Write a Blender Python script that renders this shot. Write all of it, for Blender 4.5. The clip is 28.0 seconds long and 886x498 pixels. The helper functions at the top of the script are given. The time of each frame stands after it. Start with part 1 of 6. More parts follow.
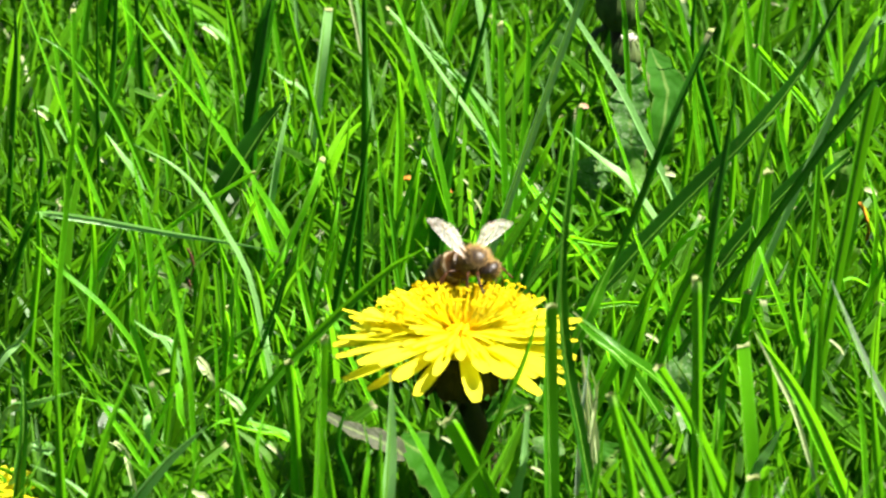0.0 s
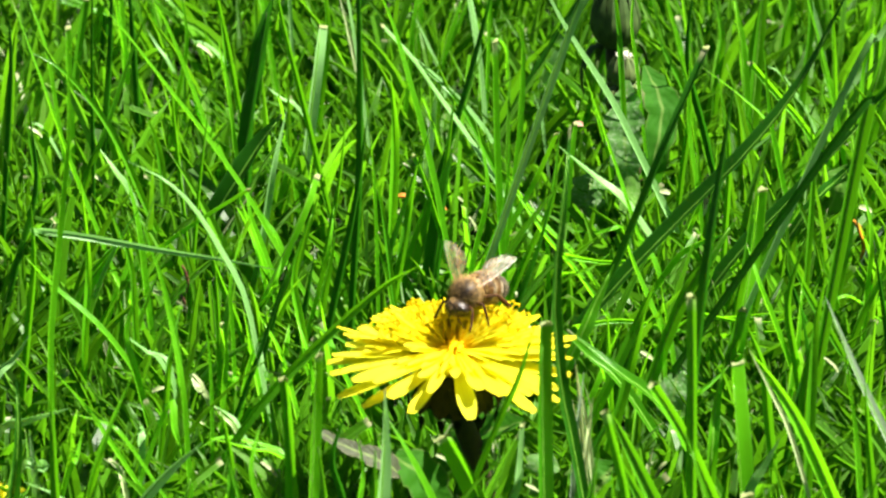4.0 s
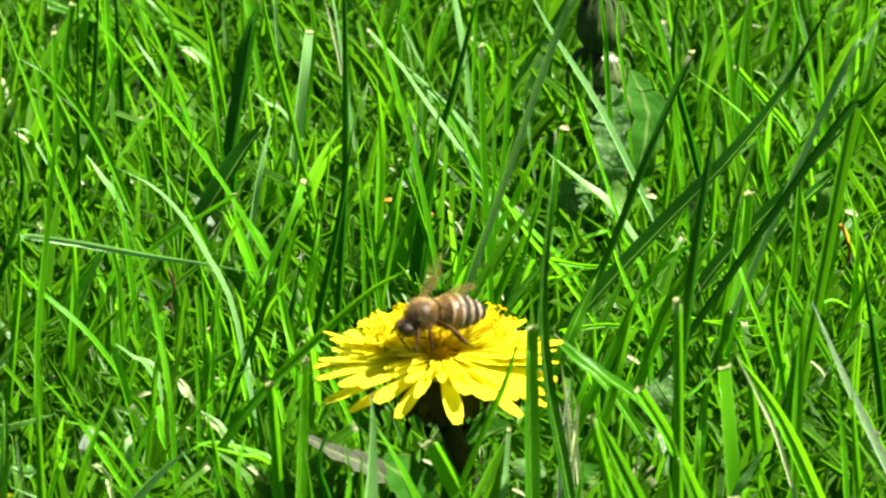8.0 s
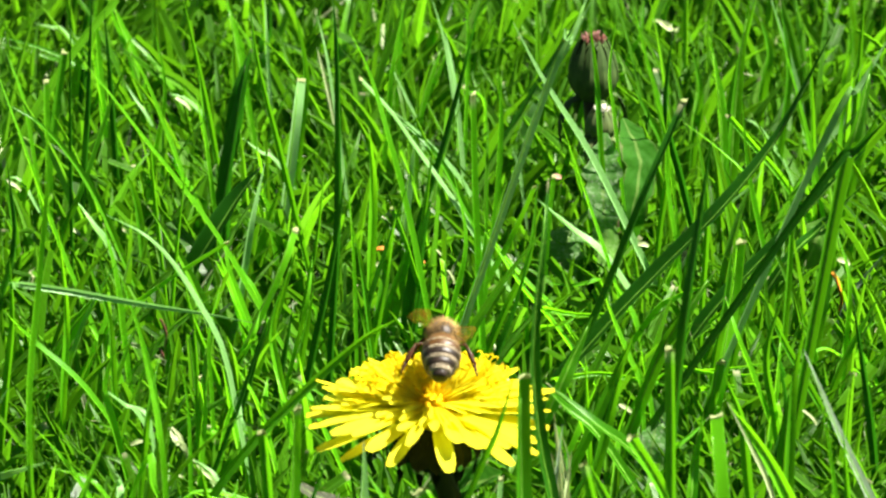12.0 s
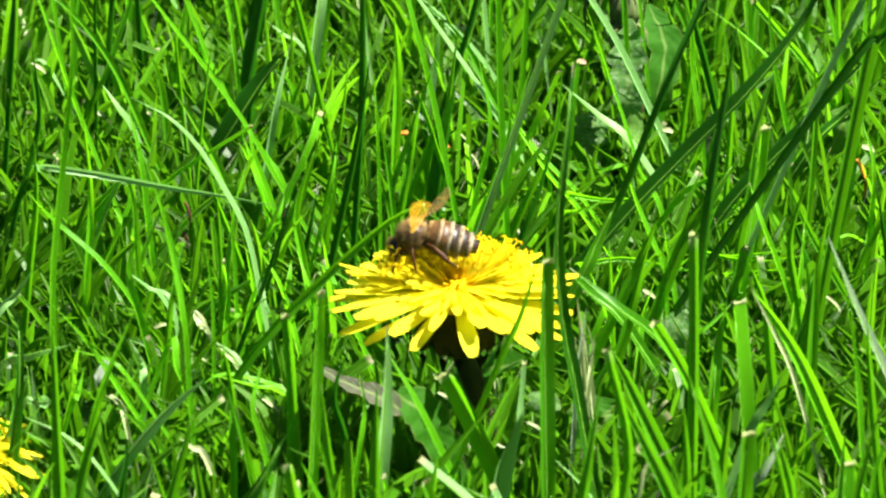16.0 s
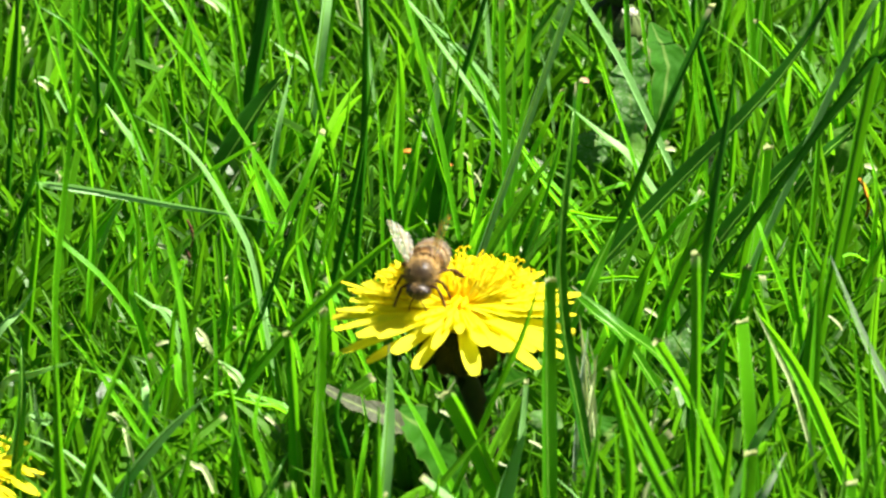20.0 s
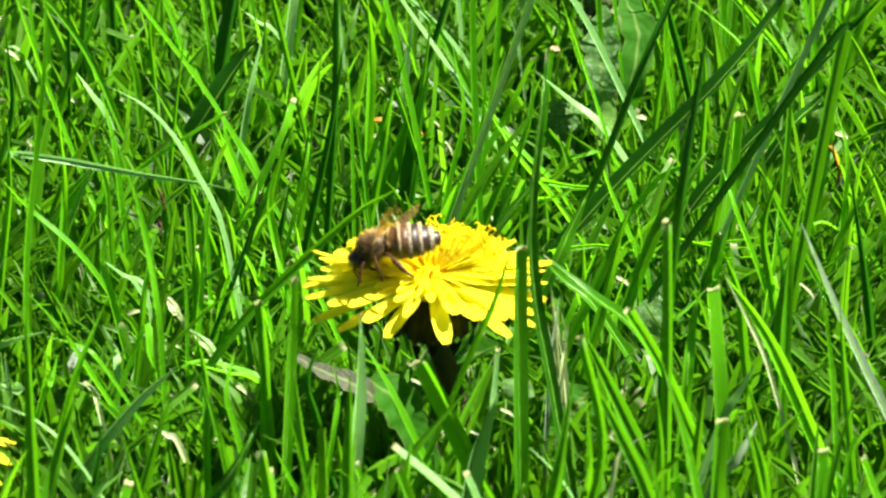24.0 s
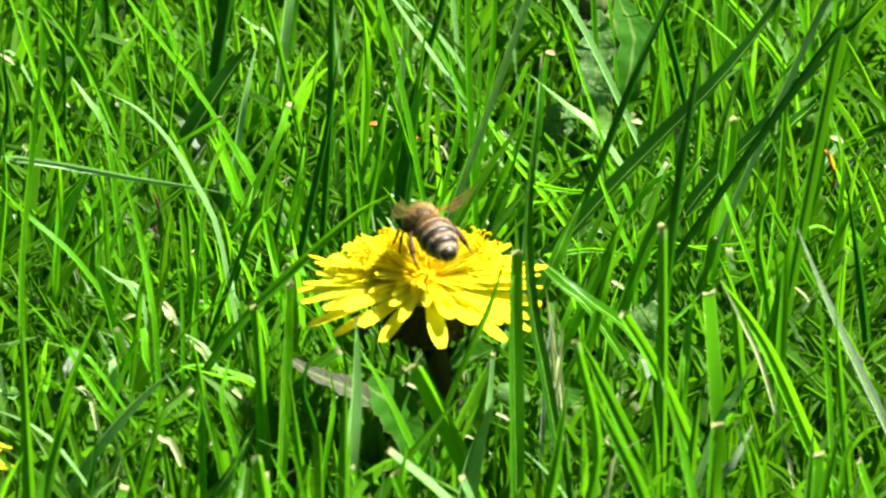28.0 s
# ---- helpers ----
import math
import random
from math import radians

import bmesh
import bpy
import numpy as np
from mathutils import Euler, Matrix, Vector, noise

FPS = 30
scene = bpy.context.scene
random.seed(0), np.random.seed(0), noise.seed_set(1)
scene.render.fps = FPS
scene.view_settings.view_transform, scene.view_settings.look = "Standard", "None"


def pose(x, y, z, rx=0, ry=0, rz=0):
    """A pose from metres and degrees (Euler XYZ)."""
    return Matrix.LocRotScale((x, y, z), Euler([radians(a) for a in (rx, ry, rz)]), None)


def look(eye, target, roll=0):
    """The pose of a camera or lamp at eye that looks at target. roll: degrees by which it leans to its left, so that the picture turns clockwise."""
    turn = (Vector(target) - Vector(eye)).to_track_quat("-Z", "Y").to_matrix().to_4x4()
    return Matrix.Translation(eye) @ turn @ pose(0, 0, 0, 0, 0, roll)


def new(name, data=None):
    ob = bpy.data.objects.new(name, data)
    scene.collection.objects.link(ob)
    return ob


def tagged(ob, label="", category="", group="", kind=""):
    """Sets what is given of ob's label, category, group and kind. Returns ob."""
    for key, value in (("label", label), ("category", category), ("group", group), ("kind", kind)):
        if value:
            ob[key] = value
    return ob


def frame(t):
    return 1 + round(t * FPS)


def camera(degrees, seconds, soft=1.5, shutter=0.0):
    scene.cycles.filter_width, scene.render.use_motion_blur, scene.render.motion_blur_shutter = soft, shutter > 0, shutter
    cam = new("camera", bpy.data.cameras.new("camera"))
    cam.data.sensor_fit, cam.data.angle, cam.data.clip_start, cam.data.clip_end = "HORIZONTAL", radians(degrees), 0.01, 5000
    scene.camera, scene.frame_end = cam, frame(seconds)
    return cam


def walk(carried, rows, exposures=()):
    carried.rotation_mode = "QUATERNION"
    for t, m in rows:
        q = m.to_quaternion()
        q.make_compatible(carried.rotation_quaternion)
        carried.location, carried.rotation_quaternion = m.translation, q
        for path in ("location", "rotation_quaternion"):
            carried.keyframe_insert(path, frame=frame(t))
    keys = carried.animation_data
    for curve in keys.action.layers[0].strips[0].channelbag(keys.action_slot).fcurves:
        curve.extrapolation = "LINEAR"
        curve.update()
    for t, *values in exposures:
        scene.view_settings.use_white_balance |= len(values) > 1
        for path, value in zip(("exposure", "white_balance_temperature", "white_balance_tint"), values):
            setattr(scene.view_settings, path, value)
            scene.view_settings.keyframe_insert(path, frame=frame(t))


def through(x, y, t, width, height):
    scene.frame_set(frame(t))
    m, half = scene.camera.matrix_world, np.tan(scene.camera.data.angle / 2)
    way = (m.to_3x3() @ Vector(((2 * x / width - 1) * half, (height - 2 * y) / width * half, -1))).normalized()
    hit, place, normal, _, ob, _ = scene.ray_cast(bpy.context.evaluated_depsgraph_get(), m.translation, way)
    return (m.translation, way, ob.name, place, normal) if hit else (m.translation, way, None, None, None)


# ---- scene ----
# A worker bee on a dandelion in a mown lawn, seen through a long lens from about 1.3 m.
MM = 0.001
cam = camera(5.869, 28.0, soft=2.3)
cam.data.dof.use_dof, cam.data.dof.focus_distance, cam.data.dof.aperture_fstop = True, 1.375, 72.0
EYE = (0.0004, -1.1988, 0.5351)
PATH = [
    (0.0, 67.8536, -0.0170, 0.1429),
    (0.5, 67.7558, 0.0596, 0.1839),
    (1.0, 67.7414, 0.0499, 0.1586),
    (1.5, 67.8293, 0.0634, 0.1570),
    (2.0, 67.8312, 0.0986, 0.1297),
    (2.5, 67.8046, -0.0034, 0.1939),
    (3.0, 67.8413, -0.0107, 0.2023),
    (3.5, 67.9971, -0.0726, 0.1447),
    (5.5, 67.8185, -0.0113, 0.0327),
    (6.0, 67.8816, -0.0150, -0.0153),
    (6.5, 67.9005, -0.0112, 0.0335),
    (7.0, 67.9149, -0.0291, 0.0122),
    (7.5, 67.9476, -0.0038, -0.0041),
    (8.0, 68.0000, -0.0000, 0.0000),
    (8.5, 68.0584, -0.0433, -0.0053),
    (9.0, 68.1129, -0.1177, 0.0333),
    (9.5, 68.1418, -0.1452, 0.0512),
    (10.0, 68.1296, -0.0459, 0.0196),
    (10.5, 68.1289, -0.1289, 0.0334),
    (11.0, 68.2327, -0.1221, 0.0278),
    (11.5, 68.2831, -0.0594, -0.0156),
    (12.0, 68.3212, -0.0502, -0.0365),
    (12.5, 68.1593, -0.0620, 0.0188),
    (13.0, 67.9330, -0.1051, 0.0637),
    (13.5, 67.8178, -0.2352, 0.0257),
    (15.5, 67.5834, -0.2244, 0.1448),
    (16.0, 67.5549, -0.2590, 0.2207),
    (16.5, 67.5401, -0.3234, 0.2785),
    (17.0, 67.5558, -0.3978, 0.3573),
    (17.5, 67.5902, -0.1547, 0.2825),
    (18.0, 67.8133, -0.2165, 0.1672),
    (18.5, 67.8693, -0.1387, 0.0687),
    (19.0, 67.9038, -0.3239, 0.1383),
    (19.5, 67.7758, -0.2104, 0.1569),
    (20.0, 67.6755, -0.3802, 0.2872),
    (20.5, 67.5893, -0.4620, 0.3558),
    (21.0, 67.5593, -0.4332, 0.3581),
    (21.5, 67.5324, -0.3669, 0.3228),
    (23.5, 67.5032, -0.4073, 0.1375),
    (24.0, 67.4686, -0.3374, 0.0630),
    (24.5, 67.4568, -0.3814, 0.0452),
    (25.0, 67.3593, -0.4461, 0.0559),
    (25.5, 67.3002, -0.4712, 0.0845),
    (26.0, 67.2516, -0.5276, 0.1359),
    (26.5, 67.2227, -0.5167, 0.1245),
    (27.0, 67.4018, -0.5947, 0.1698),
    (27.5, 67.4593, -0.4071, 0.0741),
    (28.0, 67.4970, -0.3094, 0.0182),
]
walk(cam, [(t, pose(*EYE, rx, ry, rz)) for t, rx, ry, rz in PATH])

# ---- light: high sun from behind the flower and to its right, blue sky ----
SUN_ELEVATION, SUN_TURN = radians(60), radians(95)
sky = bpy.data.worlds.new("sky")
scene.world = sky
sky.use_nodes = True
sky_node = sky.node_tree.nodes.new("ShaderNodeTexSky")
sky_node.sky_type = "NISHITA"
sky_node.sun_disc = False
sky_node.sun_elevation, sky_node.sun_rotation = SUN_ELEVATION, SUN_TURN
sky.node_tree.links.new(sky_node.outputs[0], sky.node_tree.nodes["Background"].inputs[0])
sky.node_tree.nodes["Background"].inputs[1].default_value = 0.017
sun_data = bpy.data.lights.new("sun", "SUN")
sun_data.energy, sun_data.angle, sun_data.color = 5.0, radians(0.53), (1.0, 0.95, 0.86)
sun = new("sun", sun_data)
sun_way = Vector((math.sin(SUN_TURN) * math.cos(SUN_ELEVATION), math.cos(SUN_TURN) * math.cos(SUN_ELEVATION), math.sin(SUN_ELEVATION)))
sun.matrix_world = look(sun_way * 5, (0, 0, 0))
scene.view_settings.exposure = 2.28

# ---- materials ----


class Nodes:
    """A small helper to write node trees."""

    def __init__(self, name):
        self.material = bpy.data.materials.new(name)
        self.material.use_nodes = True
        self.tree = self.material.node_tree
        self.tree.nodes.clear()
        self.out = self.tree.nodes.new("ShaderNodeOutputMaterial")

    def node(self, kind, values=(), operation="", feature="", data_type="", blend_type=""):
        n = self.tree.nodes.new("ShaderNode" + kind)
        if operation:
            n.operation = operation
        if feature:
            n.feature = feature
        if data_type:
            n.data_type = data_type
        if blend_type:
            n.blend_type = blend_type
        for key, value in dict(values).items():
            if isinstance(value, bpy.types.NodeSocket):
                self.tree.links.new(value, n.inputs[key])
            else:
                n.inputs[key].default_value = value
        return n

    def ramp(self, fac, stops):
        n = self.node("ValToRGB", {0: fac})
        while len(n.color_ramp.elements) < len(stops):
            n.color_ramp.elements.new(0.5)
        for e, (at, c) in zip(n.color_ramp.elements, stops):
            e.position = at
            e.color = (*c, 1) if isinstance(c, tuple) else (c, c, c, 1)
        return n.outputs[0]

    def mix(self, fac, a, b, blend="MIX"):
        n = self.node("Mix", data_type="RGBA", blend_type=blend)
        for i, v in ((0, fac), (6, a), (7, b)):
            if isinstance(v, bpy.types.NodeSocket):
                self.tree.links.new(v, n.inputs[i])
            else:
                n.inputs[i].default_value = (*v, 1) if isinstance(v, tuple) else v
        return n.outputs[2]

    def math(self, op, a, b=0.0, c=0.0):
        return self.node("Math", {0: a, 1: b, 2: c}, operation=op).outputs[0]

    def noise(self, scale, detail=3.0, vector=None, rough=0.55):
        values = {"Scale": scale, "Detail": detail, "Roughness": rough}
        values["Vector"] = vector or self.node("TexCoord").outputs["Object"]
        return self.node("TexNoise", values).outputs["Fac"]

    def bump(self, height, strength, distance):
        return self.node("Bump", {"Height": height, "Strength": strength, "Distance": distance}).outputs[0]

    def finish(self, shader):
        self.tree.links.new(shader, self.out.inputs[0])
        return self.material


def blade_material(name, dark, light, glow, rough, through=0.42, loose=False, dry=0.72, spec=0.5):
    """Grass leaf: ribbed along its length, dry at the cut tip, lets light through."""
    m = Nodes(name)
    uv = m.node("UVMap").outputs[0]
    sep = m.node("SeparateXYZ", {0: uv})
    across, along = sep.outputs[0], sep.outputs[1]
    rnd = m.node("NewGeometry").outputs["Random Per Island"] if loose else m.node("ObjectInfo").outputs["Random"]
    hue = m.mix(m.ramp(rnd, [(0.28, 0.0), (0.72, 1.0)]) if loose else rnd, dark, light)
    if loose:
        # one blade in nine is pale and dull, one in four is glossy
        odd = m.math("GREATER_THAN", m.math("FRACT", m.math("MULTIPLY", rnd, 53.7)), 0.92)
        hue = m.mix(m.math("MULTIPLY", odd, 0.8), hue, (0.12, 0.26, 0.04))
        spec = m.math("MULTIPLY_ADD", m.math("GREATER_THAN", m.math("FRACT", m.math("MULTIPLY", rnd, 31.3)), 0.74), 0.35, spec * 0.8)
    mottle = m.noise(260.0, 4.0)
    hue = m.mix(m.math("MULTIPLY", mottle, 0.55), hue, light)
    ribs = m.math("SINE", m.math("MULTIPLY", across, 64.0))
    hue = m.mix(m.math("MULTIPLY_ADD", ribs, 0.05, 0.08), hue, tuple(c * 0.55 for c in dark))
    midrib = m.math("SUBTRACT", 1.0, m.math("SMOOTH_MIN", m.math("MULTIPLY", m.math("ABSOLUTE", m.math("SUBTRACT", across, 0.5)), 14.0), 1.0, 0.1))
    hue = m.mix(m.math("MULTIPLY", midrib, 0.35), hue, light)
    # painted edge highlights, one half darkened as if turned from the sun, long soft streaks
    edge_light = m.ramp(m.math("ABSOLUTE", m.math("SUBTRACT", across, 0.5)), [(0.41, 0.0), (0.49, 1.0)])
    hue = m.mix(m.math("MULTIPLY", edge_light, 0.5), hue, tuple(min(1.0, c * 1.7 + 0.02) for c in light))
    half = m.ramp(across, [(0.47, 0.0), (0.53, 1.0)])
    hue = m.mix(m.math("MULTIPLY", half, 0.16), hue, tuple(c * 0.6 for c in dark))
    streak = m.noise(1.0, 3.0, m.node("Mapping", {0: uv, "Scale": (9.0, 1.6, 1.0), "Location": m.node("CombineXYZ", {0: m.math("MULTIPLY", rnd, 91.0)}).outputs[0]}).outputs[0])
    hue = m.mix(m.ramp(streak, [(0.46, 0.0), (0.68, 0.4)]), hue, tuple(c * 0.55 + d * 0.1 for c, d in zip(light, dark)))
    spots = m.ramp(m.noise(1400.0, 2.0), [(0.66, 0.0), (0.72, 1.0)])
    hue = m.mix(m.math("MULTIPLY", spots, 0.25), hue, (0.15, 0.14, 0.04))
    tip = m.ramp(m.math("ADD", along, m.math("MULTIPLY", m.math("SUBTRACT", mottle, 0.5), 0.03)), [(0.955, 0.0), (0.985, 1.0)])
    some = m.math("GREATER_THAN", m.math("FRACT", m.math("MULTIPLY", rnd, 7.31)), dry)
    tip = m.math("MULTIPLY", tip, some)
    hue = m.mix(tip, hue, (0.30, 0.31, 0.16))
    pale = m.ramp(along, [(0.0, 1.0), (0.22, 0.0)])
    hue = m.mix(m.math("MULTIPLY", pale, 0.12), hue, (0.12, 0.17, 0.04))
    rough_in = m.math("MULTIPLY_ADD", mottle, 0.2, rough - 0.1)
    normal = m.bump(m.math("MULTIPLY_ADD", ribs, 0.25, mottle), 0.45, 0.00012)
    body = m.node("BsdfPrincipled", {"Base Color": hue, "Roughness": rough_in, "IOR": 1.45, "Specular IOR Level": spec, "Normal": normal})
    shine = m.node("BsdfTranslucent", {"Color": m.mix(0.55, hue, glow)})
    both = m.node("MixShader", {0: through, 1: body.outputs[0], 2: shine.outputs[0]})
    return m.finish(both.outputs[0])


GRASS = {
    # l and d colour the same grass as sunlit and as shaded
    "l": blade_material("sunlit_grass", (0.070, 0.310, 0.004), (0.145, 0.495, 0.008), (0.320, 0.930, 0.006), 0.34, 0.52),
    "g": blade_material("green_grass", (0.024, 0.150, 0.003), (0.074, 0.275, 0.005), (0.205, 0.690, 0.005), 0.32, 0.44, spec=0.4),
    "d": blade_material("shaded_green_grass", (0.009, 0.060, 0.003), (0.020, 0.110, 0.004), (0.050, 0.310, 0.006), 0.40, 0.34, spec=0.2),
    "b": blade_material("greyish_green_grass", (0.135, 0.325, 0.075), (0.240, 0.460, 0.155), (0.260, 0.633, 0.115), 0.42, 0.32, spec=0.5),
    "s": blade_material("silvery_grass", (0.17, 0.25, 0.15), (0.25, 0.33, 0.22), (0.3, 0.5, 0.2), 0.42, 0.25, spec=0.5),
    "w": blade_material("bleached_grass", (0.30, 0.38, 0.16), (0.42, 0.50, 0.24), (0.44, 0.54, 0.22), 0.4, 0.3),
}
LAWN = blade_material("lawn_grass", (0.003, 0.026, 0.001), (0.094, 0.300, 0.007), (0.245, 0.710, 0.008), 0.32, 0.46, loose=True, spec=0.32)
# darker copy of the lawn grass, with the shade low down in its colour
SHADED_LAWN = blade_material("shaded_low_grass", (0.003, 0.020, 0.001), (0.059, 0.190, 0.005), (0.150, 0.480, 0.006), 0.38, 0.44, loose=True, spec=0.12)
STRAW = blade_material("straw_and_glints", (0.14, 0.19, 0.07), (0.36, 0.42, 0.22), (0.36, 0.46, 0.22), 0.34, 0.3, loose=True)


def soil_material():
    m = Nodes("shaded_soil_and_thatch")
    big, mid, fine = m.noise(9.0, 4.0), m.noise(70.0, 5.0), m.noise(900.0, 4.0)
    # near-black and dark green tones stand in for the shade between blades
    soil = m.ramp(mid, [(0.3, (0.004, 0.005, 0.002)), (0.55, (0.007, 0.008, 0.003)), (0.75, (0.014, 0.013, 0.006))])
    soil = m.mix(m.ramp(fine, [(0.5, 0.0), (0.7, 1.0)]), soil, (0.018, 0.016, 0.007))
    green_shade = m.ramp(big, [(0.30, 0.2), (0.6, 0.9)])
    soil = m.mix(green_shade, soil, (0.006, 0.020, 0.003))
    body = m.node("BsdfPrincipled", {"Base Color": soil, "Roughness": 0.95, "Specular IOR Level": 0.08, "Normal": m.bump(fine, 0.8, 0.001)})
    return m.finish(body.outputs[0])


def leaf_material(name, dark, light, glow, rough=0.5, through=0.3, fuzz=0.0):
    """Broad leaf with a pale midrib along its middle, blotches and fine hairs."""
    m = Nodes(name)
    sep = m.node("SeparateXYZ", {0: m.node("UVMap").outputs[0]})
    across = m.math("ABSOLUTE", m.math("SUBTRACT", sep.outputs[0], 0.5))
    mottle, fine = m.noise(180.0, 4.0), m.noise(1500.0, 3.0)
    hue = m.mix(mottle, dark, light)
    hue = m.mix(m.ramp(across, [(0.02, 1.0), (0.07, 0.0)]), hue, tuple(0.45 * c + 0.55 * k for c, k in zip(light, (0.16, 0.24, 0.06))))
    veins = m.math("SINE", m.math("MULTIPLY_ADD", across, 26.0, m.math("MULTIPLY", sep.outputs[1], 70.0)))
    hue = m.mix(m.ramp(veins, [(0.80, 0.0), (0.99, 0.16)]), hue, light)
    hue = m.mix(m.ramp(across, [(0.44, 0.0), (0.5, 0.22)]), hue, (0.24, 0.20, 0.09))
    hue = m.mix(m.math("MULTIPLY", m.ramp(fine, [(0.5, 0.0), (0.62, 1.0)]), fuzz), hue, (0.75, 0.78, 0.62))
    body = m.node("BsdfPrincipled", {"Base Color": hue, "Roughness": rough, "Specular IOR Level": 0.1, "Normal": m.bump(m.math("ADD", mottle, m.math("MULTIPLY", veins, 0.1)), 0.4, 0.0004)})
    shine = m.node("BsdfTranslucent", {"Color": m.mix(0.5, hue, glow)})
    return m.finish(m.node("MixShader", {0: through, 1: body.outputs[0], 2: shine.outputs[0]}).outputs[0])


def petal_material(name, base, tip, glow, through=0.4):
    m = Nodes(name)
    sep = m.node("SeparateXYZ", {0: m.node("UVMap").outputs[0]})
    rnd = m.node("ObjectInfo").outputs["Random"]
    hue = m.mix(m.ramp(sep.outputs[1], [(0.08, 0.0), (0.40, 1.0)]), base, tip)
    hue = m.mix(m.math("MULTIPLY", rnd, 0.34), hue, base)
    lines = m.math("SINE", m.math("MULTIPLY", sep.outputs[0], 31.0))
    hue = m.mix(m.math("MULTIPLY_ADD", lines, 0.12, 0.12), hue, tuple(c * 0.72 for c in base))
    body = m.node("BsdfPrincipled", {"Base Color": hue, "Roughness": 0.65, "Specular IOR Level": 0.12, "Normal": m.bump(m.math("ADD", lines, m.noise(900.0)), 0.4, 0.0001)})
    shine = m.node("BsdfTranslucent", {"Color": m.mix(0.5, hue, glow)})
    return m.finish(m.node("MixShader", {0: through, 1: body.outputs[0], 2: shine.outputs[0]}).outputs[0])


def plain_material(name, a, b, rough=0.5, scale=300.0, bump=0.3, metal=0.0, spec=0.5):
    m = Nodes(name)
    n = m.noise(scale, 4.0)
    body = m.node("BsdfPrincipled", {"Base Color": m.mix(m.ramp(n, [(0.3, 0.0), (0.7, 1.0)]), a, b), "Roughness": m.math("MULTIPLY_ADD", n, 0.2, rough - 0.1),
                                     "Metallic": metal, "Specular IOR Level": spec, "Normal": m.bump(n, bump, 0.0002)})
    return m.finish(body.outputs[0])


def wing_material():
    """Clear brownish membrane with darker veins."""
    m = Nodes("bee_wing")
    sep = m.node("SeparateXYZ", {0: m.node("UVMap").outputs[0]})
    cells = m.node("TexVoronoi", {"Vector": m.node("Mapping", {0: m.node("UVMap").outputs[0], "Scale": (3.2, 3.0, 1.0)}).outputs[0], "Scale": 1.0, "Randomness": 0.8}, feature="DISTANCE_TO_EDGE").outputs["Distance"]
    veins = m.ramp(cells, [(0.015, 1.0), (0.035, 0.0)])
    edge = m.ramp(sep.outputs[0], [(0.04, 1.0), (0.08, 0.0)])
    veins = m.math("MAXIMUM", veins, edge)
    hue = m.mix(veins, (0.17, 0.14, 0.07), (0.10, 0.05, 0.02))
    film = m.node("BsdfPrincipled", {"Base Color": hue, "Roughness": 0.40, "Specular IOR Level": 0.75, "IOR": 1.7, "Normal": m.bump(m.noise(1300.0), 0.9, 0.0002)})
    glow = m.node("BsdfTranslucent", {"Color": (0.88, 0.54, 0.03, 1)})
    film = m.node("MixShader", {0: 0.5, 1: film.outputs[0], 2: glow.outputs[0]})
    clear = m.node("BsdfTransparent", {"Color": (0.96, 0.93, 0.85, 1)})
    amount = m.math("MULTIPLY_ADD", veins, 0.40, 0.34)
    return m.finish(m.node("MixShader", {0: amount, 1: clear.outputs[0], 2: film.outputs[0]}).outputs[0])


SOIL = soil_material()
LEAF = leaf_material("dandelion_leaf", (0.014, 0.075, 0.003), (0.032, 0.135, 0.005), (0.08, 0.36, 0.008), 0.7, 0.45)
HAIRY_LEAF = leaf_material("hairy_leaf", (0.050, 0.140, 0.028), (0.085, 0.195, 0.045), (0.25, 0.55, 0.08), 0.7, 0.5, 0.16)
DULL_LEAF = leaf_material("withered_leaf", (0.018, 0.026, 0.010), (0.060, 0.068, 0.038), (0.06, 0.09, 0.03), 0.6, 0.12, 0.02)
CLOVER = leaf_material("small_weed_leaf", (0.031, 0.105, 0.012), (0.074, 0.180, 0.019), (0.186, 0.403, 0.031), 0.4, 0.4)
PETAL = petal_material("dandelion_petal", (0.82, 0.56, 0.004), (0.83, 0.82, 0.040), (0.93, 0.92, 0.030), 0.55)
HEART = petal_material("young_floret", (0.74, 0.43, 0.003), (0.84, 0.68, 0.008), (0.90, 0.70, 0.008), 0.45)
STYLE = petal_material("dandelion_style", (0.84, 0.70, 0.008), (0.84, 0.70, 0.008), (0.92, 0.80, 0.012), 0.5)
CORE = plain_material("floret_core", (0.68, 0.38, 0.003), (0.76, 0.48, 0.005), 0.8, 900.0, 0.3, 0.0, 0.08)
# bract green taken down to near black for the shade under the petals
BRACT = plain_material("shaded_bract", (0.010, 0.013, 0.005), (0.022, 0.024, 0.009), 0.85, 500.0, 0.3, 0.0, 0.03)
BUD_GREEN = plain_material("dark_bud_green", (0.018, 0.040, 0.008), (0.045, 0.075, 0.018), 0.7, 500.0, 0.3, 0.0, 0.15)
BUD_YELLOW = plain_material("yellowing_bract", (0.035, 0.065, 0.008), (0.065, 0.09, 0.014), 0.8, 400.0)
STEM = plain_material("flower_stem", (0.022, 0.024, 0.008), (0.045, 0.038, 0.014), 0.6, 300.0, 0.3, 0.0, 0.2)
RUSSET = plain_material("russet_scrap", (0.050, 0.014, 0.007), (0.115, 0.036, 0.018), 0.6, 500.0)
PAPPUS = plain_material("white_down", (0.30, 0.29, 0.22), (0.40, 0.39, 0.32), 0.8, 900.0)
ORANGE = plain_material("orange_dry_scrap", (0.28, 0.095, 0.005), (0.40, 0.18, 0.014), 0.6, 600.0, 0.3, 0.0, 0.2)
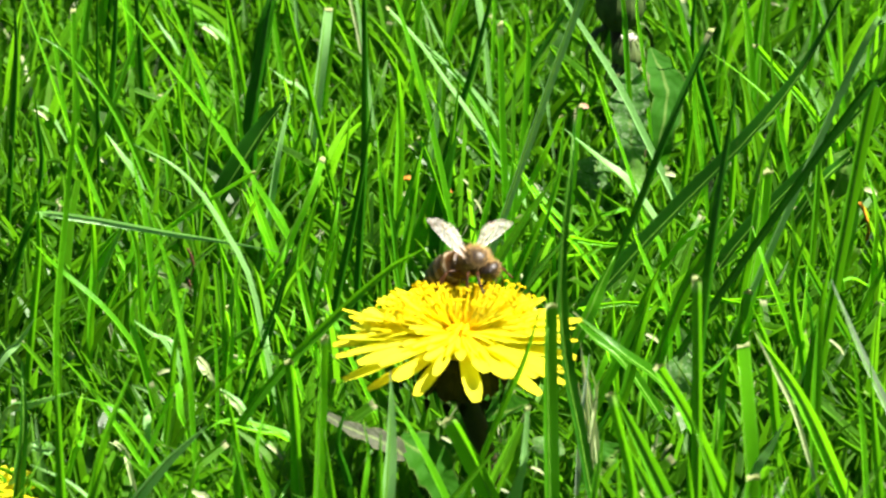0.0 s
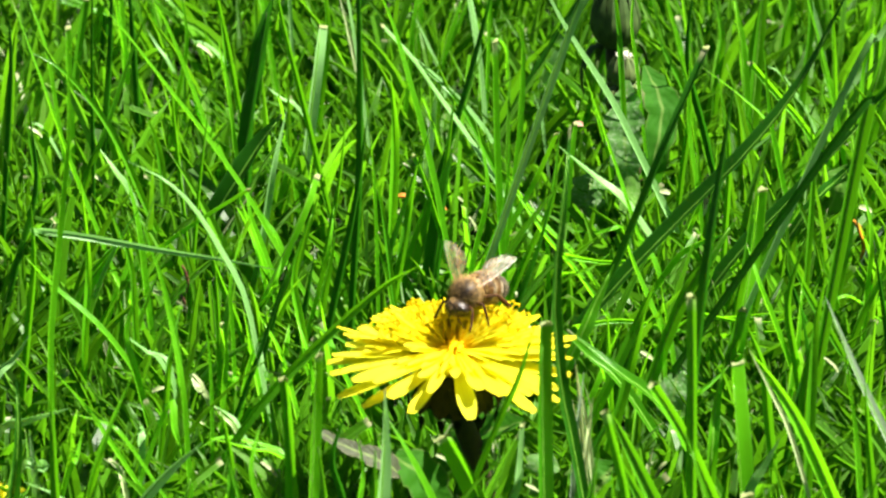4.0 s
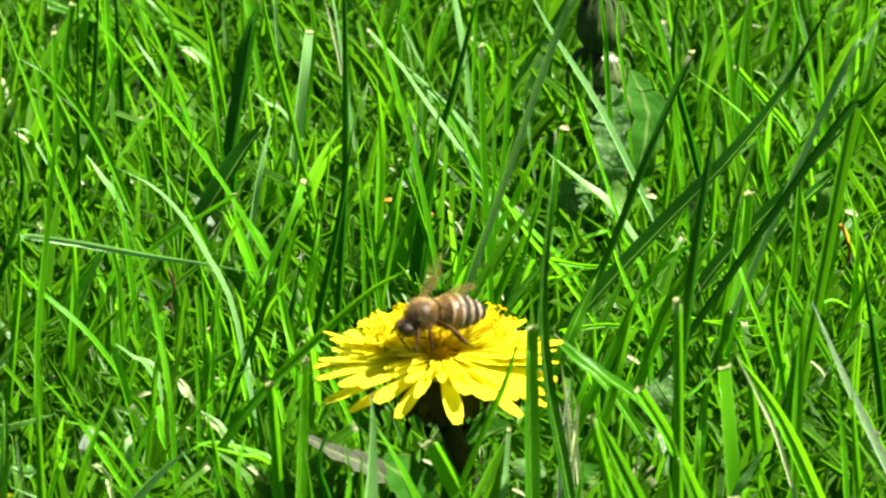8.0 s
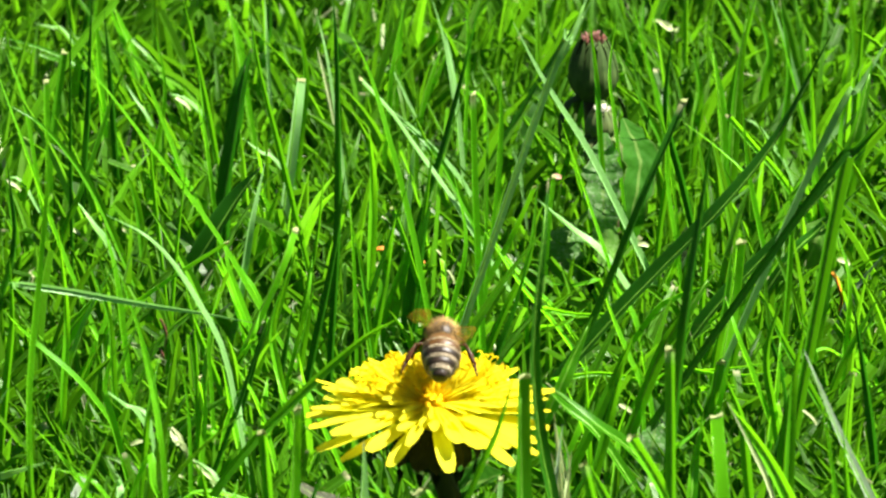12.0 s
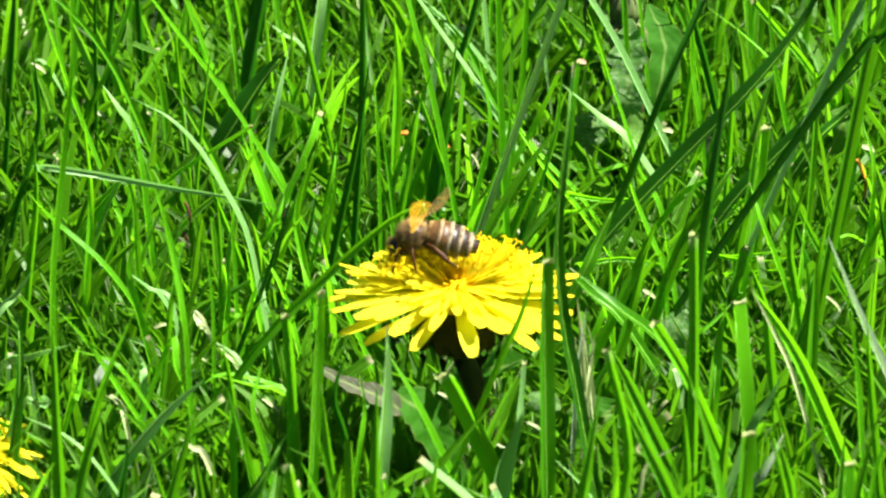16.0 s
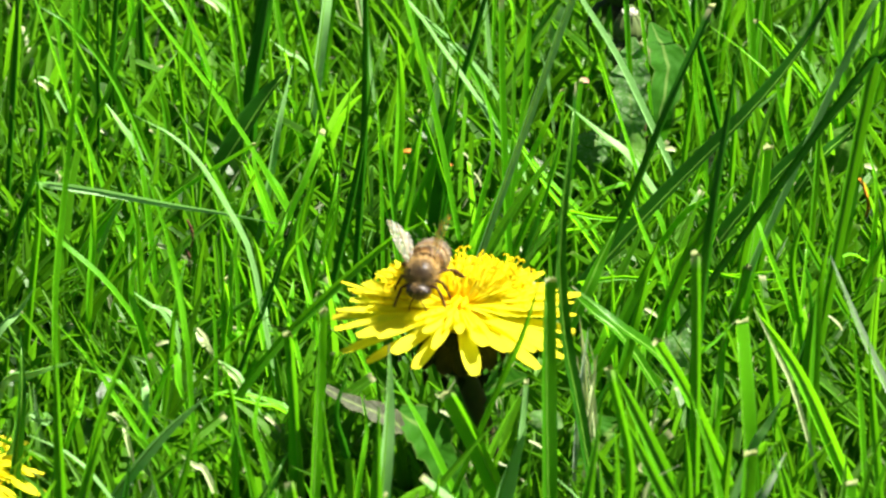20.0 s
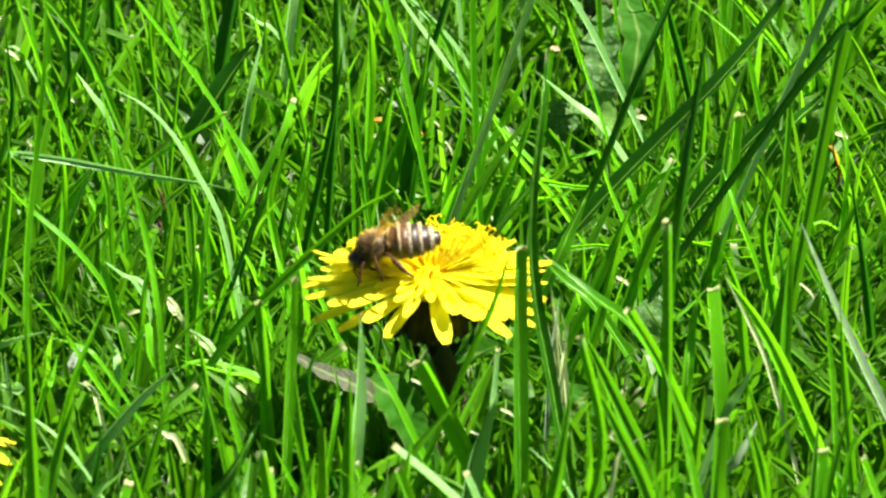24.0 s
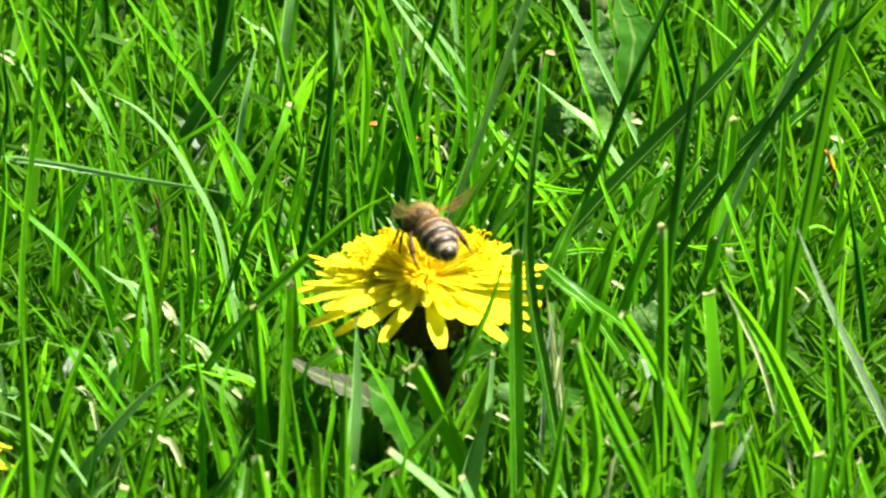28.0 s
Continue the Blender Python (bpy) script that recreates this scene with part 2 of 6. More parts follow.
MIDRIB = plain_material("grass_midrib", (0.085, 0.24, 0.012), (0.14, 0.34, 0.03), 0.4, 700.0)
TIP = blade_material("bleached_cut_tip", (0.14, 0.19, 0.05), (0.25, 0.29, 0.10), (0.33, 0.42, 0.10), 0.6, 0.5)
CHIP = plain_material("bleached_scrap", (0.10, 0.13, 0.04), (0.36, 0.42, 0.20), 0.5, 500.0)
PINK = plain_material("pinkish_scrap", (0.20, 0.09, 0.05), (0.29, 0.18, 0.12), 0.5, 500.0)
BEE_DARK = plain_material("bee_shell", (0.010, 0.006, 0.003), (0.022, 0.012, 0.005), 0.46, 900.0, 0.5, 0.0, 0.38)
BEE_AMBER = plain_material("bee_amber_shell", (0.034, 0.015, 0.003), (0.095, 0.042, 0.006), 0.46, 900.0, 0.5, 0.0, 0.38)
BEE_BAND = plain_material("bee_hair_band", (0.11, 0.085, 0.045), (0.29, 0.235, 0.15), 0.75, 1500.0, 0.8)
BEE_FUZZ = plain_material("bee_fur", (0.085, 0.045, 0.009), (0.31, 0.19, 0.042), 0.6, 900.0)
BEE_LEG = plain_material("bee_leg", (0.022, 0.008, 0.002), (0.055, 0.020, 0.005), 0.5, 900.0, 0.3, 0.0, 0.15)
BEE_EYE = plain_material("bee_eye", (0.008, 0.006, 0.005), (0.016, 0.012, 0.010), 0.3, 2500.0, 0.15, 0.0, 0.4)
WING = wing_material()

# ---- mesh helpers ----


def mesh_from(name, verts, faces, material, uvs=None, smooth=True):
    me = bpy.data.meshes.new(name)
    me.from_pydata([tuple(v) for v in verts], [], faces)
    me.materials.append(material)
    if uvs is not None:
        layer = me.uv_layers.new(name="UVMap")
        loop = np.empty(len(me.loops), dtype=np.int32)
        me.loops.foreach_get("vertex_index", loop)
        layer.data.foreach_set("uv", np.asarray(uvs, dtype=np.float32)[loop].ravel())
    if smooth:
        me.polygons.foreach_set("use_smooth", [True] * len(me.polygons))
    me.update()
    return me


def part(name, me, parent=None, label="", m=None):
    ob = new(name, me)
    if parent:
        ob.parent = parent
    if m is not None:
        ob.matrix_basis = m
    if label:
        ob["label"] = label
    return ob


def smooth_line(points, n):
    """n + 1 places along a soft curve through the points."""
    p = [Vector(q) for q in points]
    p = [p[0] * 2 - p[1]] + p + [p[-1] * 2 - p[-2]]
    out = []
    for i in range(n + 1):
        s = i / n * (len(p) - 3)
        k = min(int(s), len(p) - 4)
        f = s - k
        a, b, c, d = p[k:k + 4]
        out.append(0.5 * (2 * b + (c - a) * f + (2 * a - 5 * b + 4 * c - d) * f * f + (3 * b - a - 3 * c + d) * f ** 3))
    return out


def strip(points, width, facing, fold=0.25, n=10, profile=None, twist=0.0):
    """A folded leaf strip along the points: vertices, faces and uv. facing: the way its face looks."""
    line = smooth_line(points, n)
    verts, faces, uvs = [], [], []
    for i, q in enumerate(line):
        s = i / n
        tangent = (line[min(i + 1, n)] - line[max(i - 1, 0)]).normalized()
        face = Matrix.Rotation(twist * s, 3, tangent) @ Vector(facing)
        side = tangent.cross(face).normalized()
        up = side.cross(tangent).normalized()
        w = width * 0.5 * profile(s)
        for u, (a, b) in ((0.0, (-1, fold)), (0.25, (-0.5, fold * 0.42)), (0.5, (0, 0)), (0.5, (0, 0)), (0.75, (0.5, fold * 0.42)), (1.0, (1, fold))):
            verts.append(q + side * (a * w) + up * (b * w))
            uvs.append((u, s))
        if i:
            k = (i - 1) * 6
            for j in (0, 1, 3, 4):
                faces.append((k + j, k + j + 1, k + j + 7, k + j + 6))
    return verts, faces, uvs


def tube(points, radii, sides=8, n=None):
    """A round stalk along the points with the given radii, closed at both ends."""
    n = n or max(4, 2 * len(points))
    line = smooth_line(points, n)
    verts, faces, uvs = [], [], []
    ref = Vector((0.31, 0.2, 0.93))
    for i, q in enumerate(line):
        t = (line[min(i + 1, n)] - line[max(i - 1, 0)]).normalized()
        a = t.cross(ref).normalized()
        b = t.cross(a)
        s = i / n * (len(radii) - 1)
        k = min(int(s), len(radii) - 2)
        r = radii[k] + (radii[k + 1] - radii[k]) * (s - k)
        for j in range(sides):
            w = 2 * math.pi * j / sides
            verts.append(q + (a * math.cos(w) + b * math.sin(w)) * r)
            uvs.append((j / sides, i / n))
        if i:
            for j in range(sides):
                k0, k1 = (i - 1) * sides, i * sides
                faces.append((k0 + j, k0 + (j + 1) % sides, k1 + (j + 1) % sides, k1 + j))
    faces.append(tuple(range(sides - 1, -1, -1)))
    faces.append(tuple(n * sides + j for j in range(sides)))
    return verts, faces, uvs


def lathe(profile, sides=20, squash=1.0, lump=0.0):
    """A turned body along +x from (x, radius) pairs."""
    verts, faces, uvs = [], [], []
    for i, (x, r) in enumerate(profile):
        for j in range(sides):
            w = 2 * math.pi * j / sides
            rr = r * (1 + lump * noise.noise(Vector((x * 2000, math.cos(w) * 2, math.sin(w) * 2))))
            verts.append(Vector((x, rr * math.cos(w), rr * math.sin(w) * squash)))
            uvs.append((j / sides, i / (len(profile) - 1)))
        if i:
            for j in range(sides):
                k0, k1 = (i - 1) * sides, i * sides
                faces.append((k0 + j, k1 + j, k1 + (j + 1) % sides, k0 + (j + 1) % sides))
    faces.append(tuple(range(sides)))
    faces.append(tuple(len(verts) - 1 - j for j in range(sides)))
    return verts, faces, uvs


def joined(pieces):
    verts, faces, uvs = [], [], []
    for v, f, u in pieces:
        k = len(verts)
        verts += list(v)
        uvs += list(u)
        faces += [tuple(i + k for i in face) for face in f]
    return verts, faces, uvs


def moved(piece, m):
    v, f, u = piece
    return [m @ Vector(q) for q in v], f, u


def taper(s):
    return (0.75 + 0.6 * s if s < 0.4 else 0.99) * (1.0 - max(0.0, s - 0.45) ** 1.6 * 2.45) + 0.02


def cut_end(s):
    return (0.72 + 0.28 * min(1.0, s * 2.5)) * (1.0 - 0.18 * max(0.0, s - 0.6))


# ---- ground ----


def ground_sheet():
    """Uneven soil under the lawn that runs out flat to the horizon."""
    side = np.concatenate([[-300, -60, -12, -3, -1.2], np.linspace(-0.6, 0.6, 81), [1.2, 3, 12, 60, 300]])
    verts, faces = [], []
    n = len(side)
    for y in side:
        for x in side:
            near = max(0.0, 1.0 - max(abs(x), abs(y)) / 0.9)
            z = near * (0.004 * noise.noise(Vector((x * 30, y * 30, 0))) + 0.002 * noise.noise(Vector((x * 110, y * 110, 3)))) - 0.002
            verts.append((x, y + 0.05, z))
    for j in range(n - 1):
        for i in range(n - 1):
            k = j * n + i
            faces.append((k, k + 1, k + n + 1, k + n))
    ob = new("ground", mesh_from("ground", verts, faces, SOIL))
    return tagged(ob, "lawn soil and thatch, coloured near black for shade between blades", "ground", kind="structure")


ground_sheet()

# ---- lawn: the uncounted blades ----


def blades_mesh(name, material, root, height, lean, way, width, droop, turn, blunt, rows=6, fold=0.6):
    """Many blades in one mesh from arrays: root (n, 2), height, sideways reach, its direction, width, droop, turn of the face, blunt tips."""
    n = len(height)
    s = np.linspace(0, 1, rows)[None, :]
    reach = lean[:, None] * (0.35 * s + 0.65 * s ** 2)
    z = height[:, None] * (s - droop[:, None] * s ** 3) - 0.003
    x = root[:, 0:1] + np.cos(way)[:, None] * reach
    y = root[:, 1:2] + np.sin(way)[:, None] * reach
    line = np.stack([x, y, z], axis=2)
    tangent = np.gradient(line, axis=1)
    tangent /= np.linalg.norm(tangent, axis=2, keepdims=True) + 1e-12
    flat = np.stack([np.cos(turn), np.sin(turn), np.zeros(n)], axis=1)[:, None, :]
    side = np.cross(tangent, flat)
    side /= np.linalg.norm(side, axis=2, keepdims=True) + 1e-12
    up = np.cross(side, tangent)
    sharp = (0.72 + 0.5 * np.minimum(s, 0.5)) * (1 - np.clip(s - 0.35, 0, 1) ** 1.5 * 1.85)
    flatend = (0.78 + 0.4 * np.minimum(s, 0.5)) * (1 - 0.5 * np.clip(s - 0.5, 0, 1))
    w = width[:, None] * 0.5 * np.where(blunt[:, None], flatend, sharp)
    verts = np.stack([line - side * w[..., None] + up * (fold * w[..., None]), line, line + side * w[..., None] + up * (fold * w[..., None])], axis=2)
    verts = verts.reshape(-1, 3)
    base = (np.arange(n) * rows * 3)[:, None, None]
    r = (np.arange(rows - 1) * 3)[None, :, None]
    c = np.arange(2)[None, None, :]
    k = base + r + c
    quads = np.stack([k, k + 1, k + 4, k + 3], axis=3).reshape(-1, 4)
    uv = np.stack(np.broadcast_arrays(np.array([0.0, 0.5, 1.0])[None, None, :], s[:, :, None] + np.zeros((n, 1, 1))), axis=3).reshape(-1, 2)
    me = bpy.data.meshes.new(name)
    me.vertices.add(len(verts))
    me.vertices.foreach_set("co", verts.astype(np.float32).ravel())
    me.loops.add(quads.size)
    me.loops.foreach_set("vertex_index", quads.astype(np.int32).ravel())
    me.polygons.add(len(quads))
    me.polygons.foreach_set("loop_start", np.arange(0, quads.size, 4, dtype=np.int32))
    me.polygons.foreach_set("use_smooth", np.zeros(len(quads), dtype=bool))
    layer = me.uv_layers.new(name="UVMap")
    layer.data.foreach_set("uv", uv[quads.ravel()].astype(np.float32).ravel())
    me.materials.append(material)
    me.update()
    me.validate()
    return me


def scatter(rng, count, x0, x1, y0, y1):
    return np.stack([rng.uniform(x0, x1, count), rng.uniform(y0, y1, count)], axis=1)


def clear_height(root, height):
    """Blades before and beside the flower were trodden lower; none stands higher than this."""
    x, y = root[:, 0] * 1000, root[:, 1] * 1000
    front = np.where(y < 4, (225 + np.maximum(0, -y) * 4.4) / 10.9, 200.0)
    near = np.where((np.abs(x) < 24) & (y >= 4) & (y < 24), 17.0, 200.0)
    return np.minimum(height, np.minimum(front, near) * MM)


def lawn():
    rng = np.random.default_rng(11)

    def put(name, label, material, count, box, high, reach, width, droop, blunt, apart=False, rows=6, tuft=0):
        root = scatter(rng, count, *box)
        way = rng.uniform(0, 2 * math.pi, count)
        if tuft:
            # most blades spring from shared tufts and lean one way
            middle, lean_to = scatter(rng, tuft, *box), rng.uniform(0, 2 * math.pi, tuft)
            own = rng.integers(0, tuft, count)
            held = rng.random(count) < 0.75
            root = np.where(held[:, None], middle[own] + rng.normal(0, 0.0034, (count, 2)), root)
            way = np.where(held, lean_to[own] + rng.normal(0, 0.6, count), way)
        if apart:
            root = root[(np.abs(root[:, 0]) > 0.125) | (root[:, 1] < -0.11) | (root[:, 1] > 0.37)]
            count = len(root)
        if tuft and rows > 6:
            # fewer tall blades close in front of the flower and beside it
            keep = (root[:, 1] > 0.045) | (rng.random(count) < 0.45)
            root, way = root[keep], way[keep]
            count = len(root)
        elif tuft:
            # thinner undergrowth in front and farther back, where the soil lies in shade
            keep = rng.random(count) < np.where(root[:, 1] < 0.0, 0.5, np.where(root[:, 1] < 0.10, 1.0, 0.7))
            root, way = root[keep], way[keep]
            count = len(root)
        height = clear_height(root, rng.uniform(*high, count))
        way = way[:count]
        lean = height * rng.uniform(*reach, count)
        me = blades_mesh(name, material, root, height, lean, way, rng.uniform(*width, count) * np.clip(height / 0.02, 0.45, 1), rng.uniform(*droop, count),
                         rng.normal(-1.57, 0.95, count), rng.random(count) < blunt, rows)
        return tagged(new(name, me), label, "grass", kind="stuff")

    put("low_grass", "dense low green grass covering the soil, coloured darker for shade", SHADED_LAWN, 24000, (-0.12, 0.12, -0.06, 0.36), (0.008, 0.022), (0.1, 0.9), (0.0013, 0.0027), (0.0, 0.3), 0.15, tuft=900)
    put("lawn_grass", "tall bright green mown lawn grass blades", LAWN, 1000, (-0.12, 0.12, -0.09, 0.36), (0.018, 0.042), (0.05, 0.65), (0.0010, 0.0023), (0.0, 0.2), 0.15, rows=9, tuft=300)
    put("near_grass", "soft bright grass blades rising before the flower", LAWN, 150, (-0.1, 0.1, -0.125, -0.055), (0.020, 0.042), (0.05, 0.5), (0.0014, 0.0026), (0.0, 0.15), 0.3, rows=9)
    put("surrounding_grass", "bright green lawn grass spreading all round", LAWN, 60000, (-2.4, 2.4, -2.2, 3.2), (0.02, 0.045), (0.1, 0.8), (0.003, 0.007), (0.0, 0.3), 0.4, True, rows=4)
    # dry clippings lie low between the blades; their pale colour doubles as glints
    count = 650
    root = scatter(rng, count, -0.12, 0.12, -0.05, 0.36)
    height = rng.uniform(0.004, 0.020, count)
    me = blades_mesh("straw", STRAW, root, height, rng.uniform(0.004, 0.016, count), rng.uniform(0, 6.28, count), rng.uniform(0.0003, 0.0009, count), rng.uniform(0, 0.9, count), rng.uniform(0, 6.28, count), rng.random(count) < 0.7, 5)
    tagged(new("straw", me), "pale dry grass clippings and painted glints between the blades", "straw", kind="stuff")


lawn()

# ---- single blades that stand out ----
SOUTH = Vector((0, -0.87, 0.5))


def dry_tip(parent, edge, way, width):
    """The ragged bleached end that the mower left on a blade."""
    rng = random.Random(len(bpy.data.objects))
    row = [edge[0], edge[1], edge[2], edge[4], edge[5]]
    verts, faces = [], []
    for k, q in enumerate(row):
        verts += [q - way * 0.0004, q + way * rng.uniform(0.0, 0.0007) + Vector((0, -0.0003 * rng.random(), 0)), q - way * 0.0004 + SOUTH * 0.00012]
    for k in range(len(row) - 1):
        a, b = k * 3, k * 3 + 3
        faces += [(a, b, b + 1, a + 1), (a + 2, a + 1, b + 1, b + 2)]
    part("cut_tip", mesh_from("cut_tip", verts, faces, TIP), parent, "bleached ragged cut tip")


def blade(hue, width, turn, cut, *mm):
    """One standing blade of grass: hue, width in mm, turn of its face in degrees, cut or pointed, then places in mm from root to tip."""
    points = [Vector(mm[i:i + 3]) * MM for i in range(0, len(mm), 3)]
    axis = (points[-1] - points[0]).normalized()
    facing = Matrix.Rotation(radians(turn + (22 if hue in "lb" else 0)), 3, axis) @ SOUTH
    v, f, u = strip(points, width * MM, facing, 0.7, 14, cut_end if cut else taper, radians(18 if turn > 0 else -18))
    ob = new("grass_blade", mesh_from("grass_blade", v, f, GRASS[hue], u))
    if cut:
        dry_tip(ob, v[-6:], (points[-1] - points[-2]).normalized(), width * MM)
    if width > 1.65:
        line = smooth_line(points, 12)
        push = facing.normalized() * 0.00012
        rib = tube([q + push for q in line[1:-1]], [0.00016, 0.00015, 0.00012, 0.00006], 5, 12)
        part("midrib", mesh_from("midrib", *rib[:2], MIDRIB), ob, "pale midrib")
    # yellow-green and dark green carry sun and shade in their colour
    look_of = {"l": "sunlit yellow-green", "g": "mid-green", "d": "dark green", "b": "pale greyish-green", "w": "thin bleached", "s": "silvery pale-green"}[hue]
    return tagged(ob, look_of + (" grass blade with a mown blunt tip" if cut else " grass blade with a pointed tip"), "grass blade", "standing grass blades")


blade("l", 1.4, 20, False, -60.9, 12.0, 1.0, -61.6, 12.4, 27.3, -59.9, 13.5, 47.2, -58.0, 9.9, 66.9, -58.1, 9.9, 81.8)
blade("l", 1.2, 25, False, -50.4, 88.8, -2.0, -57.5, 88.8, 16.9, -61.0, 89.6, 26.3, -65.1, 86.8, 41.0, -70.5, 91.8, 55.5)
blade("b", 1.6, 32, False, -26.1, 26.2, -2.0, -29.8, 26.2, 17.7, -32.3, 25.7, 31.1, -35.7, 25.6, 38.6, -39.9, 25.5, 46.1, -44.1, 23.8, 51.4, -49.9, 29.1, 52.6)
blade("g", 1.2, 10, False, -42.6, 101.5, -2.0, -50.2, 101.5, 16.7, -53.7, 101.7, 25.5, -57.7, 101.6, 32.9, -63.0, 99.2, 40.6, -68.4, 100.0, 43.7)
blade("l", 1.2, 20, False, -17.2, 78.9, -2.0, -27.8, 78.9, 17.0, -33.5, 79.4, 27.5, -39.7, 79.2, 37.2, -45.8, 77.1, 46.6, -51.1, 76.8, 54.4, -54.6, 77.1, 59.0)
blade("l", 1.1, 30, True, -62.0, 73.9, -2.0, -50.6, 73.9, 17.1, -46.0, 73.1, 21.5, -39.7, 72.9, 26.2, -32.7, 72.0, 31.2)
blade("b", 1.1, 30, False, -69.0, 132.0, -2.0, -66.0, 60.0, 29.0, -63.5, 33.2, 39.6, -55.2, 35.0, 37.6, -44.6, 34.8, 35.6, -36.0, 35.3, 34.0, -27.7, 36.0, 32.0)
blade("g", 0.7, 0, False, -43.0, 76.4, -2.0, -41.5, 76.4, 17.1, -40.4, 75.8, 29.9, -38.6, 73.7, 46.0)
blade("g", 0.8, -20, False, -42.6, 106.6, -2.0, -44.2, 106.6, 16.7, -45.3, 105.6, 29.9, -45.7, 103.6, 40.4)
blade("g", 0.9, 20, False, -69.3, 110.4, -2.0, -61.1, 110.4, 16.6, -57.2, 109.7, 25.3, -52.1, 112.3, 40.0, -48.4, 111.8, 48.7)
blade("l", 1.9, 25, True, -36.8, 71.5, -2.0, -28.5, 71.5, 17.1, -24.0, 71.9, 27.6, -22.2, 74.2, 32.5)
blade("b", 1.4, 10, False, -33.4, 96.4, -2.0, -30.6, 96.4, 16.8, -29.2, 96.2, 25.7, -27.1, 99.4, 33.8)
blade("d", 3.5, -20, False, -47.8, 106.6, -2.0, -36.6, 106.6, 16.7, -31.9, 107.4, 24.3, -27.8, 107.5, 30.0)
blade("l", 0.9, 10, False, -33.5, 113.1, -2.0, -35.3, 113.1, 16.6, -36.9, 112.7, 32.0, -38.1, 116.1, 44.5)
blade("g", 1.0, 0, False, -17.7, 113.1, -2.0, -21.7, 113.1, 16.6, -24.6, 112.2, 30.3, -28.2, 112.4, 45.9, -29.7, 113.9, 57.0)
blade("b", 2.1, 8, True, -26.6, 132.8, -2.0, -24.3, 132.8, 16.4, -22.9, 133.0, 28.3, -22.1, 135.5, 34.8)
blade("d", 2.6, -25, False, -37.8, 118.3, -2.0, -34.7, 118.3, 16.5, -32.1, 119.4, 32.5, -30.5, 121.2, 42.6)
blade("d", 1.2, -25, False, -74.0, 106.5, -2.0, -72.8, 106.5, 16.7, -71.5, 106.4, 37.4, -72.0, 109.4, 47.0)
blade("l", 1.2, 15, False, -41.4, 41.3, -2.0, -53.1, 41.3, 17.5, -62.5, 42.8, 26.4, -66.0, 39.7, 32.1)
blade("l", 1.3, 20, False, -38.8, -7.7, -2.0, -40.1, -7.7, 18.2, -40.9, -8.6, 31.5, -42.8, -5.7, 41.3, -44.5, -4.9, 50.1)
blade("g", 0.9, 0, False, -35.2, 26.2, -2.0, -35.9, 26.2, 17.7, -36.2, 27.4, 28.6, -36.6, 26.3, 37.4)
blade("d", 1.0, -25, False, -38.4, 25.1, -2.0, -31.3, 25.1, 17.8, -28.0, 26.5, 27.1, -24.3, 28.1, 40.0)
blade("d", 0.8, -20, False, -33.8, 43.8, -2.0, -28.6, 43.8, 17.5, -25.5, 44.9, 28.9)
blade("b", 1.9, 40, False, -72.1, 13.0, -2.0, -70.0, 12.0, 14.5, -64.8, 11.7, 17.3, -58.5, 10.1, 19.7)
blade("l", 0.9, 20, False, -36.5, -2.2, -2.0, -48.6, -2.2, 18.1, -52.2, -1.4, 21.8, -57.8, 0.8, 22.7)
blade("l", 1.0, 10, False, -38.5, -4.4, -2.0, -50.6, -4.4, 18.2, -55.4, -4.4, 26.0, -60.4, -6.9, 33.4)
blade("d", 1.7, 10, False, -67.8, -8.0, -2.0, -67.0, -8.0, 5.3, -65.4, -9.3, 21.7, -65.5, -6.9, 31.7)
blade("b", 1.9, 8, False, -57.4, -14.0, -2.0, -49.7, -14.0, 10.8, -43.2, -15.2, 19.7, -37.4, -16.6, 25.6)
blade("l", 1.2, 30, False, -22.2, 16.0, -2.0, -24.6, 15.0, 8.6, -30.5, 15.9, 11.2, -35.6, 13.8, 13.1, -39.0, 13.4, 11.5)
blade("g", 1.7, -10, True, -24.4, -14.0, -2.0, -24.3, -14.0, 8.1, -24.3, -12.5, 23.1, -25.1, -13.5, 34.5)
blade("l", 2.1, 12, True, -22.0, -20.7, -2.0, -21.2, -20.7, 18.4, -20.7, -21.0, 32.2, -20.4, -23.6, 42.4)
blade("b", 1.3, 10, False, -83.3, 23.8, -2.0, -71.4, 23.8, 17.8, -67.9, 25.0, 21.5, -65.0, 24.6, 25.9)
blade("d", 1.4, -25, False, -16.7, 61.8, -2.0, -15.8, 61.8, 17.3, -14.6, 61.6, 40.3, -14.7, 60.3, 65.3, -15.5, 64.8, 74.9)
blade("l", 1.0, 25, False, -12.0, 70.3, -2.0, -12.4, 70.3, 17.1, -12.8, 69.1, 32.6, -13.2, 67.3, 42.3)
blade("g", 0.8, 10, False, -7.4, 67.9, -2.0, -9.9, 67.9, 17.2, -11.4, 69.3, 28.6, -12.9, 66.5, 37.2)
blade("l", 1.5, 0, False, -10.5, 99.1, -2.0, -10.0, 99.1, 16.8, -9.6, 100.5, 29.9, -10.3, 98.5, 40.4)
blade("l", 1.5, 20, False, 2.3, 82.7, -2.0, -1.4, 82.7, 17.0, -3.9, 83.0, 30.0, -7.0, 82.2, 43.8, -10.2, 84.8, 54.8, -13.2, 82.0, 63.2)
blade("b", 1.3, 28, True, 18.4, 108.1, -2.0, 7.2, 108.1, 16.7, 2.5, 108.7, 24.6, -3.1, 109.5, 32.8, -6.7, 107.0, 39.4, -11.7, 105.6, 45.7)
blade("g", 1.1, 10, False, 15.7, 119.2, -2.0, 6.4, 119.2, 16.5, 0.6, 118.4, 27.9, -6.3, 122.2, 33.4)
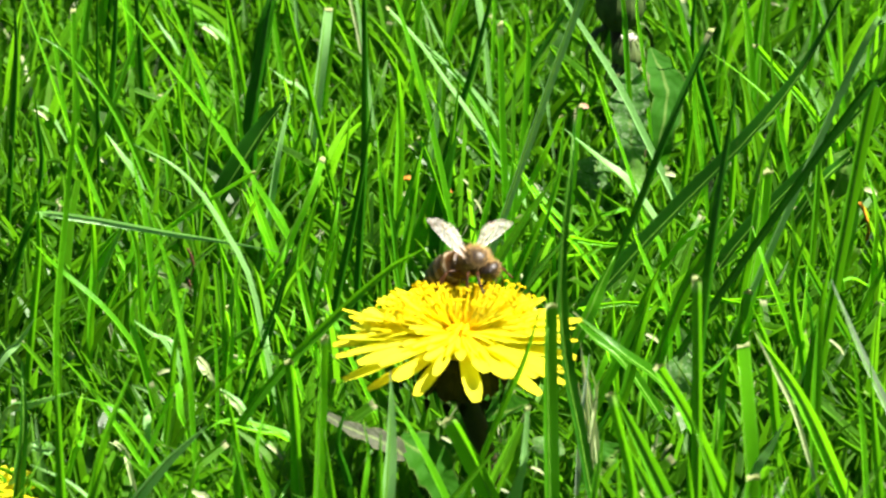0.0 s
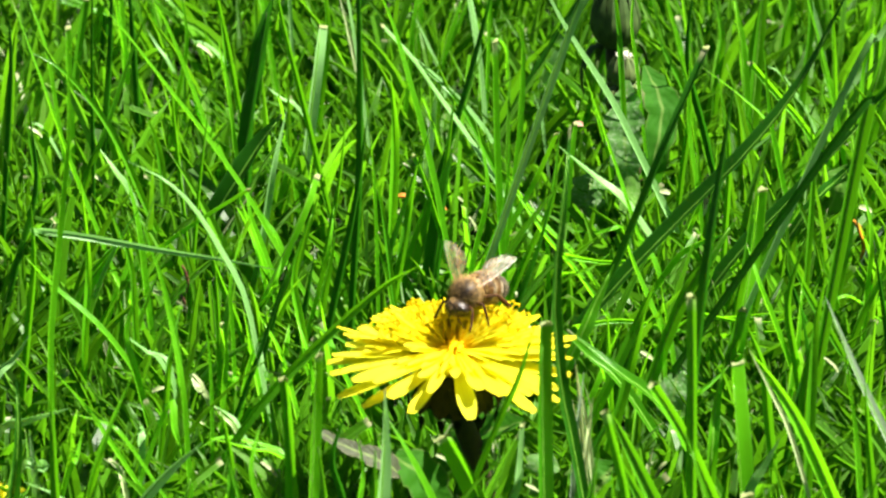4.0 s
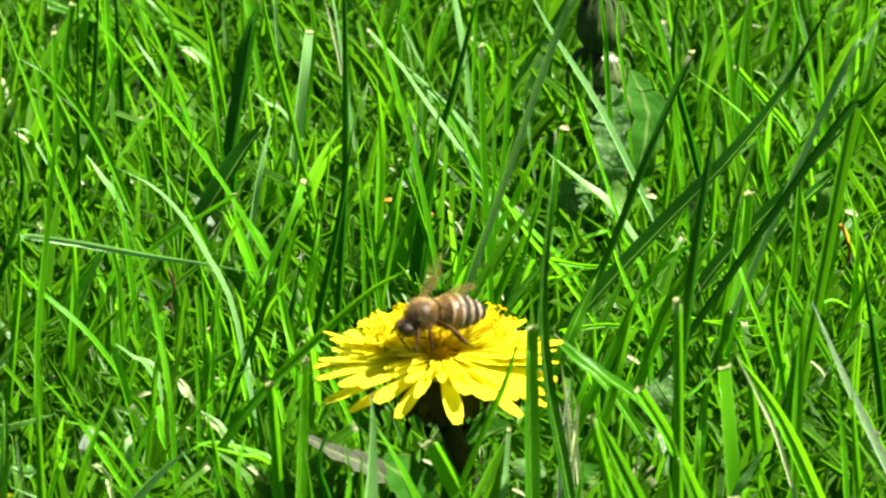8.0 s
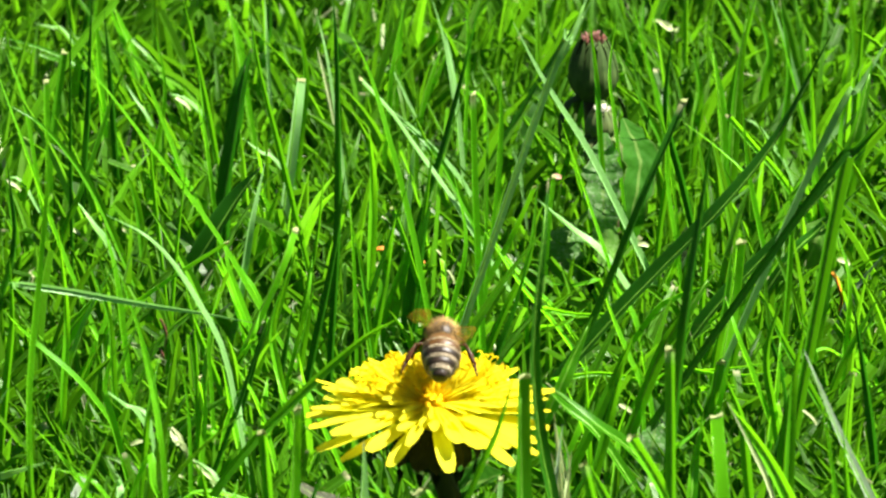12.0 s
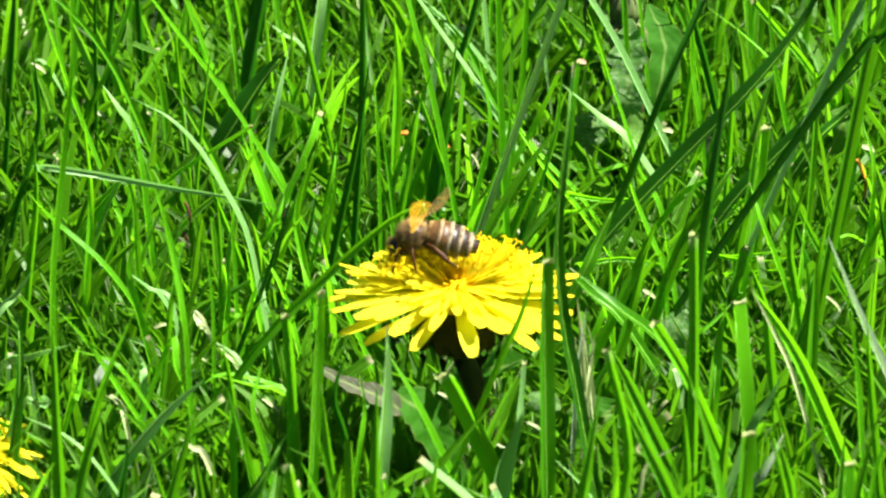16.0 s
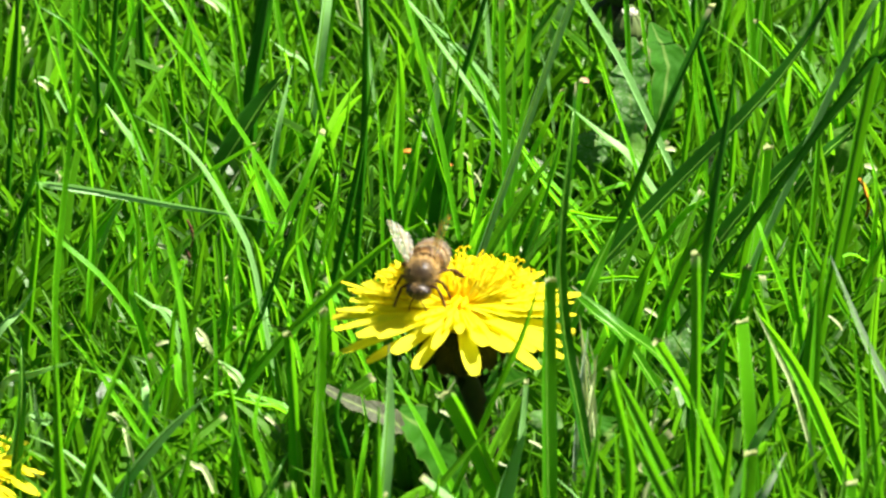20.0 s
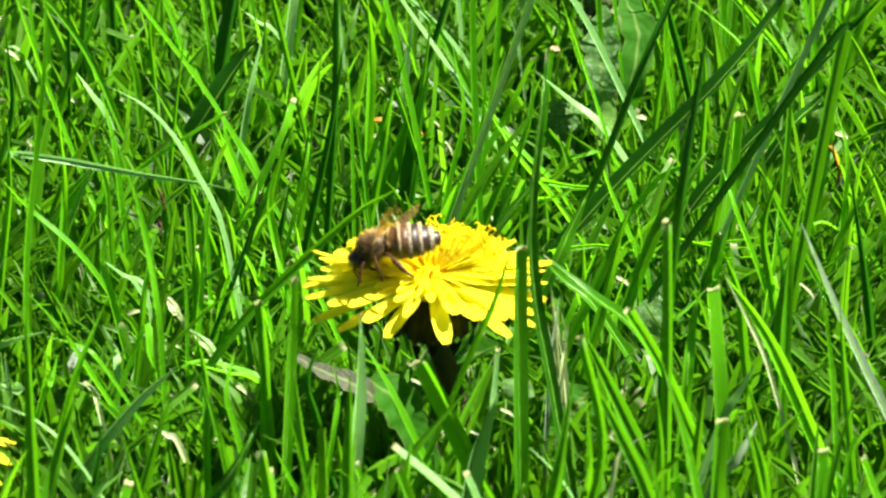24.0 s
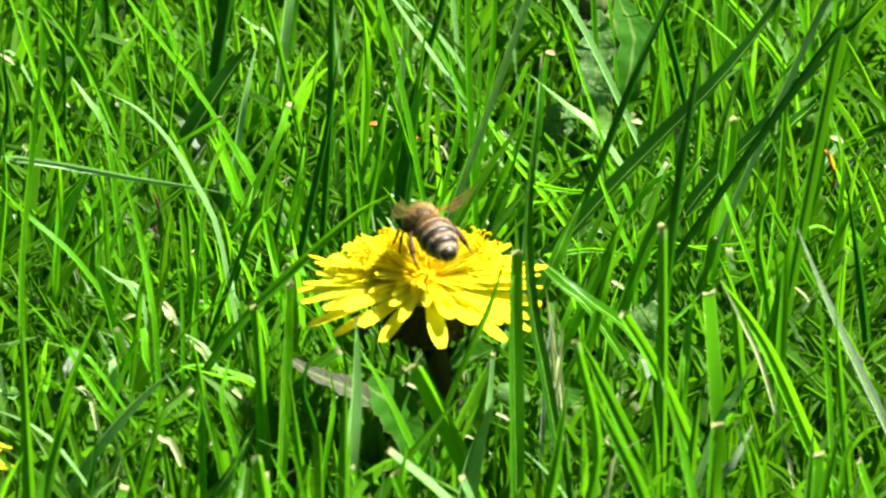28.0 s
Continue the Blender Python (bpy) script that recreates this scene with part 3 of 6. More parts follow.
blade("d", 1.2, -25, False, -7.5, 117.6, -2.0, -2.0, 117.6, 16.5, 1.5, 117.6, 28.2, 5.4, 119.4, 43.3, 7.9, 114.7, 56.8)
blade("l", 1.5, 10, True, 8.4, 72.9, -2.0, 7.5, 72.9, 17.1, 6.5, 72.4, 36.1, 6.0, 70.9, 56.5)
blade("l", 1.0, 20, False, 6.3, 82.8, -2.0, 8.1, 82.8, 17.0, 10.0, 82.5, 37.0, 11.0, 82.8, 57.0)
blade("l", 1.5, 35, False, 32.3, 65.6, -2.0, 20.7, 65.6, 17.2, 14.0, 64.4, 26.3, 8.2, 68.5, 34.3)
blade("l", 1.5, 25, True, -2.2, 87.0, -2.0, 7.5, 87.0, 16.9, 12.4, 87.2, 26.4, 15.9, 85.1, 35.5)
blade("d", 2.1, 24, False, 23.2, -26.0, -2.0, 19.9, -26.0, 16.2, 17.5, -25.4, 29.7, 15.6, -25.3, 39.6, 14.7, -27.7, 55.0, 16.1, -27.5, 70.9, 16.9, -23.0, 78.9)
blade("g", 2.6, 22, True, 13.8, -30.0, -2.0, 13.4, -30.0, 18.0, 13.0, -28.5, 35.5, 12.9, -29.8, 50.3)
blade("g", 1.0, 10, False, -6.0, -22.0, -2.0, 6.1, -22.0, 30.0, 9.4, -23.3, 38.7, 11.9, -25.0, 48.0)
blade("g", 1.5, 15, False, -42.7, 11.4, -2.0, -30.7, 11.4, 17.9, -21.7, 12.3, 28.3, -11.3, 12.0, 38.6, -5.3, 9.2, 43.5)
blade("d", 1.0, 0, False, 0.4, 149.0, -2.0, 10.5, 149.0, 16.2, 17.6, 150.5, 28.7, 26.1, 151.0, 43.1)
blade("b", 1.6, 12, False, 41.0, 109.4, -2.0, 32.4, 109.4, 16.6, 25.3, 108.5, 31.8, 17.7, 107.7, 45.0, 12.9, 106.5, 55.5)
blade("b", 2.1, 32, False, 39.8, 97.9, -2.0, 28.5, 97.9, 16.8, 22.5, 98.7, 22.4, 16.8, 94.9, 29.4)
blade("l", 1.0, 25, False, 34.5, 94.1, -2.0, 28.7, 94.1, 16.8, 25.1, 95.1, 28.2, 20.5, 91.4, 44.2)
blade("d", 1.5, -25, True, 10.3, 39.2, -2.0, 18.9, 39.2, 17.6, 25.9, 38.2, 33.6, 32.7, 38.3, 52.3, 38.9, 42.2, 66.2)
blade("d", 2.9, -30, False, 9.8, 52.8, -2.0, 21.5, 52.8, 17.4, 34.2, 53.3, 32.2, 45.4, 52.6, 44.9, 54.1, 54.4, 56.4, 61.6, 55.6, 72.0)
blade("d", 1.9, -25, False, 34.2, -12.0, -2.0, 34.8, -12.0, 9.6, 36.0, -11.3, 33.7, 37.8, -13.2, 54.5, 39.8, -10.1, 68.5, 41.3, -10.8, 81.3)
blade("l", 2.3, 15, True, 42.1, 52.4, -2.0, 45.1, 52.4, 17.4, 46.6, 53.9, 27.3, 47.4, 51.9, 38.9)
blade("l", 0.8, 30, False, 56.6, 103.1, -2.0, 53.4, 103.1, 16.7, 51.4, 102.4, 28.8, 46.4, 104.8, 34.0, 40.0, 106.1, 38.8)
blade("g", 1.0, 10, False, 55.4, 76.7, -2.0, 56.3, 76.7, 17.1, 56.9, 77.7, 31.2, 56.3, 77.4, 41.4)
blade("l", 1.2, 10, False, 66.8, 134.4, -2.0, 63.5, 134.4, 16.3, 61.6, 133.0, 26.4, 55.9, 135.8, 47.4)
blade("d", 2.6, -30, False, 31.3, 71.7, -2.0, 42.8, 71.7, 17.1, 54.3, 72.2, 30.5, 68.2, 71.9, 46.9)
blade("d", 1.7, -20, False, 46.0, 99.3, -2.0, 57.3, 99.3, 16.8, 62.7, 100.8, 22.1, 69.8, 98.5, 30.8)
blade("l", 2.1, 15, False, 49.4, 143.7, -2.0, 48.2, 143.7, 16.2, 47.5, 142.3, 27.8, 45.8, 140.8, 40.2)
blade("b", 1.4, 12, False, 55.3, 143.8, -2.0, 63.2, 143.8, 16.2, 67.3, 145.1, 25.8, 71.2, 142.5, 34.8)
blade("l", 1.1, -30, True, 69.8, 134.4, -2.0, 58.8, 134.4, 16.3, 53.9, 135.7, 22.2, 49.0, 137.2, 27.8)
blade("s", 1.7, 24, False, 77.6, -16.0, -2.0, 68.3, -16.0, 18.0, 60.4, -15.8, 35.0, 55.1, -13.4, 47.8)
blade("l", 2.1, -25, False, 65.2, -22.0, -2.0, 58.7, -22.0, 13.6, 52.6, -22.4, 28.4, 48.3, -20.9, 35.9, 43.6, -23.0, 43.2)
blade("l", 3.6, 15, True, 44.4, -6.0, -2.0, 43.8, -6.0, 5.5, 42.7, -7.4, 21.0, 41.6, -6.1, 34.0)
blade("b", 1.7, 32, False, 45.5, 28.0, -2.4, 48.0, 26.6, 5.4, 51.5, 28.4, 7.7)
blade("l", 1.8, -10, True, 45.6, -14.0, -2.0, 40.9, -14.0, 10.0, 35.2, -15.5, 24.5, 29.6, -15.0, 34.5)
blade("g", 2.2, 0, False, 39.2, -20.0, -2.0, 32.3, -20.0, 12.7, 26.9, -18.6, 24.0, 23.3, -18.3, 31.4)
blade("d", 1.7, -20, False, 14.0, 0.0, -2.0, 18.2, 0.0, 9.4, 21.1, -0.9, 17.2, 23.9, -2.9, 24.4)
blade("l", 0.8, 0, False, 24.8, 26.4, -2.0, 24.0, 26.4, 17.7, 23.4, 24.4, 31.3)
blade("g", 1.7, -10, True, 35.5, -24.0, -2.0, 35.4, -24.0, 14.4, 35.4, -23.6, 33.4, 35.2, -21.5, 51.3)
blade("g", 1.5, 10, False, 52.8, -5.2, -2.0, 53.4, -5.2, 18.2, 54.0, -3.8, 37.9, 55.5, -6.3, 48.9)
blade("g", 1.9, 25, False, 37.9, 23.0, -2.0, 26.0, 23.0, 17.8, 20.6, 24.3, 22.4, 16.2, 22.7, 27.8)
blade("w", 0.4, 0, False, 18.0, -7.5, -2.0, 19.8, -7.5, 18.2, 20.6, -6.5, 26.1, 19.3, -6.5, 31.6)
blade("g", 3.1, -15, True, 13.0, -24.0, -2.0, 5.9, -24.0, 14.8, 2.5, -24.6, 22.9, -1.2, -25.6, 30.8)
blade("l", 1.6, 15, False, 5.9, -20.0, -2.0, -1.7, -20.0, 14.0, -6.1, -19.2, 23.3, -9.9, -17.0, 29.8)
blade("b", 2.3, 5, False, -12.2, -34.0, -2.0, -11.0, -34.0, 18.8, -10.3, -32.7, 30.0, -10.1, -32.2, 41.1)
blade("g", 1.0, -30, True, 3.5, 85.2, -2.0, -1.6, 85.2, 16.9, -4.1, 84.6, 25.9, -6.2, 86.4, 31.2)
blade("g", 0.8, 0, False, -23.8, 82.7, -2.0, -20.3, 82.7, 17.0, -18.3, 82.6, 28.2, -17.2, 79.7, 39.6)
blade("g", 1.6, 5, False, 15.6, 25.3, -2.0, 23.9, 25.3, 17.7, 28.4, 26.1, 28.2, 30.7, 24.8, 34.6)
blade("l", 1.2, 20, False, 36.8, 31.1, -2.0, 33.8, 31.1, 17.7, 32.7, 31.9, 24.9, 31.7, 29.4, 32.5)
blade("d", 1.4, -25, False, -22.7, 54.5, -2.0, -18.9, 54.5, 17.3, -15.3, 54.9, 35.4, -13.5, 54.9, 49.6)
blade("l", 1.1, 20, False, -26.8, 54.5, -2.0, -22.4, 54.5, 17.3, -19.7, 53.0, 29.4, -18.8, 56.4, 34.7)
blade("g", 1.0, 0, False, -5.7, 89.0, -2.0, -3.0, 89.0, 16.9, -1.2, 89.1, 29.5, 0.2, 90.6, 41.5)
blade("l", 1.2, 15, False, -0.8, 79.0, -2.0, 2.9, 79.0, 17.0, 5.1, 79.2, 28.6, 3.3, 81.9, 39.1)
blade("g", 1.4, -10, False, -11.5, 76.5, -2.0, -8.4, 76.5, 17.1, -7.0, 78.0, 25.2, -5.8, 74.7, 34.2)
blade("d", 1.2, -30, False, -15.4, 79.0, -2.0, -10.2, 79.0, 17.0, -7.6, 77.8, 26.2, -3.9, 76.5, 39.3)
blade("l", 1.0, 10, False, -1.8, 74.1, -2.0, 4.2, 74.1, 17.1, 7.8, 72.6, 28.3, 8.8, 71.7, 43.1)
blade("g", 1.1, 0, False, 4.1, 76.6, -2.0, 11.4, 76.6, 17.1, 15.4, 75.1, 27.3, 16.7, 78.5, 38.5)
blade("d", 1.2, -25, False, 4.2, 59.5, -2.0, 10.4, 59.5, 17.3, 13.1, 58.5, 25.4, 15.6, 56.5, 36.7)
blade("l", 1.3, 25, False, 40.4, 45.2, -2.0, 32.4, 45.2, 17.5, 27.9, 46.7, 28.3, 25.8, 44.3, 36.8)
blade("l", 1.1, 20, False, 41.7, 109.5, -2.0, 39.3, 109.5, 16.6, 37.8, 110.9, 27.9, 38.1, 109.8, 40.1)
blade("g", 1.0, 0, False, 35.3, 112.0, -2.0, 37.0, 112.0, 16.6, 38.3, 112.6, 30.2, 35.5, 114.8, 41.2)
blade("l", 1.2, 10, False, 57.4, 101.8, -2.0, 53.7, 101.8, 16.7, 50.7, 100.5, 32.0, 49.5, 98.9, 46.2)
blade("g", 1.0, 0, False, 42.4, 79.1, -2.0, 43.0, 79.1, 17.0, 43.6, 77.6, 35.0, 41.8, 81.3, 47.1)
blade("l", 1.6, 30, False, 22.4, 74.2, -2.0, 33.9, 74.2, 17.1, 38.3, 74.4, 20.9, 43.8, 77.1, 21.8)
blade("g", 1.2, 10, False, 58.8, 71.8, -2.0, 61.6, 71.8, 17.1, 63.3, 73.3, 28.1, 63.8, 70.1, 41.9)
blade("l", 1.1, 5, False, 63.7, 59.6, -2.0, 64.7, 59.6, 17.3, 65.3, 59.0, 29.1, 63.6, 62.3, 36.3)
blade("g", 1.3, -10, False, 55.6, 31.2, -2.0, 53.0, 31.2, 17.7, 51.5, 31.2, 28.9, 54.4, 32.1, 39.9)
blade("l", 1.2, 10, False, 61.8, -24.8, -2.0, 60.2, -24.8, 18.5, 59.1, -23.8, 31.7, 57.1, -27.3, 45.0)
blade("g", 1.3, 0, False, 64.4, -31.2, -2.0, 62.4, -31.2, 18.6, 61.2, -30.9, 31.1, 60.2, -33.1, 42.9)
blade("d", 1.2, -25, False, 48.6, 12.8, -2.0, 52.3, 12.8, 17.9, 54.0, 14.2, 26.7, 52.3, 10.2, 37.6)
blade("g", 1.5, 0, False, 50.0, 8.2, -2.0, 47.9, 8.2, 18.0, 46.9, 7.7, 27.5, 44.1, 5.3, 35.9)
blade("l", 1.4, 20, False, 57.3, 45.2, -2.0, 50.4, 45.2, 17.5, 47.2, 43.8, 26.6, 45.5, 47.9, 31.6)
blade("g", 1.1, 0, False, 69.4, 45.3, -2.0, 58.8, 45.3, 17.5, 54.3, 45.8, 25.8, 51.5, 46.3, 32.3)
blade("l", 0.9, 40, False, 18.5, 121.2, -2.0, 18.0, 84.7, 15.0, 17.6, 65.0, 22.7, 23.8, 66.3, 21.1, 32.7, 63.7, 22.8)
blade("l", 1.0, 45, False, 20.2, 91.8, -2.0, 19.6, 64.6, 11.2, 19.2, 50.0, 16.9, 27.2, 51.4, 17.3, 37.0, 53.0, 14.2)
blade("l", 0.8, 40, False, 39.9, 97.6, -2.0, 38.8, 71.9, 10.6, 38.0, 58.0, 16.0, 47.8, 57.6, 14.3, 59.5, 61.0, 15.0)
blade("g", 1.0, 10, False, -48.5, 44.9, -2.0, -49.6, 44.9, 17.5, -50.2, 43.6, 29.4, -53.6, 43.9, 39.7)
blade("l", 1.1, 0, False, -58.4, 44.9, -2.0, -57.5, 44.9, 17.5, -56.9, 46.4, 29.2, -57.8, 41.9, 45.2)
blade("g", 1.3, -15, False, -68.2, 44.8, -2.0, -66.3, 44.8, 17.5, -65.1, 43.5, 29.4, -65.4, 43.0, 40.0)
blade("d", 1.2, -20, False, -74.1, 73.8, -2.0, -69.4, 73.8, 17.1, -66.0, 72.5, 31.1, -67.3, 76.4, 43.1)
blade("l", 1.4, 15, False, -46.9, 64.1, -2.0, -48.9, 64.1, 17.2, -50.1, 64.3, 28.7, -51.9, 67.1, 36.2)
blade("l", 1.0, 20, False, -33.9, 40.2, -2.0, -34.5, 40.2, 17.5, -34.8, 38.9, 28.5, -32.6, 42.2, 36.6)
blade("l", 1.3, 20, False, -23.9, 76.4, -2.0, -30.0, 76.4, 17.1, -32.6, 75.4, 25.2, -33.0, 77.2, 29.3)
blade("g", 1.1, -15, False, -27.3, 49.7, -2.0, -33.8, 49.7, 17.4, -37.2, 48.4, 27.5, -38.4, 46.7, 33.9)
blade("l", 1.2, 0, False, -20.7, 45.0, -2.0, -23.6, 45.0, 17.5, -24.9, 46.5, 26.4, -22.2, 46.8, 36.7)
blade("l", 1.4, 10, False, -44.2, 26.2, -2.0, -48.9, 26.2, 17.7, -50.6, 27.4, 24.8, -48.3, 27.6, 32.2)
blade("g", 1.0, 10, False, -46.2, 12.5, -2.0, -44.1, 12.5, 17.9, -43.1, 11.0, 27.9, -41.4, 15.2, 35.4)
blade("l", 1.2, 0, False, -59.6, -27.3, -2.0, -54.6, -27.3, 18.5, -51.9, -27.3, 29.4, -47.7, -24.8, 39.2)
blade("g", 1.2, 0, False, -32.5, -27.2, -2.0, -32.8, -27.2, 18.5, -32.9, -25.8, 27.0, -34.3, -29.5, 36.8)
blade("l", 1.4, 20, False, -24.1, -27.2, -2.0, -28.6, -27.2, 18.5, -30.2, -27.3, 25.8, -28.6, -24.3, 31.8)
blade("d", 1.2, -20, False, -11.6, -22.9, -2.0, -16.1, -22.9, 18.5, -17.8, -23.0, 25.8, -15.6, -24.9, 34.8)
blade("b", 1.1, 10, True, 6.1, -25.0, -2.0, 8.6, -25.0, 18.5, 9.5, -23.5, 25.2, 9.9, -22.8, 31.2)
blade("l", 1.0, 15, False, -17.0, -27.2, -2.0, -14.4, -27.2, 18.5, -13.6, -25.7, 25.2, -14.3, -29.5, 32.3)
blade("d", 0.7, -20, False, -58.8, 110.5, -2.0, -58.7, 110.5, 16.6, -58.6, 109.3, 38.7, -58.3, 110.7, 59.6)
blade("d", 1.4, -25, False, -58.8, 134.1, -2.0, -57.6, 134.1, 16.3, -56.6, 133.0, 30.8, -56.0, 137.1, 50.1)
blade("d", 1.2, -20, False, -52.2, 152.9, -2.0, -53.1, 152.9, 16.1, -53.7, 152.1, 29.1, -54.8, 155.7, 39.3)
blade("l", 1.7, 15, False, -29.0, 172.2, -2.0, -31.7, 172.2, 15.9, -33.1, 172.4, 25.0, -35.1, 175.2, 35.2)
blade("g", 0.9, 20, False, -57.8, 216.0, -2.0, -60.8, 215.0, 6.2, -68.2, 216.3, 8.7, -76.0, 215.3, 11.7)
blade("g", 1.0, 0, False, -33.6, 152.9, -2.0, -36.5, 152.9, 16.1, -37.8, 152.0, 24.4, -39.6, 151.7, 33.8, -41.6, 150.0, 44.4)
blade("b", 0.8, 10, False, -27.3, 180.6, -2.0, -28.0, 180.6, 15.8, -28.4, 179.8, 25.4, -28.6, 182.6, 32.5)
blade("b", 1.0, 25, False, -13.4, 150.2, -2.0, -15.6, 150.2, 16.2, -17.7, 149.9, 32.4, -19.3, 151.8, 40.2)
blade("l", 1.3, 15, False, -9.8, 158.4, -2.0, -8.1, 158.4, 16.1, -7.0, 157.2, 28.7, -4.5, 160.3, 40.7)
blade("b", 1.2, 30, False, 6.1, 177.9, -2.0, 3.3, 177.9, 15.8, 1.7, 178.8, 25.7, -0.4, 175.1, 35.3)
blade("l", 0.8, 10, False, 4.9, 161.2, -2.0, 5.4, 161.2, 16.0, 5.7, 162.7, 29.7, 5.9, 160.6, 38.3)
blade("b", 1.5, 30, False, 5.9, 153.0, -2.0, 4.4, 153.0, 16.1, 3.4, 151.8, 27.7, 2.1, 154.5, 36.0)
blade("l", 1.2, 15, False, 44.1, 150.3, -2.0, 39.6, 150.3, 16.2, 37.4, 149.9, 25.4, 35.0, 149.3, 34.7, 33.0, 147.8, 44.2)
blade("g", 1.6, 0, False, 46.9, 153.1, -2.0, 49.2, 153.1, 16.1, 50.5, 154.4, 26.7, 53.9, 150.1, 44.4)
blade("l", 0.8, 0, False, 63.9, 136.9, -2.0, 63.2, 136.9, 16.3, 62.6, 135.4, 30.9, 62.0, 136.0, 41.6)
blade("g", 1.2, 0, False, 69.7, 153.1, -2.0, 70.5, 153.1, 16.1, 71.1, 151.6, 29.8, 71.8, 151.7, 43.8)
blade("l", 1.2, 10, False, 10.2, 136.8, -2.0, 10.7, 136.8, 16.3, 11.1, 136.3, 28.5, 10.6, 134.2, 37.8)
blade("g", 1.0, 10, False, 18.1, 153.0, -2.0, 23.1, 153.0, 16.1, 25.9, 153.4, 26.1, 31.5, 155.2, 39.5)
blade("d", 1.4, -25, False, 45.7, 134.2, -2.0, 41.6, 134.2, 16.3, 38.6, 134.1, 29.4, 39.5, 136.4, 42.5)
blade("g", 1.3, 10, False, 56.4, 153.1, -2.0, 58.2, 153.1, 16.1, 59.4, 153.8, 29.0, 57.9, 156.1, 41.2)
blade("l", 1.1, 20, False, -63.8, 142.1, -2.0, -66.3, 142.1, 16.3, -68.0, 142.0, 28.3, -70.8, 144.6, 36.3)
blade("l", 1.0, 10, False, -49.7, 147.5, -2.0, -46.7, 147.5, 16.2, -44.7, 146.4, 28.7, -46.4, 145.7, 40.9)
blade("g", 1.2, 10, False, -23.9, 155.7, -2.0, -22.3, 155.7, 16.1, -21.3, 156.4, 28.0, -23.1, 152.8, 41.4)
blade("l", 1.1, 20, False, 65.6, 142.3, -2.0, 67.2, 142.3, 16.2, 68.0, 143.8, 25.7, 72.3, 140.7, 39.9)
blade("g", 1.4, -5, True, 16.2, -69.7, -2.0, 21.2, -69.7, 19.2, 25.0, -69.0, 35.8, 21.6, -71.0, 54.1)
blade("l", 1.2, 15, False, -13.0, -83.4, -2.0, -15.5, -83.4, 19.4, -17.1, -82.2, 33.8, -20.3, -85.8, 51.1)
blade("l", 1.3, 10, False, 36.1, -84.3, -2.0, 34.3, -84.3, 19.4, 33.3, -84.7, 31.9, 29.7, -87.1, 46.9)
blade("g", 1.4, 0, False, 50.6, -83.9, -2.0, 48.8, -83.9, 19.4, 47.7, -82.9, 32.2, 44.0, -86.8, 50.4)
blade("l", 1.2, 20, False, -32.8, -83.8, -2.0, -29.9, -83.8, 19.4, -28.3, -84.7, 31.3, -25.9, -85.1, 43.7)
blade("g", 1.3, 0, False, -42.8, -82.0, -2.0, -41.2, -82.0, 19.4, -40.3, -82.9, 31.3, -43.4, -84.1, 44.9)
blade("g", 1.6, 5, True, -4.7, -85.1, -2.0, -2.6, -85.1, 19.4, -1.5, -86.5, 30.6, -4.3, -88.0, 40.9)
blade("l", 1.0, 20, False, 2.6, -84.8, -2.0, 11.8, -84.8, 19.4, 16.5, -85.4, 30.3, 19.6, -87.8, 34.1)
blade("b", 1.3, 20, False, -65.5, -86.3, -2.0, -55.5, -86.3, 19.5, -50.6, -86.1, 30.0, -42.5, -87.9, 43.1)
blade("l", 1.2, 10, False, 63.2, -83.7, -2.0, 58.4, -83.7, 19.4, 55.7, -83.2, 31.5, 57.8, -82.1, 45.0)
blade("l", 1.9, 35, False, -27.4, 30.0, -2.0, -29.9, 30.0, 11.4, -31.4, 31.0, 19.5, -32.4, 30.3, 27.4)
blade("l", 1.7, 35, False, -22.3, 34.0, -2.0, -25.6, 34.0, 12.6, -27.3, 32.5, 19.8, -29.9, 33.2, 25.2)
blade("l", 1.6, 35, False, -35.8, 28.0, -2.0, -33.4, 28.0, 11.3, -32.0, 28.5, 18.7, -29.8, 28.4, 24.4)
blade("l", 1.7, 35, False, -19.4, 32.0, -2.0, -22.1, 32.0, 14.4, -23.1, 31.1, 20.4, -24.7, 34.8, 25.5)
blade("l", 1.6, 35, True, -37.0, 25.0, -2.0, -35.9, 25.0, 14.5, -35.4, 26.2, 21.5, -35.9, 24.6, 27.4)
blade("l", 1.4, 35, False, -9.0, 30.0, -2.0, -17.7, 30.0, 18.1, -19.8, 31.5, 23.1, -20.6, 28.0, 30.2)
blade("l", 1.6, 35, False, 27.0, 30.0, -2.0, 24.2, 30.0, 10.5, 22.9, 31.3, 16.6, 20.6, 27.7, 24.7)
blade("l", 1.7, 35, False, 26.3, 28.0, -2.0, 27.7, 28.0, 9.5, 28.5, 29.3, 16.5, 30.6, 26.5, 24.3)
blade("l", 1.6, 35, False, 15.0, 34.0, -2.0, 21.7, 34.0, 13.6, 23.8, 35.5, 18.7, 25.9, 31.3, 25.1)
blade("g", 2.1, 25, False, 45.0, 10.0, -2.0, 32.4, 10.0, 18.9, 24.6, 8.5, 26.7, 17.2, 12.6, 31.7)
blade("g", 2.1, 15, False, 7.9, 30.0, -2.0, 18.8, 30.0, 21.9, 21.5, 31.2, 28.0, 24.6, 32.5, 34.5)
blade("g", 1.6, 5, False, 20.4, 15.0, -2.0, 25.1, 15.0, 16.9, 27.3, 15.4, 26.1, 29.2, 12.6, 35.9)
blade("b", 1.2, 40, False, -42.4, 31.0, -2.0, -43.8, 30.0, 17.3, -47.3, 31.4, 19.8, -50.1, 27.7, 23.8)
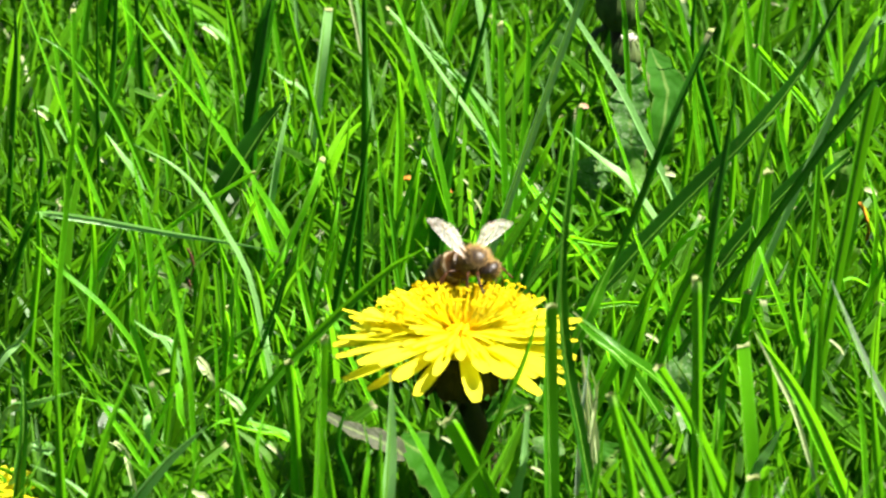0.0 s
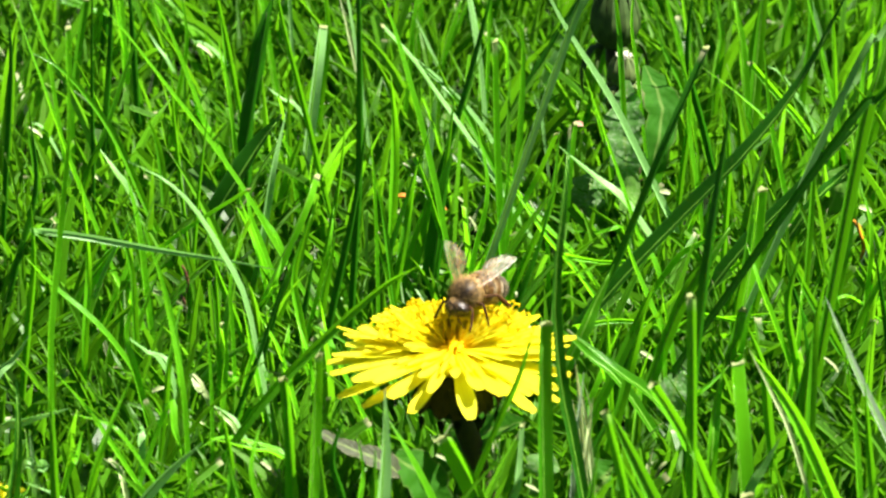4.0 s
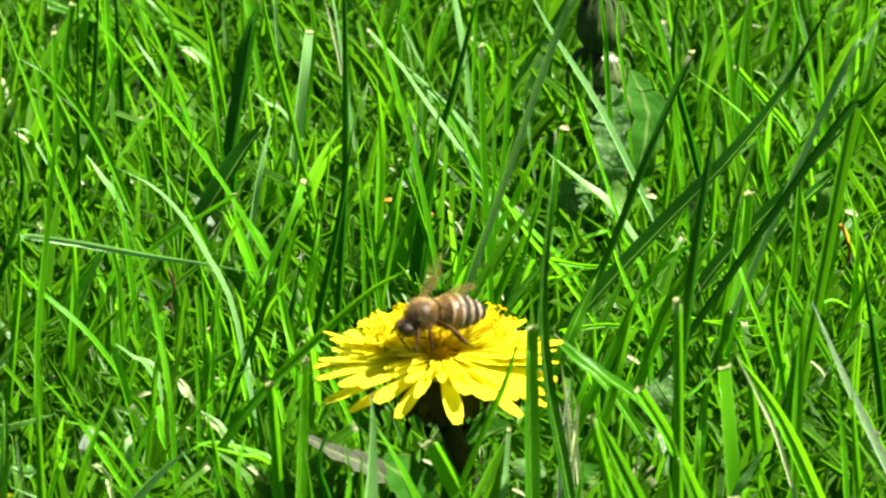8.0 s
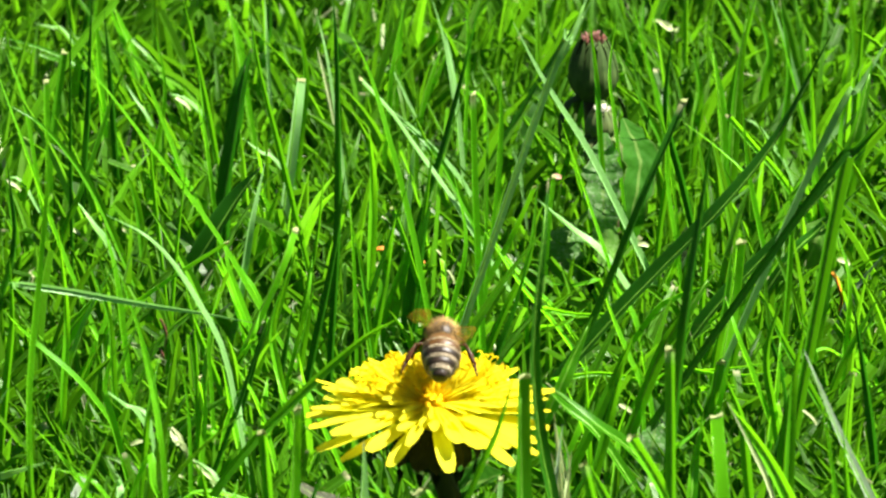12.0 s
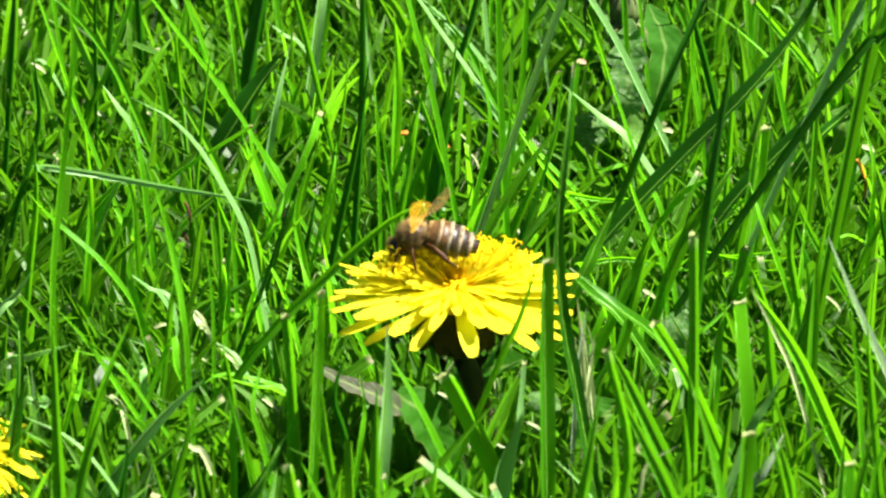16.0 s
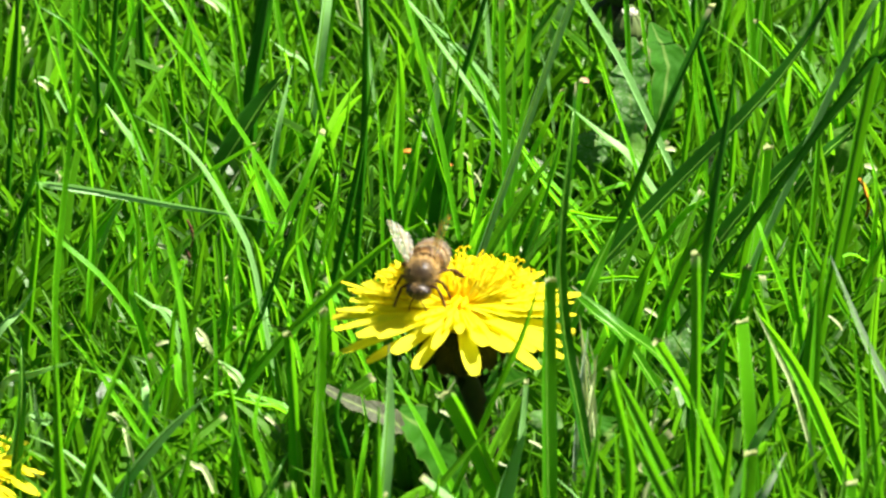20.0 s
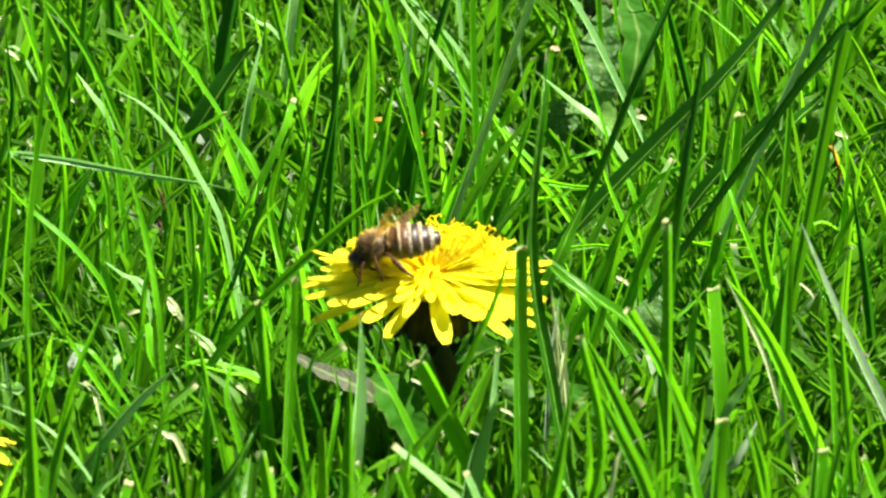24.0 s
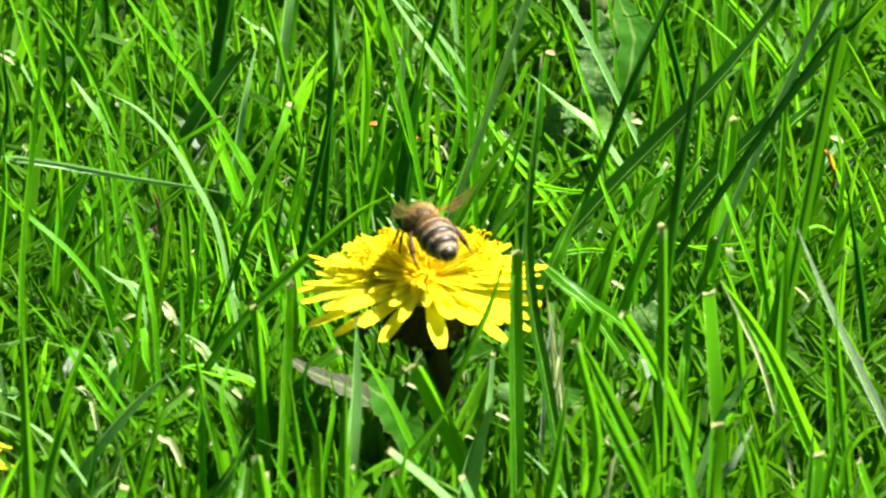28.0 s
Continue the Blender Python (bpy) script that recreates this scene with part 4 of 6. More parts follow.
blade("g", 1.0, 10, False, 29.6, 118.0, -2.0, 27.3, 118.0, 30.6, 26.5, 119.3, 41.9, 25.1, 116.3, 53.7)
blade("l", 1.0, 25, False, 33.3, 120.0, -2.0, 29.8, 120.0, 30.8, 28.6, 118.9, 42.1, 29.9, 117.4, 52.4)
# more blades, from the back of the lawn to its front
blade("g", 1.3, 10, True, -65.2, 164.3, -2.0, -64.3, 163.1, 12.0, -63.4, 164.0, 20.2, -62.1, 164.6, 28.8)
blade("b", 1.3, 30, False, -29.3, 181.5, -2.0, -40.6, 181.7, 12.0, -44.9, 180.7, 15.2)
blade("b", 1.1, 30, False, -17.5, 155.8, -2.0, -26.0, 155.0, 12.0, -29.0, 155.0, 14.2, -32.1, 156.3, 16.5)
blade("b", 1.1, 30, False, -60.8, 143.8, -2.0, -68.1, 144.2, 12.0, -70.7, 144.6, 14.0)
blade("b", 0.9, 30, False, -55.5, 217.7, -2.0, -63.8, 217.3, 12.0, -66.7, 217.6, 13.5, -69.8, 218.3, 14.1)
blade("l", 1.5, 20, False, -49.9, 208.9, -2.0, -53.1, 207.8, 12.0, -55.0, 208.3, 16.9, -56.6, 207.7, 23.0)
blade("l", 1.6, 30, False, -55.1, 176.1, -2.0, -56.1, 176.5, 12.0, -57.0, 175.5, 18.8, -58.1, 175.4, 26.4)
blade("l", 1.1, 20, False, -38.0, 142.8, -2.0, -40.8, 141.8, 12.0, -44.7, 143.0, 23.3, -48.3, 142.7, 33.3, -50.1, 141.3, 37.1)
blade("b", 1.0, 30, False, -42.5, 177.2, -2.0, -48.3, 175.3, 12.0, -50.6, 176.5, 15.3, -52.4, 178.1, 18.1)
blade("b", 1.8, 25, False, -48.5, 116.5, -2.0, -53.1, 115.7, 12.0, -55.5, 115.1, 16.5, -58.2, 117.5, 20.2)
blade("g", 0.9, 10, False, -63.7, 122.8, -2.0, -60.7, 121.3, 12.0, -56.1, 121.1, 24.9, -52.6, 120.9, 35.5)
blade("d", 2.8, -25, False, -34.4, 122.8, -2.0, -34.0, 123.3, 12.0, -33.4, 122.8, 24.0, -31.0, 123.6, 35.8, -29.6, 121.0, 45.2)
blade("l", 1.3, 30, False, -34.5, 142.0, -2.0, -40.1, 141.7, 12.0, -42.4, 142.0, 15.5, -43.5, 142.1, 19.1)
blade("l", 1.1, 30, False, -36.8, 160.3, -2.0, -38.2, 160.0, 12.0, -39.1, 160.0, 17.6, -39.8, 161.1, 22.9)
blade("b", 1.1, 20, False, 0.6, 168.4, -2.0, -2.3, 168.9, 12.0, -4.2, 168.9, 17.6, -7.4, 168.3, 25.6)
blade("b", 1.9, 20, False, 11.7, 176.5, -2.0, 15.3, 174.9, 12.0, 18.6, 175.3, 19.7, 22.4, 174.8, 25.8, 26.8, 175.7, 34.0)
blade("d", 1.1, -20, False, 9.0, 172.4, -2.0, 13.3, 172.6, 12.0, 17.6, 172.1, 20.2, 23.3, 171.8, 27.9)
blade("l", 1.3, 15, True, 17.7, 112.9, -2.0, 18.2, 112.4, 12.0, 18.6, 112.1, 18.9, 19.4, 112.1, 26.7)
blade("l", 0.9, 20, False, 27.7, 128.0, -2.0, 25.8, 127.9, 12.0, 23.6, 126.5, 21.0, 22.2, 126.0, 27.0)
blade("l", 1.9, 30, False, -5.9, 188.1, -2.0, -1.7, 187.3, 12.0, 0.4, 187.2, 16.3, 2.8, 187.6, 21.5)
blade("l", 1.0, 40, False, 9.0, 174.6, -2.0, 8.7, 175.4, 12.0, 8.6, 175.4, 15.3, 7.6, 175.5, 17.1, 5.9, 173.5, 18.4)
blade("b", 0.8, 30, False, 36.1, 120.4, -2.0, 43.1, 120.4, 12.0, 47.6, 121.3, 17.5, 52.2, 119.6, 22.5, 54.2, 120.6, 25.3)
blade("b", 1.3, 10, False, 64.7, 187.4, -2.0, 62.6, 187.7, 12.0, 60.3, 187.1, 20.8, 57.4, 187.8, 30.8)
blade("b", 1.7, 20, False, 58.3, 160.5, -2.0, 64.2, 159.8, 12.0, 68.8, 160.7, 18.6, 72.9, 160.4, 26.7, 76.1, 159.8, 32.3)
blade("l", 0.8, 20, False, 41.3, 130.6, -2.0, 40.2, 130.3, 12.0, 38.6, 128.9, 24.0, 37.0, 129.9, 35.9)
blade("g", 0.9, 10, False, 66.2, 155.2, -2.0, 64.0, 155.1, 12.0, 61.9, 155.4, 19.6, 59.9, 154.5, 26.7)
blade("b", 0.9, 30, False, 64.3, 153.4, -2.0, 59.3, 153.1, 12.0, 56.7, 151.9, 16.5)
blade("b", 0.9, 30, False, 65.1, 169.3, -2.0, 56.1, 169.8, 12.0, 52.8, 169.2, 15.1)
blade("g", 1.1, 10, False, 42.7, 165.8, -2.0, 38.8, 164.4, 12.0, 36.2, 164.4, 17.6, 33.7, 164.7, 22.9)
blade("b", 1.3, 30, False, -39.1, 45.7, -2.0, -45.7, 45.1, 12.0, -48.1, 44.8, 14.3, -50.7, 44.1, 17.2)
blade("l", 1.8, 35, False, -66.5, 78.2, -2.0, -59.8, 77.3, 12.0, -55.4, 78.8, 17.5, -50.9, 78.3, 22.2)
blade("w", 0.9, 30, False, -33.0, 32.1, -2.0, -38.3, 31.6, 12.0, -40.2, 32.3, 14.6, -41.5, 31.7, 16.9)
blade("b", 1.0, 30, False, -26.4, 18.9, -2.0, -32.7, 18.9, 12.0, -34.9, 19.8, 14.5, -36.9, 16.9, 17.3)
blade("l", 1.6, 30, False, -28.0, 87.8, -2.0, -30.8, 87.3, 12.0, -32.7, 88.0, 17.6, -34.4, 88.4, 22.7)
blade("l", 1.2, 30, False, -23.5, 95.1, -2.0, -28.2, 94.6, 12.0, -30.6, 95.3, 16.1, -32.5, 95.6, 20.3)
blade("g", 2.0, 10, False, -31.1, 65.8, -2.0, -28.2, 65.7, 12.0, -25.0, 65.3, 21.2, -21.6, 65.2, 32.2)
blade("l", 1.3, 30, False, -57.8, 73.9, -2.0, -54.4, 73.0, 12.0, -52.1, 73.7, 17.8, -53.0, 72.7, 22.7)
blade("l", 1.4, 30, False, -34.9, 69.3, -2.0, -31.0, 70.2, 12.0, -28.7, 67.5, 16.8, -27.3, 70.0, 20.2)
blade("g", 1.1, 10, False, 62.5, 67.1, -2.0, 60.6, 67.3, 12.0, 59.2, 67.7, 17.8, 57.5, 66.2, 23.8)
blade("d", 1.2, -20, False, 58.9, 56.6, -2.0, 56.2, 57.5, 12.0, 54.4, 54.7, 17.8, 51.8, 57.3, 25.0)
blade("g", 2.2, 0, False, 52.9, 10.7, -2.0, 53.2, 10.9, 12.0, 53.5, 11.2, 21.4, 54.5, 10.2, 32.5)
blade("g", 1.7, 10, False, 37.5, -7.5, -2.0, 38.6, -9.3, 19.9, 39.2, -7.3, 27.2, 40.3, -7.9, 34.8)
blade("w", 0.7, 10, False, 58.3, -23.5, -2.0, 50.8, -23.3, 26.8, 47.1, -22.7, 35.9, 43.5, -23.4, 43.6)
blade("d", 1.5, -20, False, 69.5, 32.7, -2.0, 68.4, 31.5, 12.0, 67.1, 31.8, 22.4, 64.5, 32.4, 38.4)
blade("s", 0.8, 20, False, 61.6, 95.2, -2.0, 67.0, 94.8, 12.0, 69.7, 95.1, 16.1, 72.9, 94.5, 20.4)
blade("g", 1.2, 10, False, 59.4, 57.3, -2.0, 62.7, 56.4, 12.0, 66.1, 56.1, 20.8, 70.5, 57.0, 29.0)
blade("g", 1.6, 15, False, 43.2, 65.9, -2.0, 44.4, 65.4, 12.0, 45.7, 64.0, 21.2, 47.2, 65.5, 33.2)
blade("g", 1.7, 10, True, 41.2, 45.1, -2.0, 42.7, 44.8, 12.0, 43.7, 43.7, 17.3, 44.7, 44.5, 22.0)
blade("d", 1.6, -20, False, 22.4, 31.6, -2.0, 24.9, 31.0, 12.0, 27.9, 31.8, 21.9, 31.0, 31.3, 31.5)
blade("w", 0.7, 0, False, 18.6, -5.5, -2.0, 20.0, -6.9, 19.0, 20.4, -5.5, 23.6, 20.9, -5.6, 28.4)
blade("l", 0.9, 30, False, 24.7, 55.4, -2.0, 32.4, 55.6, 12.0, 37.7, 54.0, 17.8, 41.1, 55.4, 25.4)
blade("l", 0.9, 40, False, 77.6, 69.4, -2.0, 65.0, 70.2, 12.0, 60.5, 67.9, 13.9, 56.9, 67.5, 12.0)
blade("l", 1.2, 30, False, 74.5, 69.4, -2.0, 68.6, 68.7, 12.0, 65.8, 67.5, 15.9, 71.1, 68.2, 19.7)
blade("l", 1.2, 40, False, -10.4, 7.7, -2.0, -25.3, 7.2, 12.0, -30.6, 5.9, 14.6, -37.7, 7.0, 16.3)
blade("b", 1.0, 30, False, -44.2, -20.8, -2.0, -52.4, -21.7, 12.0, -57.7, -20.4, 17.4, -63.9, -21.9, 21.5)
blade("g", 1.8, 10, False, -44.7, -33.5, -2.0, -44.0, -32.8, 4.6, -41.1, -34.2, 17.5, -37.7, -35.1, 31.1)
blade("l", 2.5, 20, True, -49.6, -51.5, -2.0, -47.4, -51.9, 11.0, -45.9, -52.4, 16.4, -44.2, -50.8, 21.8)
blade("w", 1.2, 30, False, -27.6, -41.9, -2.0, -35.0, -42.4, 12.0, -37.7, -42.9, 12.9, -40.7, -41.0, 13.7)
blade("g", 1.2, 10, False, -27.9, -28.2, -2.0, -29.6, -28.4, 12.0, -31.2, -30.1, 20.7, -33.7, -29.5, 29.9)
blade("b", 1.6, 15, False, -26.2, -30.0, 3.0, -27.6, -28.5, 9.4, -29.4, -29.4, 15.1)
blade("l", 1.3, 20, False, -17.0, -29.5, -2.0, -19.1, -29.0, 8.6, -20.9, -30.2, 13.6, -22.7, -30.4, 18.2)
blade("g", 1.7, 0, False, -22.8, -14.0, -4.3, -23.8, -14.1, 14.3, -25.2, -13.6, 34.7)
blade("b", 1.8, 15, True, 12.2, -55.5, -2.0, 8.9, -55.7, 15.2, 7.2, -56.5, 20.6, 5.2, -56.2, 25.6)
blade("b", 2.0, 20, True, 18.9, -65.5, -2.0, 8.0, -65.4, 19.7, 2.1, -65.3, 27.2, -5.3, -65.6, 34.0)
blade("l", 2.5, 40, False, 18.4, -59.5, -2.0, 4.8, -60.1, 17.0, 1.3, -59.0, 19.6, -1.6, -58.6, 21.2)
blade("b", 0.7, 30, False, 26.1, -29.5, -2.0, 21.6, -29.5, 9.5, 18.0, -28.6, 14.6, 13.1, -28.9, 19.7)
blade("b", 2.4, 30, False, 36.7, -19.5, -2.0, 43.1, -18.8, 18.1, 45.7, -19.3, 23.2, 48.4, -19.8, 27.9)
blade("s", 1.8, 20, False, 33.1, -45.5, -2.0, 41.5, -46.5, 19.6, 44.9, -47.3, 25.0, 47.9, -45.2, 29.8)
blade("g", 2.3, 5, True, 41.7, -61.5, -2.0, 41.7, -60.7, 17.3, 41.6, -61.7, 27.2, 41.9, -61.7, 37.0)
blade("l", 2.7, 10, True, 56.3, -59.5, -2.0, 56.1, -58.9, 16.6, 56.0, -60.6, 23.8, 56.2, -60.5, 31.8)
blade("l", 1.8, 15, True, 71.6, -59.5, -2.0, 66.9, -60.5, 17.6, 64.5, -59.6, 23.8, 62.3, -59.9, 30.2)
blade("w", 0.7, 0, False, 24.7, -49.5, -2.0, 26.0, -49.3, 14.4, 27.1, -48.6, 22.6, 28.3, -50.3, 27.3, 32.5, -51.5, 30.5)
blade("w", 1.0, 0, False, 59.7, -59.5, -2.0, 61.0, -59.1, 17.5, 61.4, -60.4, 21.1, 62.1, -59.2, 24.9)
blade("g", 1.2, 0, False, -12.1, -24.0, 0.4, -12.5, -24.0, 9.6, -12.1, -23.1, 19.7)
blade("g", 1.8, 10, False, 7.2, -49.5, -2.0, 10.4, -49.0, 12.5, 12.4, -50.7, 17.9, 14.6, -51.1, 23.5)
blade("l", 1.3, 20, True, -6.2, -57.5, -2.0, -8.3, -57.0, 15.9, -9.4, -57.1, 21.3, -10.5, -59.1, 28.4)
blade("g", 1.8, 0, False, -6.3, -69.5, -2.0, -4.4, -70.5, 21.4, -3.4, -68.5, 28.5, -2.4, -70.7, 37.4)
blade("w", 0.8, 0, False, 21.1, -3.5, -2.0, 19.9, -4.0, 14.1, 19.1, -5.2, 20.6, 17.9, -3.5, 27.0)
blade("g", 2.0, 0, False, -57.6, -39.5, -2.0, -57.7, -38.7, 6.3, -58.2, -39.5, 25.4, -58.7, -41.4, 46.0)
blade("g", 2.1, 0, False, 46.8, -63.5, -2.0, 47.8, -64.3, 18.3, 48.5, -64.2, 28.1, 46.5, -64.5, 37.0)
blade("l", 1.5, 10, False, 38.6, -61.5, -2.0, 36.8, -62.1, 17.3, 35.4, -62.0, 27.1, 36.0, -60.5, 36.9)
blade("g", 1.5, 0, False, 33.0, -55.5, -2.0, 33.3, -56.7, 14.5, 33.7, -55.4, 28.0, 32.9, -55.9, 38.7)
blade("l", 1.3, 10, False, 62.2, -59.5, -2.0, 61.0, -60.9, 16.6, 59.9, -60.0, 28.3, 64.0, -59.4, 40.7)
blade("l", 1.1, 0, False, 22.3, -49.5, -2.0, 22.8, -48.9, 12.6, 23.4, -51.3, 25.2, 22.9, -50.8, 36.0)
blade("d", 1.3, 0, False, -51.0, -43.5, -2.0, -50.1, -44.0, 9.1, -48.5, -44.6, 20.0, -47.6, -42.5, 28.1)
blade("b", 3.3, 15, False, 3.9, -29.5, -2.0, 6.0, -29.2, 13.2, 7.7, -29.0, 20.5, 10.2, -30.7, 27.6)
blade("b", 1.2, 30, False, -73.3, -3.5, -2.0, -65.4, -3.4, 15.7, -63.3, -4.3, 16.3, -61.2, -5.1, 16.7)
blade("l", 1.4, 40, False, -62.1, -1.5, -2.0, -58.5, -0.6, 14.9, -57.4, -2.7, 17.0, -56.5, -1.3, 19.0)
blade("l", 1.5, 40, False, -52.1, 0.5, -2.0, -43.8, 1.5, 23.4, -42.3, -0.8, 20.9, -41.3, -1.0, 18.3)
blade("b", 1.5, 20, False, -47.6, 2.5, -2.0, -47.5, 1.5, 17.0, -47.5, 3.1, 19.0, -47.1, 1.0, 20.9)
blade("g", 1.3, 0, False, -14.7, -55.5, -2.0, -15.9, -55.5, 14.0, -16.9, -54.9, 22.1, -16.3, -56.8, 29.3)
blade("l", 1.6, 30, False, -28.8, 89.4, -2.0, -31.5, 87.8, 12.0, -33.1, 89.5, 16.9, -35.0, 89.1, 21.3)
blade("l", 0.9, 20, False, -37.0, 15.9, -2.0, -37.1, 14.3, 12.0, -37.3, 14.7, 25.1, -38.3, 14.3, 35.8)
blade("g", 0.9, 10, False, -35.1, 38.1, -2.0, -35.8, 37.9, 12.0, -36.6, 37.7, 20.6, -37.6, 37.0, 30.0)
blade("l", 1.1, 40, False, -35.5, 69.1, -2.0, -34.2, 51.0, 7.9, -33.5, 40.4, 12.0, -35.6, 39.6, 10.7, -37.9, 39.3, 9.5)
blade("b", 1.8, 20, False, -28.4, 38.1, -2.0, -29.6, 36.3, 12.0, -30.1, 36.3, 15.3, -30.7, 37.2, 18.8)
blade("w", 0.7, 20, False, -27.4, 18.5, -2.0, -33.2, 18.1, 12.0, -35.2, 18.3, 14.6, -37.5, 18.5, 17.6)
blade("w", 0.7, 20, False, -34.1, 31.8, -2.0, -38.2, 32.8, 12.0, -39.7, 30.1, 14.2, -41.1, 32.6, 16.7)
blade("l", 1.2, 30, False, -38.5, 15.5, -2.0, -42.5, 16.3, 12.0, -44.0, 16.3, 14.5, -45.7, 16.4, 17.1)
blade("l", 0.9, 20, False, -15.8, 84.1, -2.0, -18.4, 84.5, 12.0, -19.4, 84.4, 15.1, -20.8, 82.6, 18.2)
blade("l", 1.8, 35, False, -27.9, 52.2, -2.0, -26.9, 50.4, 12.0, -26.5, 50.2, 14.2, -25.9, 52.1, 16.3)
blade("l", 1.2, 35, False, -35.5, 55.9, -2.0, -31.6, 54.7, 12.0, -30.1, 56.3, 15.1, -28.2, 55.4, 18.6)
blade("l", 0.9, 15, False, 32.7, 30.9, -2.0, 32.5, 29.3, 12.0, 32.1, 30.8, 23.5, 30.6, 30.3, 31.7)
blade("l", 1.4, 25, False, 35.9, 81.7, -2.0, 32.7, 81.0, 12.0, 30.9, 82.0, 16.6, 28.5, 81.3, 21.2)
blade("l", 1.6, 30, False, 34.7, 99.6, -2.0, 37.4, 99.7, 12.0, 38.9, 98.9, 16.7, 41.0, 99.2, 21.8)
blade("g", 2.0, 10, True, 46.5, 66.8, -2.0, 46.9, 67.5, 12.0, 47.5, 67.6, 23.1, 48.3, 66.6, 33.5)
blade("g", 1.1, 10, False, 39.2, 81.0, -2.0, 45.7, 79.9, 12.0, 50.6, 80.1, 18.3, 56.0, 81.2, 26.1)
blade("g", 1.2, 10, False, 45.8, 67.5, -2.0, 47.4, 66.7, 12.0, 48.8, 66.3, 19.0, 50.5, 65.9, 27.8)
blade("l", 1.8, 30, False, 51.2, 43.1, -2.0, 52.4, 42.7, 12.0, 53.2, 41.9, 18.5, 54.1, 43.4, 28.2)
blade("w", 0.7, 0, False, 28.1, 2.5, -2.0, 29.3, 1.8, 12.0, 29.7, 2.1, 14.5, 30.2, 1.8, 17.0)
blade("l", 0.8, 45, False, 44.9, 87.4, -2.0, 43.2, 68.3, 7.9, 42.3, 57.8, 12.0, 48.1, 58.1, 12.4, 54.8, 57.3, 13.3)
blade("l", 0.8, 45, False, 44.6, 94.4, -2.0, 42.9, 75.7, 7.9, 42.1, 65.0, 12.0, 47.4, 64.0, 12.9, 54.7, 65.6, 13.4)
blade("l", 0.9, 30, False, 34.0, 81.7, -2.0, 40.2, 80.8, 12.0, 42.5, 80.0, 15.1, 45.9, 81.0, 18.2)
blade("l", 0.9, 40, False, 39.5, 65.0, -2.0, 38.0, 45.2, 7.9, 37.3, 34.0, 12.0, 39.9, 34.2, 13.9, 42.8, 36.6, 16.0)
blade("d", 3.2, -20, False, -4.3, 86.5, -2.0, -3.2, 85.7, 12.0, -2.0, 86.4, 22.0, -0.3, 84.8, 32.8)
blade("b", 1.9, 15, False, -6.0, 131.1, -2.0, -4.9, 131.6, 12.0, -4.0, 131.5, 19.7, -3.1, 129.2, 26.2)
blade("b", 0.9, 30, False, 11.5, 129.5, -2.0, 5.8, 129.0, 12.0, 1.0, 129.4, 19.2, -3.3, 130.4, 25.8)
blade("l", 1.3, 30, False, 28.3, 88.9, -2.0, 20.3, 87.7, 12.0, 15.5, 87.9, 17.1, 11.4, 89.5, 21.7, 8.7, 87.9, 27.2)
blade("l", 1.1, 20, False, 15.3, 87.5, -2.0, 14.8, 88.3, 12.0, 14.5, 87.8, 16.7, 14.0, 86.1, 21.1)
blade("b", 0.8, 20, False, 16.4, 146.3, -2.0, 14.7, 145.2, 12.0, 14.0, 145.7, 15.8, 13.0, 144.7, 19.9)
blade("g", 2.5, 10, False, -8.9, 85.8, -2.0, -7.0, 86.3, 12.0, -5.2, 84.7, 20.3, -3.4, 84.7, 26.6)
blade("g", 1.3, 10, False, -9.4, 88.2, -2.0, -8.3, 87.0, 12.0, -7.4, 88.9, 19.3, -6.6, 88.3, 25.7)
blade("g", 1.2, 10, False, -22.4, 68.0, -2.0, -21.0, 67.9, 12.0, -20.1, 67.5, 17.8, -18.7, 67.4, 25.5)
blade("d", 1.2, -15, False, -26.1, 56.3, -2.0, -24.4, 55.0, 12.0, -23.0, 56.3, 18.7, -21.9, 55.3, 26.4)
blade("g", 1.1, 10, False, -67.2, 117.8, -2.0, -68.1, 117.1, 12.0, -68.8, 116.1, 18.0, -69.9, 116.3, 25.9)
blade("l", 1.1, 20, False, -52.3, 164.3, -2.0, -53.5, 165.0, 12.0, -54.4, 162.8, 18.1, -55.2, 164.4, 24.2)
blade("g", 1.3, 10, False, -46.9, 117.8, -2.0, -47.7, 118.6, 12.0, -48.6, 118.7, 20.0, -50.2, 116.6, 25.9)
blade("l", 1.3, 20, False, -25.3, 127.9, -2.0, -26.8, 127.4, 12.0, -27.5, 127.1, 16.0, -29.2, 126.2, 19.5)
blade("d", 2.1, -15, False, -61.0, 202.4, -2.0, -60.2, 201.6, 12.0, -59.6, 203.0, 18.2, -59.0, 201.9, 25.5)
blade("d", 2.3, -15, False, -30.0, 208.1, -2.0, -29.0, 208.3, 12.0, -28.4, 206.2, 17.2, -28.0, 207.2, 23.5)
blade("g", 1.3, 10, False, 43.7, 172.5, -2.0, 44.5, 171.9, 12.0, 45.2, 171.3, 19.2, 43.9, 172.1, 26.3)
blade("g", 1.5, 10, False, 67.6, 146.1, -2.0, 69.7, 145.2, 12.0, 71.5, 145.3, 19.1, 74.6, 144.6, 26.1)
blade("l", 1.2, 20, False, 69.2, 194.3, -2.0, 70.4, 194.6, 12.0, 71.3, 192.4, 18.2, 72.6, 192.7, 25.5)
blade("g", 1.6, 10, False, 55.6, 194.3, -2.0, 56.8, 192.5, 12.0, 57.7, 192.6, 18.2, 56.1, 193.7, 24.4)
blade("d", 1.9, -15, False, 33.1, 146.0, -2.0, 34.3, 145.4, 12.0, 35.2, 144.8, 18.1, 36.1, 145.7, 25.6)
